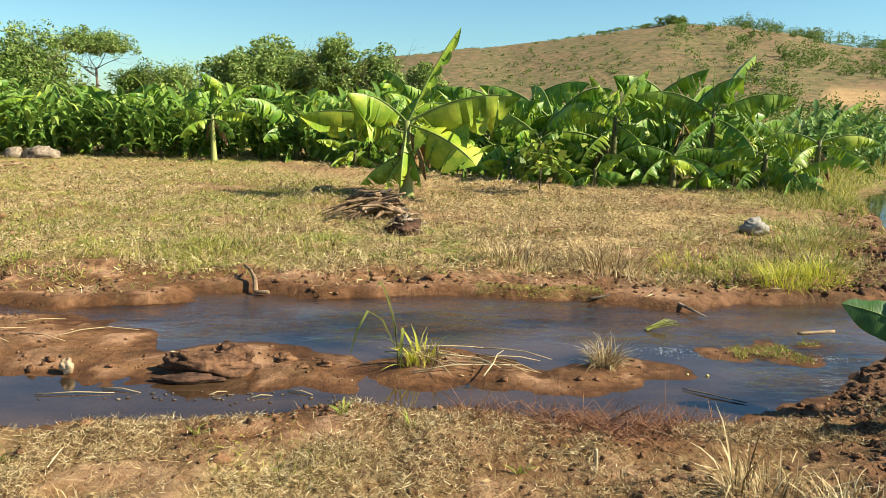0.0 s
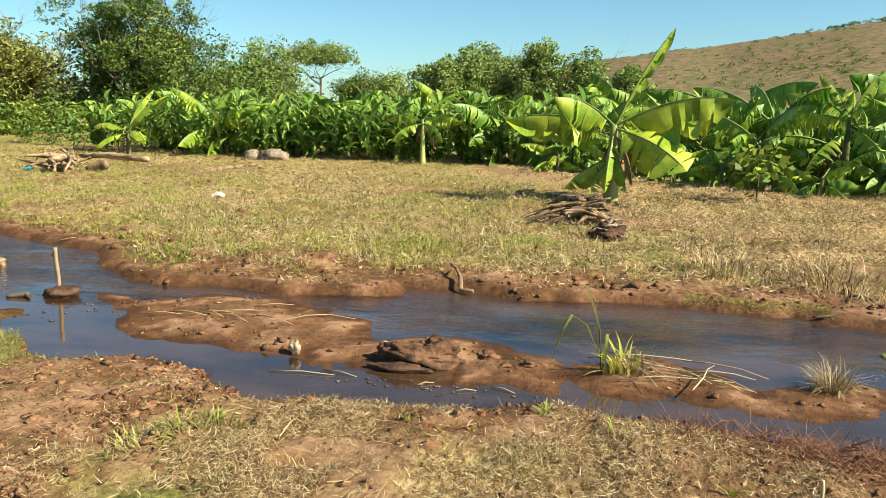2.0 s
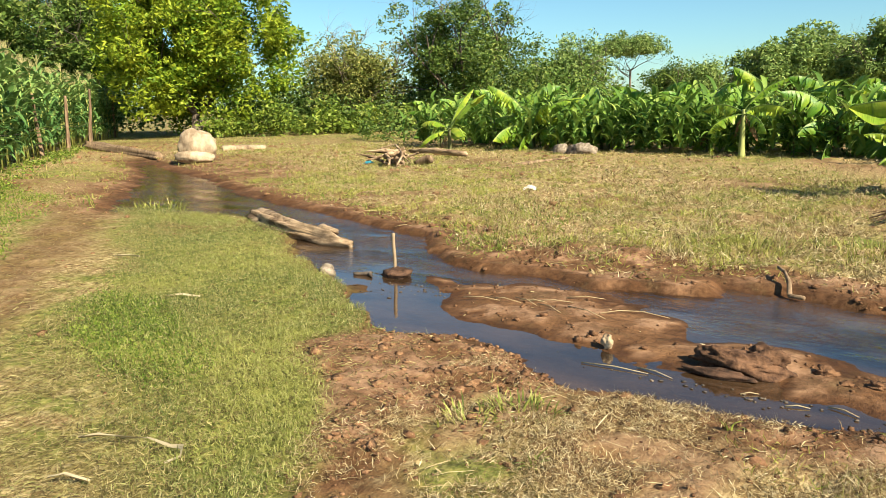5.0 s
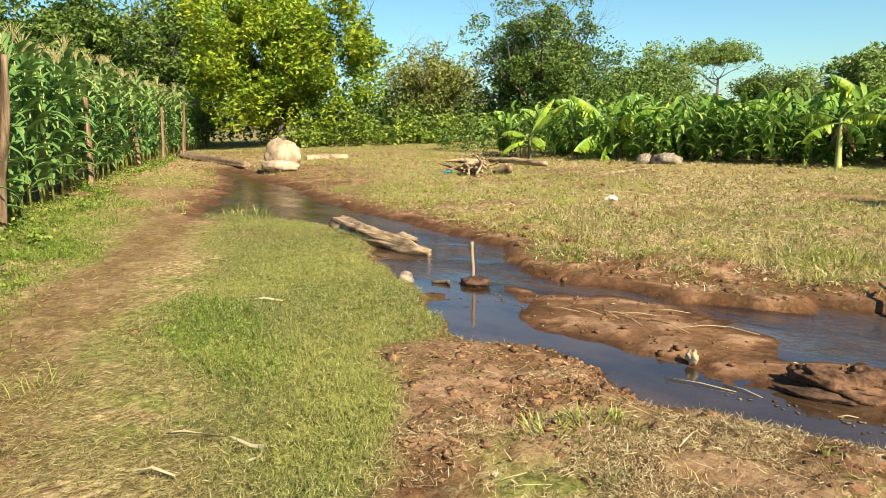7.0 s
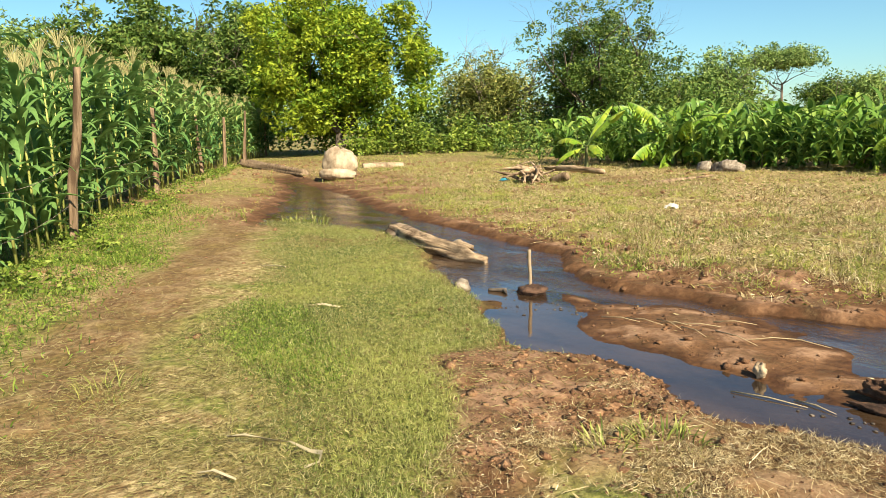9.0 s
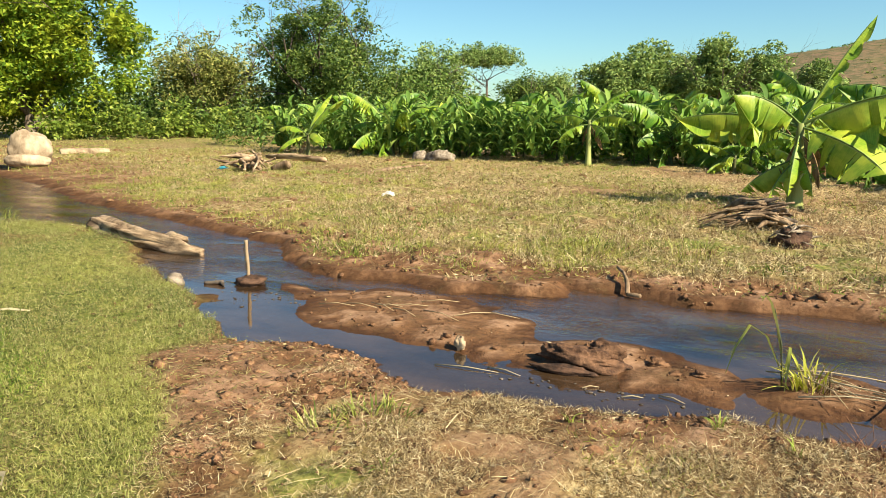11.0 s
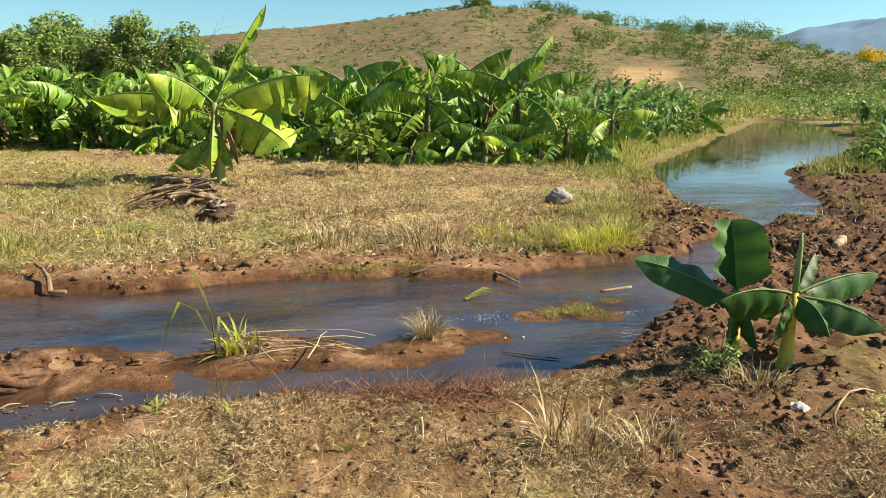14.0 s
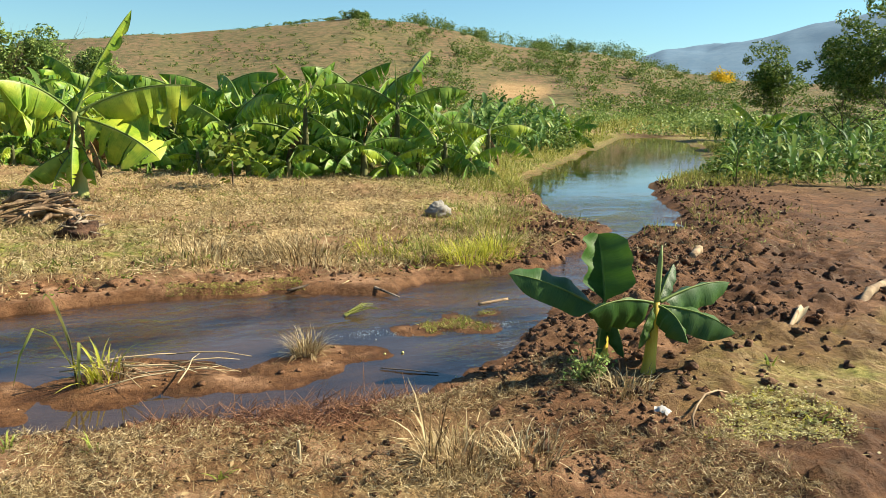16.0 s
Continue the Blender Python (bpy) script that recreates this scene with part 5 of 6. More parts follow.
def root_pile(label, x, y, seed, size, mat, count=9, spread_dir=180, fan=150, rise=0.25):
    rs2 = np.random.default_rng(seed)
    z = height(x, y)
    ob = thing("root_stump", label, "stump", pose(x, y, z))
    o = part("stump_core", lump(0.15 * size, seed, (1.2, 0.9, 0.6), 0.7, 18), mat, ob)
    o.location.z = 0.08 * size
    for k in range(count):
        a = radians(spread_dir + rs2.uniform(-fan, fan))
        l = size * rs2.uniform(0.35, 0.95)
        h0, h1 = size * rs2.uniform(0.02, rise), size * rs2.uniform(0.0, rise * 0.7)
        sx, sy = size * rs2.uniform(-0.25, 0.25), size * rs2.uniform(-0.3, 0.3)
        bend = rs2.uniform(-0.7, 0.7)
        thick = rs2.uniform(0.25, 0.95)
        part("root", knobbly([(sx, sy, h0 + 0.02), (sx + math.cos(a) * l * 0.5, sy + math.sin(a) * l * 0.5, 0.02 + (h0 + h1) * 0.5 + size * 0.05), (sx + math.cos(a + bend) * l, sy + math.sin(a + bend) * l, h1 + 0.02)],
                             [0.035 * size * thick, 0.055 * size * thick, 0.012 * size * thick], seed + k, 8, 0.9), mat, ob)
    return ob


root_pile("pile of weathered split roots in dry straw", -0.62, 9.75, 51, 0.85, M_post, 34, 168, 42, 0.40)
root_pile("pile of brown roots under the banana plant", -0.55, 10.3, 52, 0.65, M_bark, 16, 170, 50, 0.5)
split_stump = root_pile("root stump with splintered pale top", -0.36, 8.75, 53, 0.32, M_grey_wood, 22, 120, 180, 0.75)
o = part("charred_base", lump(0.14, 54, (1.2, 0.9, 0.8), 0.7, 18), M_clod_wet, split_stump, "dark lump at the stump's foot")
o.location = (-0.02, -0.12, 0.05)
root_pile("heap of pale uprooted roots on the grass", -12.5, 13.7, 55, 1.25, M_log, 16, 180, 180, 0.42)
simple("branch", "dead branch lying on the heap of roots", "branch", knobbly([(-13.9, 15.9, 0.30), (-12.9, 15.8, 0.34), (-11.9, 15.9, 0.26)], [0.06, 0.08, 0.05], 57, 10, 0.9), M_log)
simple("branch", "brown log end beside the heap of roots", "branch", knobbly([(-12.0, 13.9, 0.12), (-11.5, 13.9, 0.3)], [0.09, 0.07], 58, 10, 0.6), M_post)
simple("branch", "long dead branch lying on dry grass", "branch", knobbly([(-9.7, 13.8, 0.10), (-9.5, 15.0, 0.16), (-9.2, 16.5, 0.2)], [0.03, 0.04, 0.022], 59, 8, 0.6), M_post)
simple("branch", "dead branch lying at the water's edge", "branch", knobbly([(1.75, 6.40, 0.06), (1.95, 6.0, 0.06), (2.12, 5.56, 0.03)], [0.010, 0.013, 0.008], 61, 7, 0.3), M_grey_wood)
simple("branch", "dark branch lying at the water's edge", "branch", knobbly([(1.30, 6.05, 0.03), (1.6, 6.12, 0.06), (1.85, 6.0, 0.04)], [0.009, 0.012, 0.006], 62, 7, 0.3), M_bark)


def sheet_scrap(seed, size):
    """A crumpled scrap of bag or leaf."""
    rows_ = []
    for i in range(9):
        row = []
        for j in range(9):
            u, v = i / 8 - 0.5, j / 8 - 0.5
            h = 0.35 * (1 - (u * u + v * v) * 2.6) + 0.22 * noise.noise((u * 5 + seed, v * 5, seed))
            row.append(Vector((u * (1 + 0.2 * noise.noise((v * 4, seed, 1))), v * 0.8, max(h, 0.0))) * size)
        rows_.append(row)
    return Geo().rows(rows_)


def plain_material(name, color, rough=0.5, translucent=0.2, scale=12.0):
    m, nt = material(name)
    n = tex(nt, scale, 3.0)
    c = mixc(nt, 0.4, color, ramp(nt, n, [(0.3, (0.6, 0.6, 0.6)), (0.7, (1, 1, 1))]), "MULTIPLY")
    finish(nt, c, rough, bump(nt, n, 0.5, 0.01), translucent, 0.4)
    return m


M_white = plain_material("white_plastic", (0.62, 0.60, 0.57))
M_blue = plain_material("blue_plastic", (0.04, 0.28, 0.36))
M_bag = plain_material("greyish_sack", (0.24, 0.22, 0.19), 0.7, 0.05, 30.0)
M_husk = plain_material("dry_husk", (0.50, 0.41, 0.25), 0.75, 0.15)
M_stalk = plain_material("dry_stalk", (0.40, 0.30, 0.16), 0.8, 0.0)
M_fruit = plain_material("green_yellow_fruit", (0.42, 0.38, 0.12), 0.45, 0.0)
M_foam = plain_material("white_foam", (0.62, 0.66, 0.68), 0.3, 0.4, 40.0)
simple("plastic_bag", "crumpled white plastic bag on the grass", "bag", sheet_scrap(3, 0.21), M_white, -6.77, 10.73, height(-6.77, 10.73) + 0.02, 20)
simple("plastic_bag", "blue plastic scrap beside the heap of roots", "bag", sheet_scrap(5, 0.22), M_blue, -12.85, 13.1, height(-12.85, 13.1) + 0.08, 70)
simple("sack", "crumpled grey sack lying on the bank", "sack", lump(0.15, 23, (1.15, 0.9, 0.75), 0.34, 24), M_bag, 3.88, 8.85, height(3.88, 8.85) + 0.10, 30)
simple("plastic_scrap", "white plastic scrap on straw", "scrap", sheet_scrap(7, 0.075), M_white, 2.42, 2.66, height(2.42, 2.66) + 0.0, 120)


def husk(label, points, width, seed):
    rows_ = []
    for i, p in enumerate(points):
        p = Vector(p)
        nxt = Vector(points[min(i + 1, len(points) - 1)]) - Vector(points[max(i - 1, 0)])
        side = Vector((-nxt.y, nxt.x, 0)).normalized()
        w = width * (0.35 + 0.65 * math.sin(math.pi * (i + 0.6) / (len(points) + 0.2)))
        rows_.append([p + side * w * s + Vector((0, 0, abs(s) * w * 0.9 + 0.02 * noise.noise((i * 1.7, s, seed)))) for s in (-1, -0.4, 0.2, 1)])
    return simple("dry_leaf", label, "dry leaf", Geo().rows(rows_), M_husk)


z0 = height(-3.1, 1.4) + 0.035
husk("long twisted pale dry leaf on the turf", [(-3.42, 1.33, z0), (-3.33, 1.38, z0 + .02), (-3.22, 1.44, z0 + 0.01), (-3.1, 1.49, z0 + .02), (-2.98, 1.52, z0), (-2.88, 1.52, z0 + .03), (-2.82, 1.47, z0 + 0.02), (-2.86, 1.42, z0)], 0.008, 2)
husk("short pale dry leaf on the turf", [(-3.14, 1.07, z0), (-3.07, 1.11, z0 + 0.02), (-2.98, 1.16, z0)], 0.012, 4)
husk("pale dry leaf on the grass", [(-5.5, 3.05, .12), (-5.38, 3.12, .13), (-5.25, 3.2, .12)], 0.016, 5)
husk("pale dry leaf by the path", [(-7.45, 3.66, .13), (-7.3, 3.74, .14), (-7.2, 3.8, .13)], 0.018, 6)
husk("brown dry leaf on the mud", [(4.36, 3.60, .11), (4.44, 3.63, .15), (4.52, 3.68, .17), (4.60, 3.72, .20), (4.64, 3.76, .17)], 0.032, 7)
simple("stick", "pale dry stick on the mud", "stick", knobbly([(3.86, 3.32, 0.10), (4.2, 3.5, 0.14), (4.62, 3.78, 0.2)], [0.014, 0.018, 0.013], 71, 7, 0.2), M_pale)
simple("stick", "flat dark stick on the mud", "stick", knobbly([(3.85, 3.30, 0.09), (4.15, 3.28, 0.10), (4.5, 3.36, 0.10)], [0.016, 0.02, 0.012], 72, 7, 0.2), M_grey_wood)
cs = thing("curved_twig", "curved pale twig stuck in the soil", "twig", pose(0, 0, 0))
part("twig_arm", knobbly([(2.42, 2.42, 0.08), (2.43, 2.45, 0.15), (2.46, 2.50, 0.19), (2.56, 2.58, 0.205), (2.70, 2.68, 0.20), (2.84, 2.74, 0.18), (2.98, 2.78, 0.13)], [0.007, 0.007, 0.0065, 0.006, 0.0055, 0.005, 0.003], 73, 7, 0.25), M_pale, cs)
part("twig_root", knobbly([(2.44, 2.46, 0.10), (2.45, 2.40, 0.08), (2.49, 2.33, 0.075), (2.58, 2.26, 0.07)], [0.009, 0.010, 0.008, 0.004], 74, 7, 0.4), M_bark, cs)
simple("stick", "dark stick lying on yellow moss", "stick", knobbly([(3.0, 2.38, 0.09), (3.3, 2.36, 0.11)], [0.013, 0.010], 75, 6, 0.3), M_grey_wood)
simple("bark_piece", "dark flat bark piece on yellow moss", "bark", knobbly([(2.86, 2.60, 0.09), (2.98, 2.62, 0.11), (3.06, 2.60, 0.09)], [0.02, 0.034, 0.014], 76, 8, 0.4), M_bark)
simple("wood_piece", "pale broken wood piece on ploughed mud", "wood", knobbly([(5.35, 5.72, 0.15), (5.62, 5.92, 0.17)], [0.035, 0.045], 77, 8, 0.3), M_pale)
simple("branch", "pale root branch on dry litter", "branch", knobbly([(5.3, 3.8, 0.12), (5.6, 3.95, 0.2), (6.1, 4.2, 0.16), (6.6, 4.35, 0.2)], [0.03, 0.04, 0.03, 0.015], 78, 8, 0.3), M_pale)
simple("peg", "short white peg standing in the soil", "peg", knobbly([(0.69, 2.86, 0.03), (0.69, 2.86, 0.11), (0.685, 2.86, 0.21)], [0.008, 0.008, 0.007], 79, 6, 0.1), M_husk)
for k, (x, y) in enumerate([(1.57, 4.32), (1.69, 4.31)]):
    simple("fruit", "small yellow-green fruit in shallow water", "fruit", lump(0.009, 81 + k, (1.2, 1, 1), 0.1, 8), M_fruit, x, y, 0.005, 0, 0, 0, "fruits in the pool")
simple("stick", "dark twig floating in the pool", "stick", knobbly([(1.46, 4.08, 0.008), (1.6, 3.98, 0.012), (1.76, 3.88, 0.008)], [0.004, 0.005, 0.003], 82, 6, 0.3), M_bark)
simple("stick", "reddish stick on the moss bar", "stick", knobbly([(2.62, 5.08, 0.05), (2.9, 5.12, 0.06)], [0.015, 0.012], 83, 6, 0.3), M_log)

# ---- fence posts with wire ----
POSTS = [(-11.21, 2.76, 2.38, 0.33), (-18.82, 6.8, 2.12, 0.06), (-25.8, 11.05, 2.1, -0.1), (-28.5, 13.2, 2.1, 0.08), (-33.4, 16.5, 2.5, 0.2), (-41.5, 22.0, 2.4, 0.05), (-7.0, 0.55, 2.3, 0.1)]
for k, (x, y, h, tilt) in enumerate(POSTS):
    simple("fence_post", "rough wooden fence post beside the maize", "fence post",
           knobbly([(0, 0, -0.1), (0.67 * tilt * 0.25, 0.74 * tilt * 0.25, h * 0.35), (0.67 * tilt * 0.75, 0.74 * tilt * 0.75, h * 0.7), (0.67 * tilt, 0.74 * tilt, h)], [0.066, 0.060, 0.052, 0.046], 90 + k * 3, 12, 0.55, 8), M_post, x, y, height(x, y), 0, 0, 0, "fence posts")
for lv in (0.55, 1.05):
    g = Geo()
    line = sorted(POSTS, key=lambda p: -p[0])
    for (x0, y0, *_), (x1, y1, *_) in zip(line, line[1:]):
        g.tube([(x0 + (x1 - x0) * f, y0 + (y1 - y0) * f, 0.1 + lv - 0.12 * math.sin(math.pi * f)) for f in np.linspace(0, 1, 7)], [0.004] * 7, 4, False)
    simple("fence_wire", "rusty wire strung between the fence posts", "wire", g, M_grey_wood)
simple("stake", "thin upright stake by the far path", "stake", knobbly([(-38.4, 31.0, 0), (-38.4, 31.0, 1.6)], [0.06, 0.05], 99, 6, 0.2), M_grey_wood)

# small plant tied to a stake before the banana rows
sp = thing("staked_plant", "small leafy plant beside a thin stake", "plant", pose(1.83, 13.1, height(1.83, 13.1)))
part("stake", knobbly([(0, 0, -0.05), (0, 0, 0.45)], [0.016, 0.013], 101, 6, 0.2), M_bark, sp)
rs = np.random.default_rng(61)
V, F = leaf_cards(np.array([0, 0, 0.62]) + rs.normal(size=(120, 3)) * np.array([0.24, 0.24, 0.2]), 0.2, 0.12, rs, 0.8, 0.2)
part("foliage", mesh_of("foliage", V, F), M_leaf_bright, sp)


# ---- ground cover ----
def blades(name, label, x, y, length, width, lean, lean_sd, mat, seed, lift=0.0, curl=25, category="grass"):
    rs2 = np.random.default_rng(seed)
    n = len(x)
    z = ground_z(x, y)
    ok = z > 0.004
    x, y, z = x[ok], y[ok], z[ok]
    n = len(x)
    az = rs2.uniform(0, 2 * np.pi, n)
    le = np.radians(lean + lean_sd * rs2.normal(size=n))
    ln = (length * rs2.uniform(0.5, 1.4, n))
    l2 = le + np.radians(curl) * rs2.normal(size=n)
    a2 = az + 0.5 * rs2.normal(size=n)
    d1 = np.stack([np.cos(az) * np.sin(le), np.sin(az) * np.sin(le), np.cos(le)], 1)
    d2 = np.stack([np.cos(a2) * np.sin(l2), np.sin(a2) * np.sin(l2), np.cos(l2)], 1)
    sd = np.cross(d1, rs2.normal(size=(n, 3)))
    sd /= np.linalg.norm(sd, axis=1)[:, None] + 1e-9
    wd = (width * rs2.uniform(0.6, 1.4, n))[:, None] * 0.5
    b = np.stack([x, y, z + lift * rs2.uniform(0, 1, n)], 1)
    m = b + d1 * ln[:, None] * 0.55
    t = m + d2 * ln[:, None] * 0.5
    lowest = z + 0.004
    m[:, 2], t[:, 2] = np.maximum(m[:, 2], lowest), np.maximum(t[:, 2], lowest)
    V = np.stack([b - sd * wd, b + sd * wd, m + sd * wd * 0.85, m - sd * wd * 0.85, t], 1).reshape(-1, 3)
    k = np.arange(n)[:, None] * 5
    me = mesh_of(name, V, [k + np.array([[0, 1, 2, 3]]), k + np.array([[3, 2, 4]])])
    return tagged(part(name, me, mat), label, category, "", "stuff")


def scatter(n, x0, x1, y0, y1, weight, seed, within=None):
    rs2 = np.random.default_rng(seed)
    x, y = rs2.uniform(x0, x1, n), rs2.uniform(y0, y1, n)
    if within is not None:
        ok = inside_by(x, y, within) > -0.45
        x, y = x[ok], y[ok]
        n = len(x)
    soil, turf, s = zones(x, y)
    keep = rs2.uniform(size=n) < weight(x, y, soil, turf, s)
    return x[keep], y[keep]


def near_w(x, y, a, b):
    return smooth(b, a, np.hypot(x, y))


tuft = lambda x, y, f, seed: smooth(-0.15, 0.35, fbm(x * f, y * f, seed))

# turf: green mat, dry matted patches, and low leafy weeds
def dryness(x, y):
    """1 where the mat is trampled and dry, towards the path, 0 where it is fresh."""
    edge = (0.42 * (-x - 2.6) - (y - 0.95)) * 0.9 + 0.55 * fbm(x * 0.9, y * 0.9, 12)
    worn = smooth(0.10, 0.42, fbm(x * 1.15 + 3, y * 1.15, 15))
    return np.clip(smooth(-0.75, 0.15, edge) + 0.55 * worn * smooth(2.6, 1.2, np.hypot((x + 4.3) / 1.2, y - 2.9) + 1.2), 0, 1)


x, y = scatter(900000, -11.5, -2.3, 0.7, 6.2, lambda x, y, soil, turf, s: turf * (s < -0.02) * (0.28 + 0.72 * near_w(x, y, 4, 9)) * (0.45 + 0.55 * tuft(x, y, 1.9, 3)), 1, TURF)
pick = np.random.default_rng(6).uniform(size=len(x))
dry = dryness(x, y)
green = pick > 0.22 + 0.7 * dry
x1, y1 = x[green], y[green]
blades("turf_grass", "short matted pale green grass on the bank", x1, y1, 0.034, 0.0032, 50, 34, M_turf, 2, 0.055, 85)
x1, y1 = x[~green], y[~green]
thin = np.random.default_rng(9).uniform(size=len(x1)) < 0.8
blades("dry_turf", "trampled dry grass between turf and path", x1[thin], y1[thin], 0.045, 0.0030, 70, 20, M_turf_dry, 3, 0.022, 60)
x, y = scatter(60000, -6.4, -3.0, 1.3, 3.6, lambda x, y, soil, turf, s: turf * smooth(1.0, 0.55, np.hypot((x + 4.75) / 1.25, (y - 2.35 + 0.28 * (x + 4.75)) / 0.42) + 0.5 * fbm(x * 2.2, y * 2.2, 19)), 7)
blades("low_weeds", "low fresh green weeds in the turf", x, y, 0.024, 0.0065, 58, 30, M_clover, 8, 0.06, 60)
x, y = scatter(150000, -8.5, -2.3, 0.4, 3.8, lambda x, y, soil, turf, s: (1 - turf) * (s < -0.3) * smooth(-1.6, -2.6, x) * near_w(x, y, 4, 8) * (0.12 + 0.88 * tuft(x, y, 1.6, 35) * smooth(-0.2, 0.25, fbm(x * 0.8, y * 0.8, 36))), 9)
blades("path_straw", "fine dry grass bits trodden into the path", x, y, 0.05, 0.0028, 80, 12, M_turf_dry, 10, 0.012, 45)
x, y = scatter(26000, -11.5, -2.3, 0.7, 6.2, lambda x, y, soil, turf, s: turf * (s < -0.05) * tuft(x, y, 0.8, 8), 4, TURF)
blades("turf_stalks", "longer green grass stalks in the turf", x, y, 0.055, 0.0035, 40, 20, M_turf, 5, 0.0, 50)
x, y = scatter(24000, -11.5, -2.3, 0.7, 6.2, lambda x, y, soil, turf, s: turf * (s < -0.02), 6, TURF)
blades("turf_thatch", "dry straw matted into the turf", x, y, 0.05, 0.0025, 72, 18, M_turf_dry, 7, 0.05, 45)

# near bank litter and dry grass
x, y = scatter(300000, -2.6, 2.6, 1.6, 3.8, lambda x, y, soil, turf, s: (1 - 0.55 * soil) * (1 - turf) * (x < 2.5) * smooth(-0.06, -0.3, s) * (0.06 + 0.94 * tuft(x, y, 3.0, 13)), 11)
blades("near_straw", "dry straw and stubble on the near bank", x, y, 0.042, 0.0022, 70, 20, M_straw, 12, 0.03, 75)
x, y = scatter(700, -2.6, 3.6, 1.6, 3.5, lambda x, y, soil, turf, s: (1 - 0.7 * soil) * (s < -0.25), 15)
blades("near_stalks", "long fallen dry stalks on the near bank", x, y, 0.17, 0.0032, 85, 5, M_straw, 16, 0.025, 18)
x, y = scatter(16000, -2.6, 2.6, 1.6, 3.7, lambda x, y, soil, turf, s: (1 - 0.8 * soil) * (1 - turf) * (s < -0.05) * smooth(0.1, 0.4, fbm(x * 1.3, y * 1.3, 19)), 18)
blades("near_grass", "thin green grass among the straw", x, y, 0.05, 0.0040, 56, 22, M_grass, 19, 0.0, 50)

# left verge between turf and maize
x, y = scatter(60000, -14, -2.5, -0.6, 7, lambda x, y, soil, turf, s: (1 - turf) * (1 - 0.75 * soil) * (s < -0.1) * (0.3 + 0.7 * tuft(x, y, 0.9, 23)) * (0.4 + 0.6 * near_w(x, y, 5, 10)), 21)
blades("verge_straw", "dry grass litter on the verge", x, y, 0.065, 0.0035, 76, 16, M_turf_dry, 22, 0.02, 40)
x, y = scatter(170000, -16, -3.8, -0.8, 6, lambda x, y, soil, turf, s: (1 - turf) * (1 - soil) * (s < -0.3) * smooth(-0.6, 0.1, ((-x - 4.2) * 0.60 - y) + 0.5 * fbm(x * .7, y * .7, 27)) * (0.3 + 0.7 * tuft(x, y, 1.2, 25)), 24)
blades("verge_grass", "green creeping grass and weeds below the fence", x, y, 0.052, 0.0085, 50, 26, M_clover, 25, 0.06, 50)

# path and field edge up to the bend and the far trees
x, y = scatter(60000, -42, -11.5, 3.5, 30, lambda x, y, soil, turf, s: (s < -0.15) * (y > -0.55 * x - 4.5) * (0.10 + 0.90 * tuft(x, y, 0.45, 28) * tuft(x, y, 1.6, 26)), 83)
blades("lane_grass", "patchy green grass along the lane by the maize", x, y, 0.13, 0.012, 48, 26, M_grass, 84, 0.0, 45)
x, y = scatter(40000, -42, -11.5, 3.5, 30, lambda x, y, soil, turf, s: (s < -0.1) * (y > -0.55 * x - 4.5) * (0.25 + 0.75 * tuft(x, y, 0.9, 39)), 85)
blades("lane_straw", "dry litter along the lane by the maize", x, y, 0.10, 0.008, 76, 16, M_turf_dry, 86, 0.02, 40)
x, y = scatter(5000, -30, -4.5, 0.2, 20, lambda x, y, soil, turf, s: (s < -0.05) * (1 - turf) * (y > -0.55 * x - 4.5) * (0.2 + 0.8 * tuft(x, y, 0.8, 29)), 87)
lane_spots = (x, y)

spots = []
rs = np.random.default_rng(44)
for _ in range(70):
    px_, py_, ux_, uy_ = along(fence, rs.uniform(0, 26))
    off = rs.uniform(-0.9, 0.1)
    spots.append((px_ - uy_ * off, py_ + ux_ * off, rs.uniform(0.2, 0.4), rs.uniform(0.15, 0.4), 0.07))
shrubs("fence_weeds", "low leafy weeds at the foot of the maize", spots, M_clover, 45, 90, "weeds")

# far bank
far = lambda x, y, s: (s < -0.12) * smooth(4.6, 5.6, y - np.maximum(0, -x - 5) * 0.25)
x, y = scatter(520000, -13, 8.5, 5.4, 15.5, lambda x, y, soil, turf, s: far(x, y, s) * (1 - 0.8 * soil) * (1 - turf) * (0.05 + 0.95 * tuft(x, y, 2.4, 33) * (0.45 + 0.55 * tuft(x, y, 0.5, 30))) * (0.35 + 0.65 * near_w(x, y, 7, 13)), 31)
blades("far_straw", "dry straw litter on the far bank", x, y, 0.078, 0.0048, 68, 22, M_straw, 32, 0.04, 70)
x, y = scatter(52000, -24, 8.5, 11, 21.5, lambda x, y, soil, turf, s: far(x, y, s) * (1 - 0.8 * soil) * (0.2 + 0.8 * tuft(x, y, 0.8, 30)), 35)
blades("field_straw", "dry straw on the field's edge", x, y, 0.10, 0.010, 70, 20, M_straw, 36, 0.03, 60)
x, y = scatter(115000, -22, 8.5, 5.4, 21, lambda x, y, soil, turf, s: far(x, y, s) * (1 - 0.7 * soil) * (1 - turf) * np.clip(0.06 + smooth(-2, -7, x) * 0.35 + smooth(0.0, 0.32, fbm(x * 0.55, y * 0.55, 91)) + smooth(-3, -8, x) * 0.6 * tuft(x, y, 1.3, 34), 0, 1), 37)
blades("far_grass", "patches of green grass on the far bank", x, y, 0.07, 0.0060, 54, 24, M_grass, 38, 0.02, 60)
x, y = scatter(90000, -17, 6.5, 5.8, 17, lambda x, y, soil, turf, s: far(x, y, s) * (1 - turf) * smooth(0.02, 0.30, fbm(x * 0.6, y * 0.6, 98) + 0.14 * smooth(-2.5, -6, x)) * (0.15 + 0.85 * tuft(x, y, 2.4, 99)) * (0.3 + 0.7 * near_w(x, y, 7, 13)), 97)
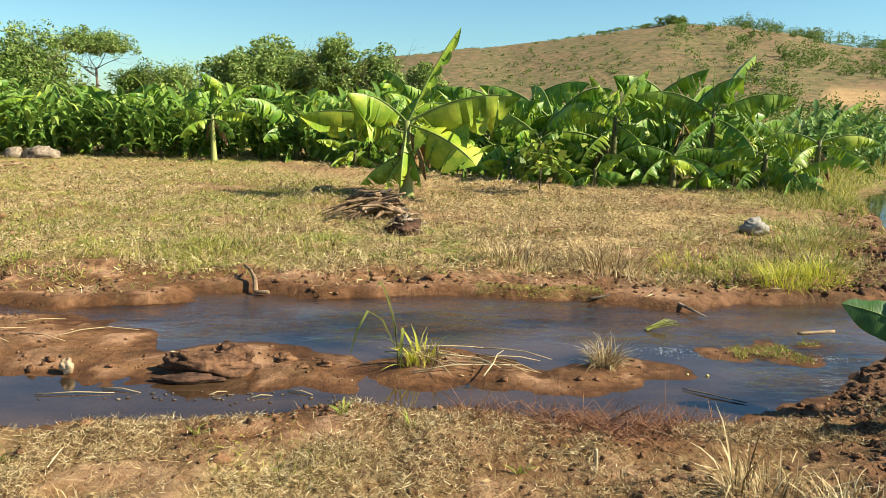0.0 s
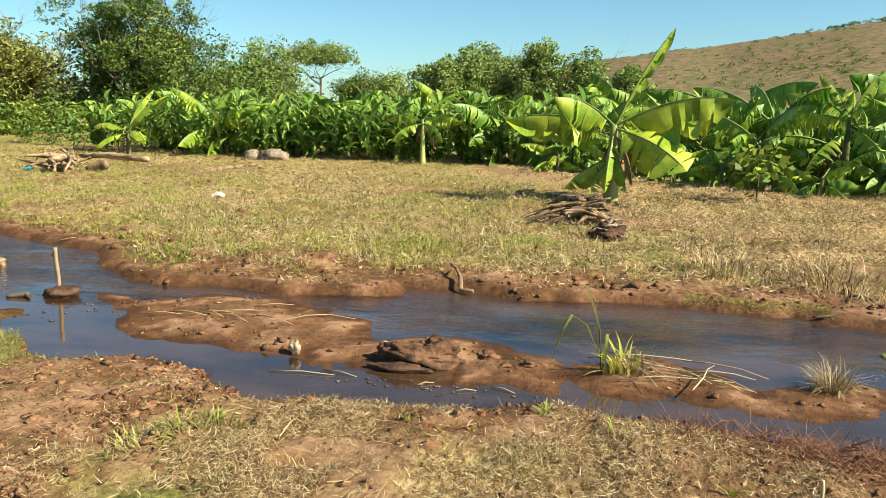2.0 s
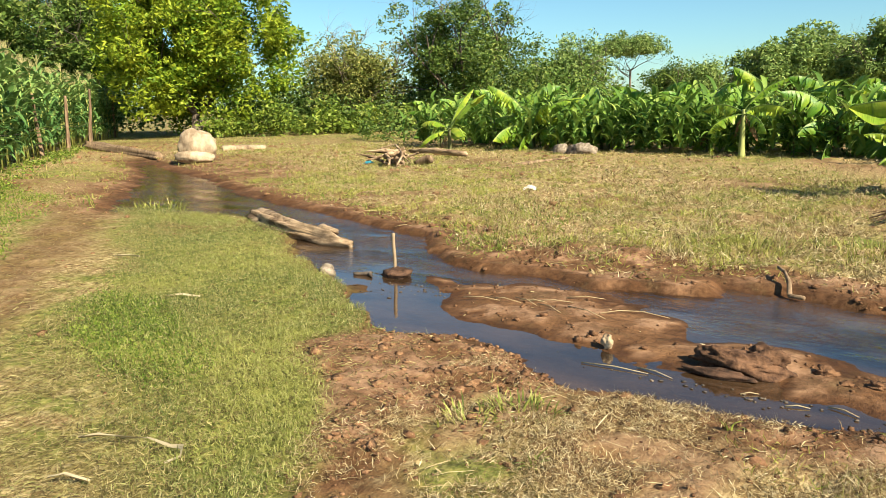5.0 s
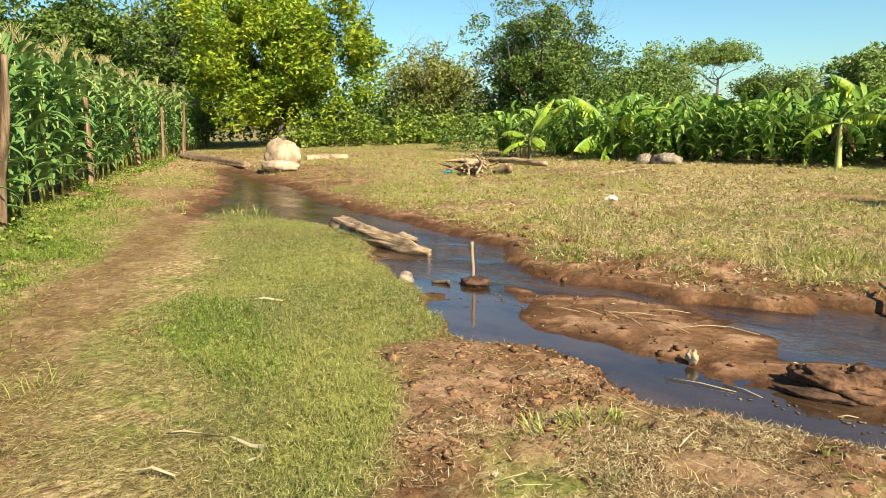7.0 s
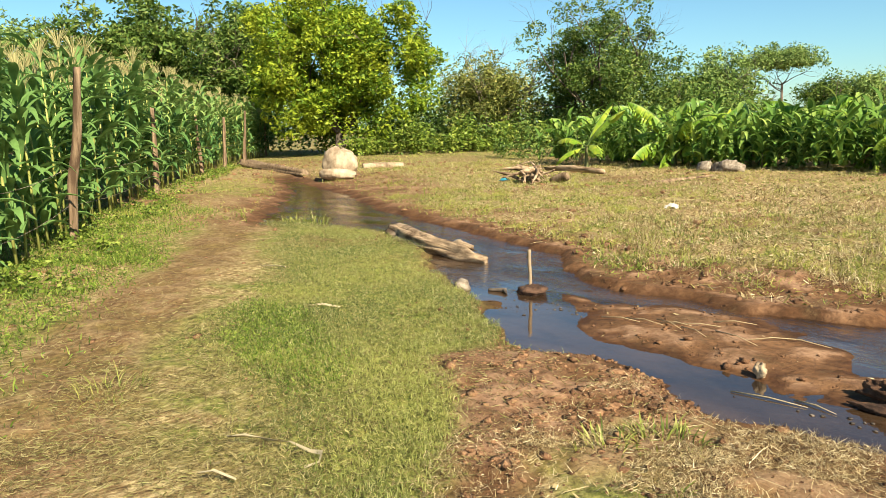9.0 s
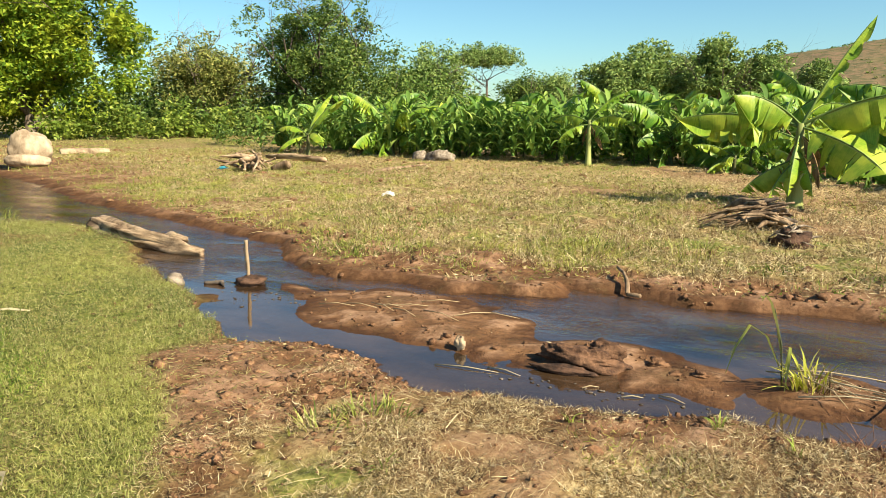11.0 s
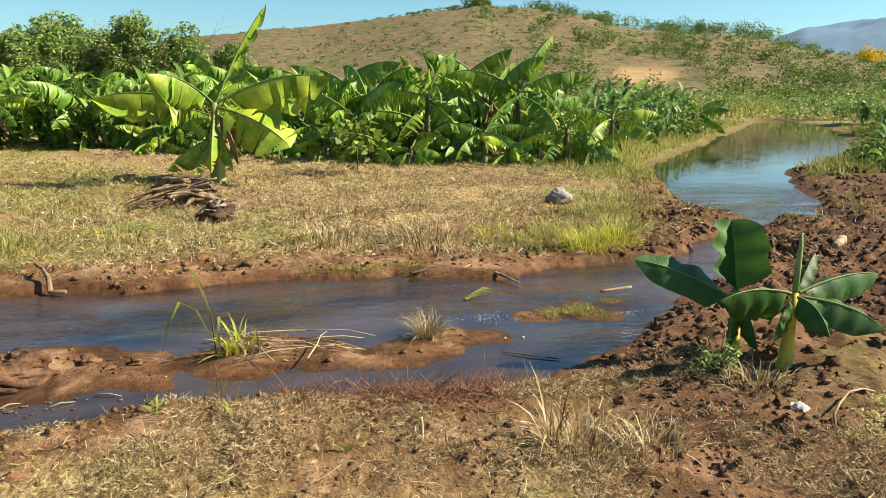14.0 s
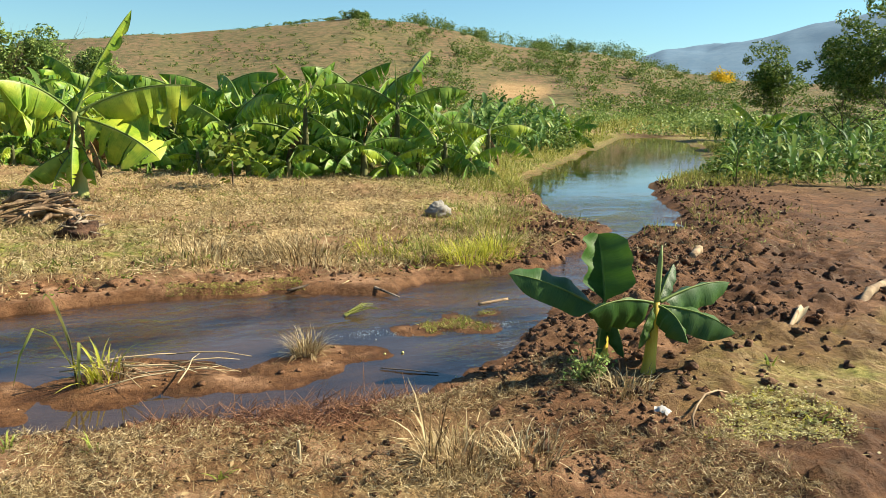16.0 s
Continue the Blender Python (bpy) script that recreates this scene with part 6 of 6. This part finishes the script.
blades("far_weeds", "low yellow-green weeds creeping over the far bank", x, y, 0.055, 0.010, 52, 26, M_clover, 98, 0.04, 45)
rs = np.random.default_rng(95)
cx_, cy_ = rs.uniform(-6, 5.5, 150), 6.4 + 6.5 * rs.uniform(0, 1, 150) ** 1.4
x, y = (np.repeat(cx_, 75) + rs.normal(0, 0.24, 150 * 75)), (np.repeat(cy_, 75) + rs.normal(0, 0.20, 150 * 75))
ok = (inside_by(x, y, STREAM) < -0.25) & (zones(x, y)[0] < 0.55)
blades("straw_mats", "loose mats of pale dry straw on the far bank", x[ok], y[ok], 0.13, 0.0045, 72, 18, M_straw, 96, 0.03, 60)
for name, label, mat, x0_, x1_, k_, n_, l_, w_, seed_ in (("weed_clumps", "clumps of yellow-green creeping weeds on the far bank", M_grass, -13, -1.5, 420, 55, 0.085, 0.0075, 161),
                                                   ("straw_clumps", "clumps of trampled pale straw on the far bank", M_straw, -7, 6, 330, 60, 0.10, 0.0050, 162)):
    cx_, cy_ = rs.uniform(x0_, x1_, k_), 6.2 + 8.0 * rs.uniform(0, 1, k_) ** 1.3
    x, y = np.repeat(cx_, n_) + rs.normal(0, 0.13, k_ * n_), np.repeat(cy_, n_) + rs.normal(0, 0.11, k_ * n_)
    ok = inside_by(x, y, STREAM) < -0.35
    blades(name, label, x[ok], y[ok], l_, w_, 52, 26, mat, seed_, 0.02, 60)
x, y = scatter(700, -8, 6, 5.8, 14, lambda x, y, soil, turf, s: far(x, y, s), 39)
blades("far_stalks", "fallen dry stalks on the far bank", x, y, 0.24, 0.008, 86, 5, M_straw, 40, 0.03, 14)
x, y = scatter(20000, 3.0, 9.5, 7, 20, lambda x, y, soil, turf, s: far(x, y, s) * (1 - 0.8 * soil) * smooth(0.0, 0.3, fbm(x * 0.7, y * 0.7, 93) + 0.3 * smooth(-2.5, -0.6, s)), 41)
blades("bank_grass", "fresh green grass on the pond's bank", x, y, 0.14, 0.010, 40, 22, M_grass, 42, 0.0, 40)
x, y = scatter(30000, 9, 26, 7, 24, lambda x, y, soil, turf, s: (s < -0.15) * (x > y * 0.8) * smooth(0.3, -0.2, soil - 0.5) * (0.4 + 0.6 * tuft(x, y, 0.5, 45)), 43)
blades("right_bank_grass", "green grass below the young maize", x, y, 0.20, 0.015, 48, 22, M_leaf_dark, 44, 0.0, 35)
x, y = scatter(60000, 6, 26, 11, 34, lambda x, y, soil, turf, s: smooth(-3.5, -0.8, s) * (s < -0.12), 49)
blades("pond_grass", "green grass along the pond's edge", x, y, 0.22, 0.014, 40, 22, M_grass, 50, 0.0, 35)
x, y = scatter(15000, 14, 90, 30, 110, lambda x, y, soil, turf, s: (s < -0.5) * (np.hypot(x, y) > 36), 47)
blades("valley_grass", "yellowing meadow grass in the valley", x, y, 0.7, 0.07, 40, 20, M_grass, 48, 0.0, 30)


M_moss_litter = blade_material("pale_moss_litter", [(0.0, (0.34, 0.29, 0.09)), (0.5, (0.58, 0.52, 0.22)), (1.0, (0.76, 0.70, 0.40))], 0.15, 0.75)
x, y = scatter(34000, 2.2, 3.6, 1.9, 2.9, lambda x, y, soil, turf, s: smooth(0.42, 0.12, np.hypot((x - 2.85) / 1.2, (y - 2.42) / 0.75) + 0.4 * fbm(x * 3, y * 3, 66)), 61)
blades("moss_litter", "yellow mossy litter on the mud", x, y, 0.016, 0.0045, 82, 14, M_moss_litter, 62, 0.012, 50)
x, y = x[::40] + 0.01, y[::40]
blades("moss", "yellow-green moss on the mud", x, y, 0.035, 0.006, 70, 20, M_lime, 65, 0.01, 50)
x, y = scatter(9000, 2.0, 9, 1.8, 6.5, lambda x, y, soil, turf, s: (s < -0.4) * smooth(0.1, 0.4, fbm(x * 0.8, y * 0.8, 67)) * 0.5, 63)
blades("mud_litter", "thin dry litter on the mud", x, y, 0.06, 0.004, 72, 18, M_straw, 64, 0.01, 50)


def litter(name, label, x, y, size, mat, seed):
    rs2 = np.random.default_rng(seed)
    z = ground_z(x, y)
    ok = z > 0.004
    p = np.stack([x[ok], y[ok], z[ok] + 0.008], 1)
    n = len(p)
    a = rs2.uniform(0, 6.283, n)
    d = np.stack([np.cos(a), np.sin(a), rs2.normal(0, 0.25, n)], 1)
    sd = np.stack([-np.sin(a), np.cos(a), rs2.normal(0, 0.35, n)], 1)
    ln, wd = (size * rs2.uniform(0.5, 1.4, n))[:, None], (size * rs2.uniform(0.2, 0.5, n))[:, None]
    up = np.array([0, 0, 0.2])
    V = np.stack([p - d * ln / 2, p + sd * wd / 2 + up * wd, p + d * ln / 2 + up * wd, p - sd * wd / 2], 1).reshape(-1, 3)
    return tagged(part(name, mesh_of(name, V, np.arange(4 * n).reshape(n, 4)), mat), label, "leaf litter", "", "stuff")


x, y = scatter(2600, -5, 4.5, 1.8, 6.6, lambda x, y, soil, turf, s: (1 - turf) * (1 - 0.75 * soil) * 0.6, 71)
litter("leaf_litter", "scraps of dry leaf on soil and bars", x, y, 0.035, M_straw, 72)
x, y = scatter(1500, -9, 7, 5.8, 13, lambda x, y, soil, turf, s: far(x, y, s) * 0.7, 73)
litter("far_litter", "scraps of dry leaf on the far bank", x, y, 0.08, M_straw, 74)
x, y = scatter(5000, 0.35, 1.45, 5.9, 6.45, lambda x, y, soil, turf, s: (s > -0.2) * smooth(0.4, 0.1, np.abs(s)), 75)
blades("algae", "bright green weed at the water's edge", x, y, 0.014, 0.005, 70, 20, M_grass, 76, 0.004, 40)
x, y = scatter(2500, 2.0, 2.8, 4.55, 5.1, lambda x, y, soil, turf, s: tuft(x, y, 4, 77), 77)
blades("bar_moss", "green weed on the moss bar", x, y, 0.035, 0.005, 60, 25, M_grass, 78, 0.0, 40)


# ---- single tufts ----
def tuft_thing(label, x, y, count, length, width, mat, seed, radius=0.08, lean=28, z=None, category="grass tuft", name="grass_tuft"):
    rs2 = np.random.default_rng(seed)
    z = height(x, y) if z is None else z
    ob = thing(name, label, category, pose(x, y, z))
    g = Geo()
    for _ in range(count):
        a, r = rs2.uniform(0, 6.283), radius * math.sqrt(rs2.uniform())
        le, ln = radians(abs(rs2.normal(0, lean))), length * rs2.uniform(0.5, 1.15)
        b = Vector((math.cos(a) * r, math.sin(a) * r, -0.01))
        a2 = a + rs2.normal() * 0.6
        out, side = Vector((math.cos(a2), math.sin(a2), 0)), Vector((-math.sin(a2), math.cos(a2), 0))
        rows_, p, e = [], b, math.pi / 2 - le
        for i in range(5):
            w = width * (1, 1, 0.85, 0.55, 0.08)[i] * 0.5
            rows_.append([p - side * w, p + side * w])
            p = p + (out * math.cos(e) + Vector((0, 0, math.sin(e)))) * (ln / 4)
            e -= radians(rs2.uniform(6, 30))
        g.rows(rows_)
    part("foliage", g, mat, ob)
    return ob


tuft_thing("bright green grass tuft on the muddy islet", -0.10, 4.42, 40, 0.27, 0.012, M_lime, 1, 0.10, 26)
tuft_thing("dry grass tuft on the muddy islet", -0.02, 4.40, 50, 0.18, 0.006, M_straw, 91, 0.10, 30)
tuft_thing("dry straw tuft in the shallow stream", 1.10, 4.50, 420, 0.20, 0.0038, M_straw, 2, 0.09, 46)
for k, (x, y, n_, l_, r_) in enumerate([(3.15, 6.45, 260, 0.28, 0.26), (3.5, 6.6, 220, 0.27, 0.24), (3.8, 6.95, 170, 0.24, 0.25), (2.8, 6.75, 240, 0.20, 0.34), (2.5, 7.1, 200, 0.17, 0.36), (3.2, 7.2, 220, 0.18, 0.36),
                                         (4.0, 8.0, 260, 0.22, 0.40), (4.5, 8.4, 260, 0.22, 0.42), (4.9, 9.0, 200, 0.20, 0.45), (3.0, 8.3, 160, 0.13, 0.45), (4.4, 9.6, 180, 0.2, 0.5)]):
    tuft_thing("yellow-green grass clump on the far shore", x, y, n_, l_, 0.0075, M_lime if k in (0, 1, 4) else M_grass, 130 + k, r_, 40)
tuft_thing("dry grass clump on the near bank", 1.32, 2.60, 260, 0.17, 0.0045, M_straw, 6, 0.2, 30)
tuft_thing("pale dry grass stalks on the near bank", 1.22, 2.72, 16, 0.34, 0.008, M_straw, 7, 0.05, 18)
tuft_thing("dry grass clump on the near bank", 1.58, 2.5, 160, 0.18, 0.005, M_straw, 8, 0.16, 28)
tuft_thing("green grass patch on the far bank", -1.23, 7.8, 190, 0.16, 0.008, M_grass, 9, 0.4, 36)
tuft_thing("green grass patch on the far bank", -2.15, 7.4, 120, 0.20, 0.009, M_grass, 10, 0.35, 30)
tuft_thing("pale dry grass clump on the far bank", 0.75, 7.2, 190, 0.26, 0.008, M_straw, 11, 0.35, 26)
tuft_thing("pale dry grass clump on the far bank", 1.7, 7.0, 200, 0.28, 0.009, M_straw, 12, 0.45, 26)
tuft_thing("green weed clump on broken soil", -1.96, 2.77, 130, 0.10, 0.008, M_grass, 13, 0.2, 44)
tuft_thing("green weed clump on broken soil", -2.1, 2.55, 60, 0.11, 0.009, M_grass, 14, 0.18, 40)
tuft_thing("yellow grass tuft on the path", -4.5, 1.15, 110, 0.16, 0.0045, M_grass, 15, 0.2, 60)
tuft_thing("low green weed on the turf's edge", -11.2, 6.3, 160, 0.26, 0.014, M_grass, 16, 0.55, 40)
tuft_thing("dry yellow grass clump by the mud", 2.42, 2.95, 160, 0.15, 0.005, M_straw, 17, 0.16, 30)
for k, (x, y) in enumerate([(3.5, 3.01), (-0.45, 3.46), (0.37, 2.88), (-0.1, 3.30), (3.05, 2.3), (-1.1, 3.2), (-1.6, 2.3)]):
    tuft_thing("tiny green seedling with a few blades", x, y, 9, 0.10, 0.012, M_leaf_bright, 60 + k, 0.025, 22, None, "seedling", "seedling")

# tall reed leaning from the islet, and cut stalks washed against it
reed = thing("reed", "tall leaning reed with long leaves on the islet", "reed", pose(-0.22, 4.38, height(-0.22, 4.38)))
part("reed_stalk", Geo().tube([(0, 0, 0), (-0.02, 0.02, 0.25), (-0.07, 0.03, 0.46)], [0.006, 0.005, 0.003], 5), M_stem, reed)
g = Geo()
for (x0, z0_, pts) in [(0, 0.1, [(-0.02, 0, 0.12), (-0.10, 0.0, 0.30), (-0.19, -0.02, 0.36), (-0.26, -0.04, 0.22), (-0.30, -0.06, 0.06)]),
                       (0, 0.2, [(-0.02, 0.02, 0.2), (-0.05, 0.02, 0.36), (-0.09, 0.0, 0.50), (-0.12, 0.0, 0.54), (-0.14, 0.0, 0.5)]),
                       (0, 0.0, [(0.0, -0.02, 0.05), (0.02, -0.04, 0.2), (0.03, -0.1, 0.28), (0.03, -0.17, 0.2), (0.02, -0.2, 0.05)])]:
    g.rows([[Vector(p) + Vector((-w, w * 0.6, 0)), Vector(p) + Vector((w, -w * 0.6, 0))] for p, w in zip(pts, (0.003, 0.007, 0.008, 0.006, 0.001))])
part("reed_leaf", g, M_grass, reed, "long arching green leaf")
rs = np.random.default_rng(88)
for k in range(16):
    x, y, a = rs.uniform(-0.2, 0.55), rs.uniform(4.28, 4.55), rs.normal(-12, 30)
    l = rs.uniform(0.25, 0.7)
    z = height(x, y) + rs.uniform(0.02, 0.07)
    simple("cut_stalk", "dry pale stalk washed against the islet", "stalk", Geo().tube([(-l / 2, 0, 0), (-l / 6, rs.normal(0, 0.02), 0.02), (l / 6, rs.normal(0, 0.02), 0.015), (l / 2, 0, -0.01)], [0.005, 0.0045, 0.0035, 0.002], 5), M_stalk if k % 3 else M_husk, x, y, z, a, 0, rs.uniform(-4, 4), "stalks on the islet")
for k in range(10):
    x, y, a = rs.uniform(-3.7, -2.0), rs.uniform(4.6, 5.1), rs.normal(5, 20)
    l = rs.uniform(0.2, 0.5)
    simple("cut_stalk", "dry pale stalk lying on the sand bar", "stalk", Geo().tube([(-l / 2, 0, 0), (0, 0.01, 0.015), (l / 2, 0, 0)], [0.004, 0.004, 0.002], 5), M_stalk, x, y, height(x, y) + 0.012, a, 0, 0, "stalks on the bar")
cut_reed = thing("cut_reed", "green cut reed lying flat in the shallows", "reed", pose(1.62, 5.25, 0.012))
for k in range(11):
    a, l = radians(rs.normal(28, 22)), rs.uniform(0.12, 0.3)
    part("reed_leaf", Geo().tube([(-0.05, rs.normal(0, 0.02), 0.0), (math.cos(a) * l * 0.5, math.sin(a) * l * 0.5, 0.03 + rs.uniform(0, 0.03)), (math.cos(a) * l, math.sin(a) * l, rs.uniform(0.0, 0.05))], [0.004, 0.0035, 0.001], 4, False), M_grass, cut_reed)
for k, (x, y, a, l) in enumerate([(-1.98, 3.86, 6, 0.42), (-1.75, 3.92, -14, 0.25), (-0.95, 3.86, 20, 0.12), (-0.75, 3.93, -20, 0.16), (-1.2, 3.9, 35, 0.1)]):
    simple("cut_stalk", "thin dry stalk floating in the calm pool", "stalk", Geo().tube([(-l / 2, 0, 0), (0, 0.012, 0.006), (l / 2, 0, 0)], [0.004, 0.004, 0.002], 5), M_stalk, x, y, 0.006, a, 0, 0, "stalks in the pool")



# red-brown brushwood by the near shore
def brush(label, x, y, count, size, seed):
    rs2 = np.random.default_rng(seed)
    ob = thing("brushwood", label, "brushwood", pose(x, y, height(x, y)))
    g = Geo()
    for _ in range(count):
        a, r = rs2.uniform(0, 6.283), size * math.sqrt(rs2.uniform())
        p = Vector((math.cos(a) * r * 1.15, math.sin(a) * r * 0.45, 0))
        a2, e = rs2.uniform(0, 6.283), rs2.uniform(0.05, 0.85)
        l = rs2.uniform(0.05, 0.16)
        d = Vector((math.cos(a2) * math.cos(e), math.sin(a2) * math.cos(e), math.sin(e)))
        q = p + d * l * 0.5 + Vector(rs2.normal(size=3)) * 0.015
        g.tube([p, q, q + (d + Vector(rs2.normal(size=3)) * 0.35) * l * 0.5], [0.0026, 0.002, 0.001], 3, False)
    part("tangle", g, M_twig, ob)
    return ob


brush("tangle of dry red-brown twigs by the water", 0.92, 3.44, 520, 0.42, 5)
brush("tangle of dry red-brown twigs by the water", 1.10, 3.34, 420, 0.40, 6)
brush("thin dry red-brown twigs by the water", 0.45, 3.46, 260, 0.32, 7)

# leafy weed below the young banana plants
rs = np.random.default_rng(66)
wd = thing("weed_plant", "low leafy green weed at the young plants' foot", "weed", pose(2.36, 3.2, height(2.36, 3.2)))
g = Geo()
cs_ = []
for k in range(26):
    a, e, l = rs.uniform(0, 6.283), rs.uniform(0.2, 1.2), rs.uniform(0.1, 0.24)
    d = Vector((math.cos(a) * math.cos(e), math.sin(a) * math.cos(e), math.sin(e)))
    g.tube([(0, 0, 0), d * l * 0.6, d * l], [0.004, 0.003, 0.002], 4, False)
    for f in np.linspace(0.3, 1.0, 9):
        cs_.append(np.array(d * l * f) + rs.normal(size=3) * 0.014)
part("stem", g, M_stem, wd)
V, F = leaf_cards(np.array(cs_), 0.042, 0.015, rs, 0.8, 0.0)
part("foliage", mesh_of("foliage", V, F), M_leaf_grey, wd)


# ---- clods, pebbles and foam ----
def lumps_mesh(name, label, x, y, r, mat, seed, category, sink=0.25, squash=0.7):
    rs2 = np.random.default_rng(seed)
    n = len(x)
    z = ground_z(x, y)
    nu, nv = 5, 4
    th = np.linspace(0, np.pi, nv)
    ph = np.arange(nu) * 2 * np.pi / nu
    T, P = np.meshgrid(th, ph, indexing="ij")
    unit = np.stack([np.sin(T) * np.cos(P), np.sin(T) * np.sin(P), np.cos(T)], -1).reshape(-1, 3)
    rr = r[:, None] * (1 + 0.34 * rs2.normal(size=(n, nu * nv)).clip(-1.6, 1.6))
    ax = np.stack([rs2.uniform(0.8, 1.4, n), rs2.uniform(0.8, 1.3, n), np.full(n, squash)], 1)
    V = unit[None] * rr[:, :, None] * ax[:, None, :]
    ang = rs2.uniform(0, 6.28, n)
    c, s = np.cos(ang)[:, None], np.sin(ang)[:, None]
    V = np.stack([V[:, :, 0] * c - V[:, :, 1] * s, V[:, :, 0] * s + V[:, :, 1] * c, V[:, :, 2]], -1)
    V += np.stack([x, y, z + r * sink], 1)[:, None, :]
    q = np.array([[i * nu + k, i * nu + (k + 1) % nu, (i + 1) * nu + (k + 1) % nu, (i + 1) * nu + k] for i in range(nv - 1) for k in range(nu)])
    F = (np.arange(n)[:, None, None] * nu * nv + q[None]).reshape(-1, 4)
    return tagged(part(name, mesh_of(name, V.reshape(-1, 3), F, None, True), mat), label, category, "", "stuff")


M_clod_dry = stone_material("dry_clod", (0.13, 0.062, 0.030), (0.40, 0.225, 0.115), 22.0)
rs = np.random.default_rng(5)
x, y = scatter(3400, -4.0, -2.0, 1.3, 3.9, lambda x, y, soil, turf, s: soil * (s < 0.0) * (0.3 + 0.7 * tuft(x, y, 2.5, 51)), 51)
lumps_mesh("dry_clods", "broken crumbs of reddish-brown soil", x, y, np.exp(rs.normal(-4.7, 0.6, len(x))).clip(0.003, 0.045), M_clod_dry, 52, "clods", 0.05, 0.5)
x, y = scatter(75000, 1.3, 14, 1.6, 13, lambda x, y, soil, turf, s: soil * (s < -0.02) * (x > y * 0.55) * (0.02 + 0.98 * np.maximum(smooth(-2.1, -0.6, s) * (0.3 + 0.7 * tuft(x, y, 1.7, 52)), 0.16 * tuft(x, y, 1.2, 53))) * (0.4 + 0.6 * near_w(x, y, 5, 11)), 53)
lumps_mesh("ploughed_clods", "dark clods of turned muddy soil", x, y, (np.exp(rs.normal(-4.75, 0.6, len(x))) * (0.7 + 0.09 * np.hypot(x, y))).clip(0.005, 0.05), M_clod_mud, 54, "clods", -0.1, 0.8)
x, y = scatter(1500, 1.7, 6.5, 2.5, 6.5, lambda x, y, soil, turf, s: soil * (s < -0.06) * (x > y * 0.5) * (0.1 + 0.9 * tuft(x, y, 1.5, 156)), 155)
lumps_mesh("mud_lumps", "dark lumps of wet ploughed mud", x, y, np.exp(rs.normal(-3.7, 0.45, len(x))).clip(0.012, 0.065), M_clod_mud, 156, "clods", 0.0, 0.75)
x, y = scatter(9000, -2.7, 2.4, 1.5, 3.8, lambda x, y, soil, turf, s: (1 - turf) * (s < 0.0) * (0.15 + 0.85 * tuft(x, y, 2.2, 152)), 151)
lumps_mesh("bank_crumbs", "dark crumbs and clods of soil on the near bank", x, y, np.exp(rs.normal(-5.0, 0.6, len(x))).clip(0.003, 0.035), M_clod, 152, "clods", 0.1, 0.65)
x, y = scatter(9000, -9, 6.5, 5.6, 9.5, lambda x, y, soil, turf, s: far(x, y, s) * (0.12 + 0.88 * smooth(-1.0, -0.15, s)) * (0.2 + 0.8 * tuft(x, y, 1.6, 154)), 153)
lumps_mesh("far_shore_clods", "brown clods along the far shore", x, y, np.exp(rs.normal(-4.4, 0.6, len(x))).clip(0.005, 0.06), M_clod, 154, "clods", 0.1, 0.7)
x, y = lane_spots
lumps_mesh("lane_crumbs", "crumbs and clods of brown soil on the lane", x, y, (np.exp(rs.normal(-4.6, 0.6, len(x))) * (0.6 + 0.1 * np.hypot(x, y))).clip(0.004, 0.09), M_clod_dry, 88, "clods", 0.1, 0.55)
x, y = scatter(3000, -5, 3, 3.4, 6.6, lambda x, y, soil, turf, s: 0.5 * (ground_z(x, y) > 0.012), 55)
lumps_mesh("shore_crumbs", "crumbs of damp soil along the shores", x, y, np.exp(rs.normal(-4.7, 0.5, len(x))).clip(0.003, 0.03), M_clod, 56, "clods")
x, y = scatter(1300, -11, 4, 1.2, 9, lambda x, y, soil, turf, s: 0.25 * (s < -0.05), 57)
lumps_mesh("pebbles", "scattered small pebbles and dry crumbs", x, y, np.exp(rs.normal(-4.9, 0.4, len(x))).clip(0.004, 0.014), M_clod_dry, 58, "pebbles")
n = 90
x, y = np.concatenate([rs.normal(-4.35, 0.28, n // 2), rs.normal(-1.2, 0.5, n - n // 2)]), np.concatenate([rs.normal(4.62, 0.16, n // 2), rs.normal(3.84, 0.06, n - n // 2)])
r_ = rs.uniform(0.004, 0.016, n)
ob = lumps_mesh("pool_debris", "dark bits of bark and leaf floating in the pool", x, y, r_, M_bark, 158, "debris", 0, 0.3)
co = np.empty(len(ob.data.vertices) * 3, np.float32)
ob.data.vertices.foreach_get("co", co)
co = co.reshape(-1, 3)
co[:, 2] += np.repeat(0.003 - ground_z(x, y), 20)
ob.data.vertices.foreach_set("co", co.ravel())
n = 520
t = rs.uniform(0, 1, n)
fx_ = np.where(t < 0.3, rs.normal(1.60, 0.07, n), np.where(t < 0.75, rs.normal(1.93, 0.10, n), rs.normal(2.62, 0.07, n)))
fy_ = np.where(t < 0.3, rs.normal(4.78, 0.05, n), np.where(t < 0.75, rs.normal(4.72, 0.035, n), rs.normal(4.66, 0.04, n)))
r_ = rs.uniform(0.001, 0.0032, n)
ob = lumps_mesh("foam", "white foam where the stream breaks over stones", fx_, fy_, r_, M_foam, 59, "foam")
co = np.empty(len(ob.data.vertices) * 3, np.float32)
ob.data.vertices.foreach_get("co", co)
co = co.reshape(-1, 3)
co[:, 2] += np.repeat(0.004 - ground_z(fx_, fy_) - r_ * 0.25, 20)
ob.data.vertices.foreach_set("co", co.ravel())
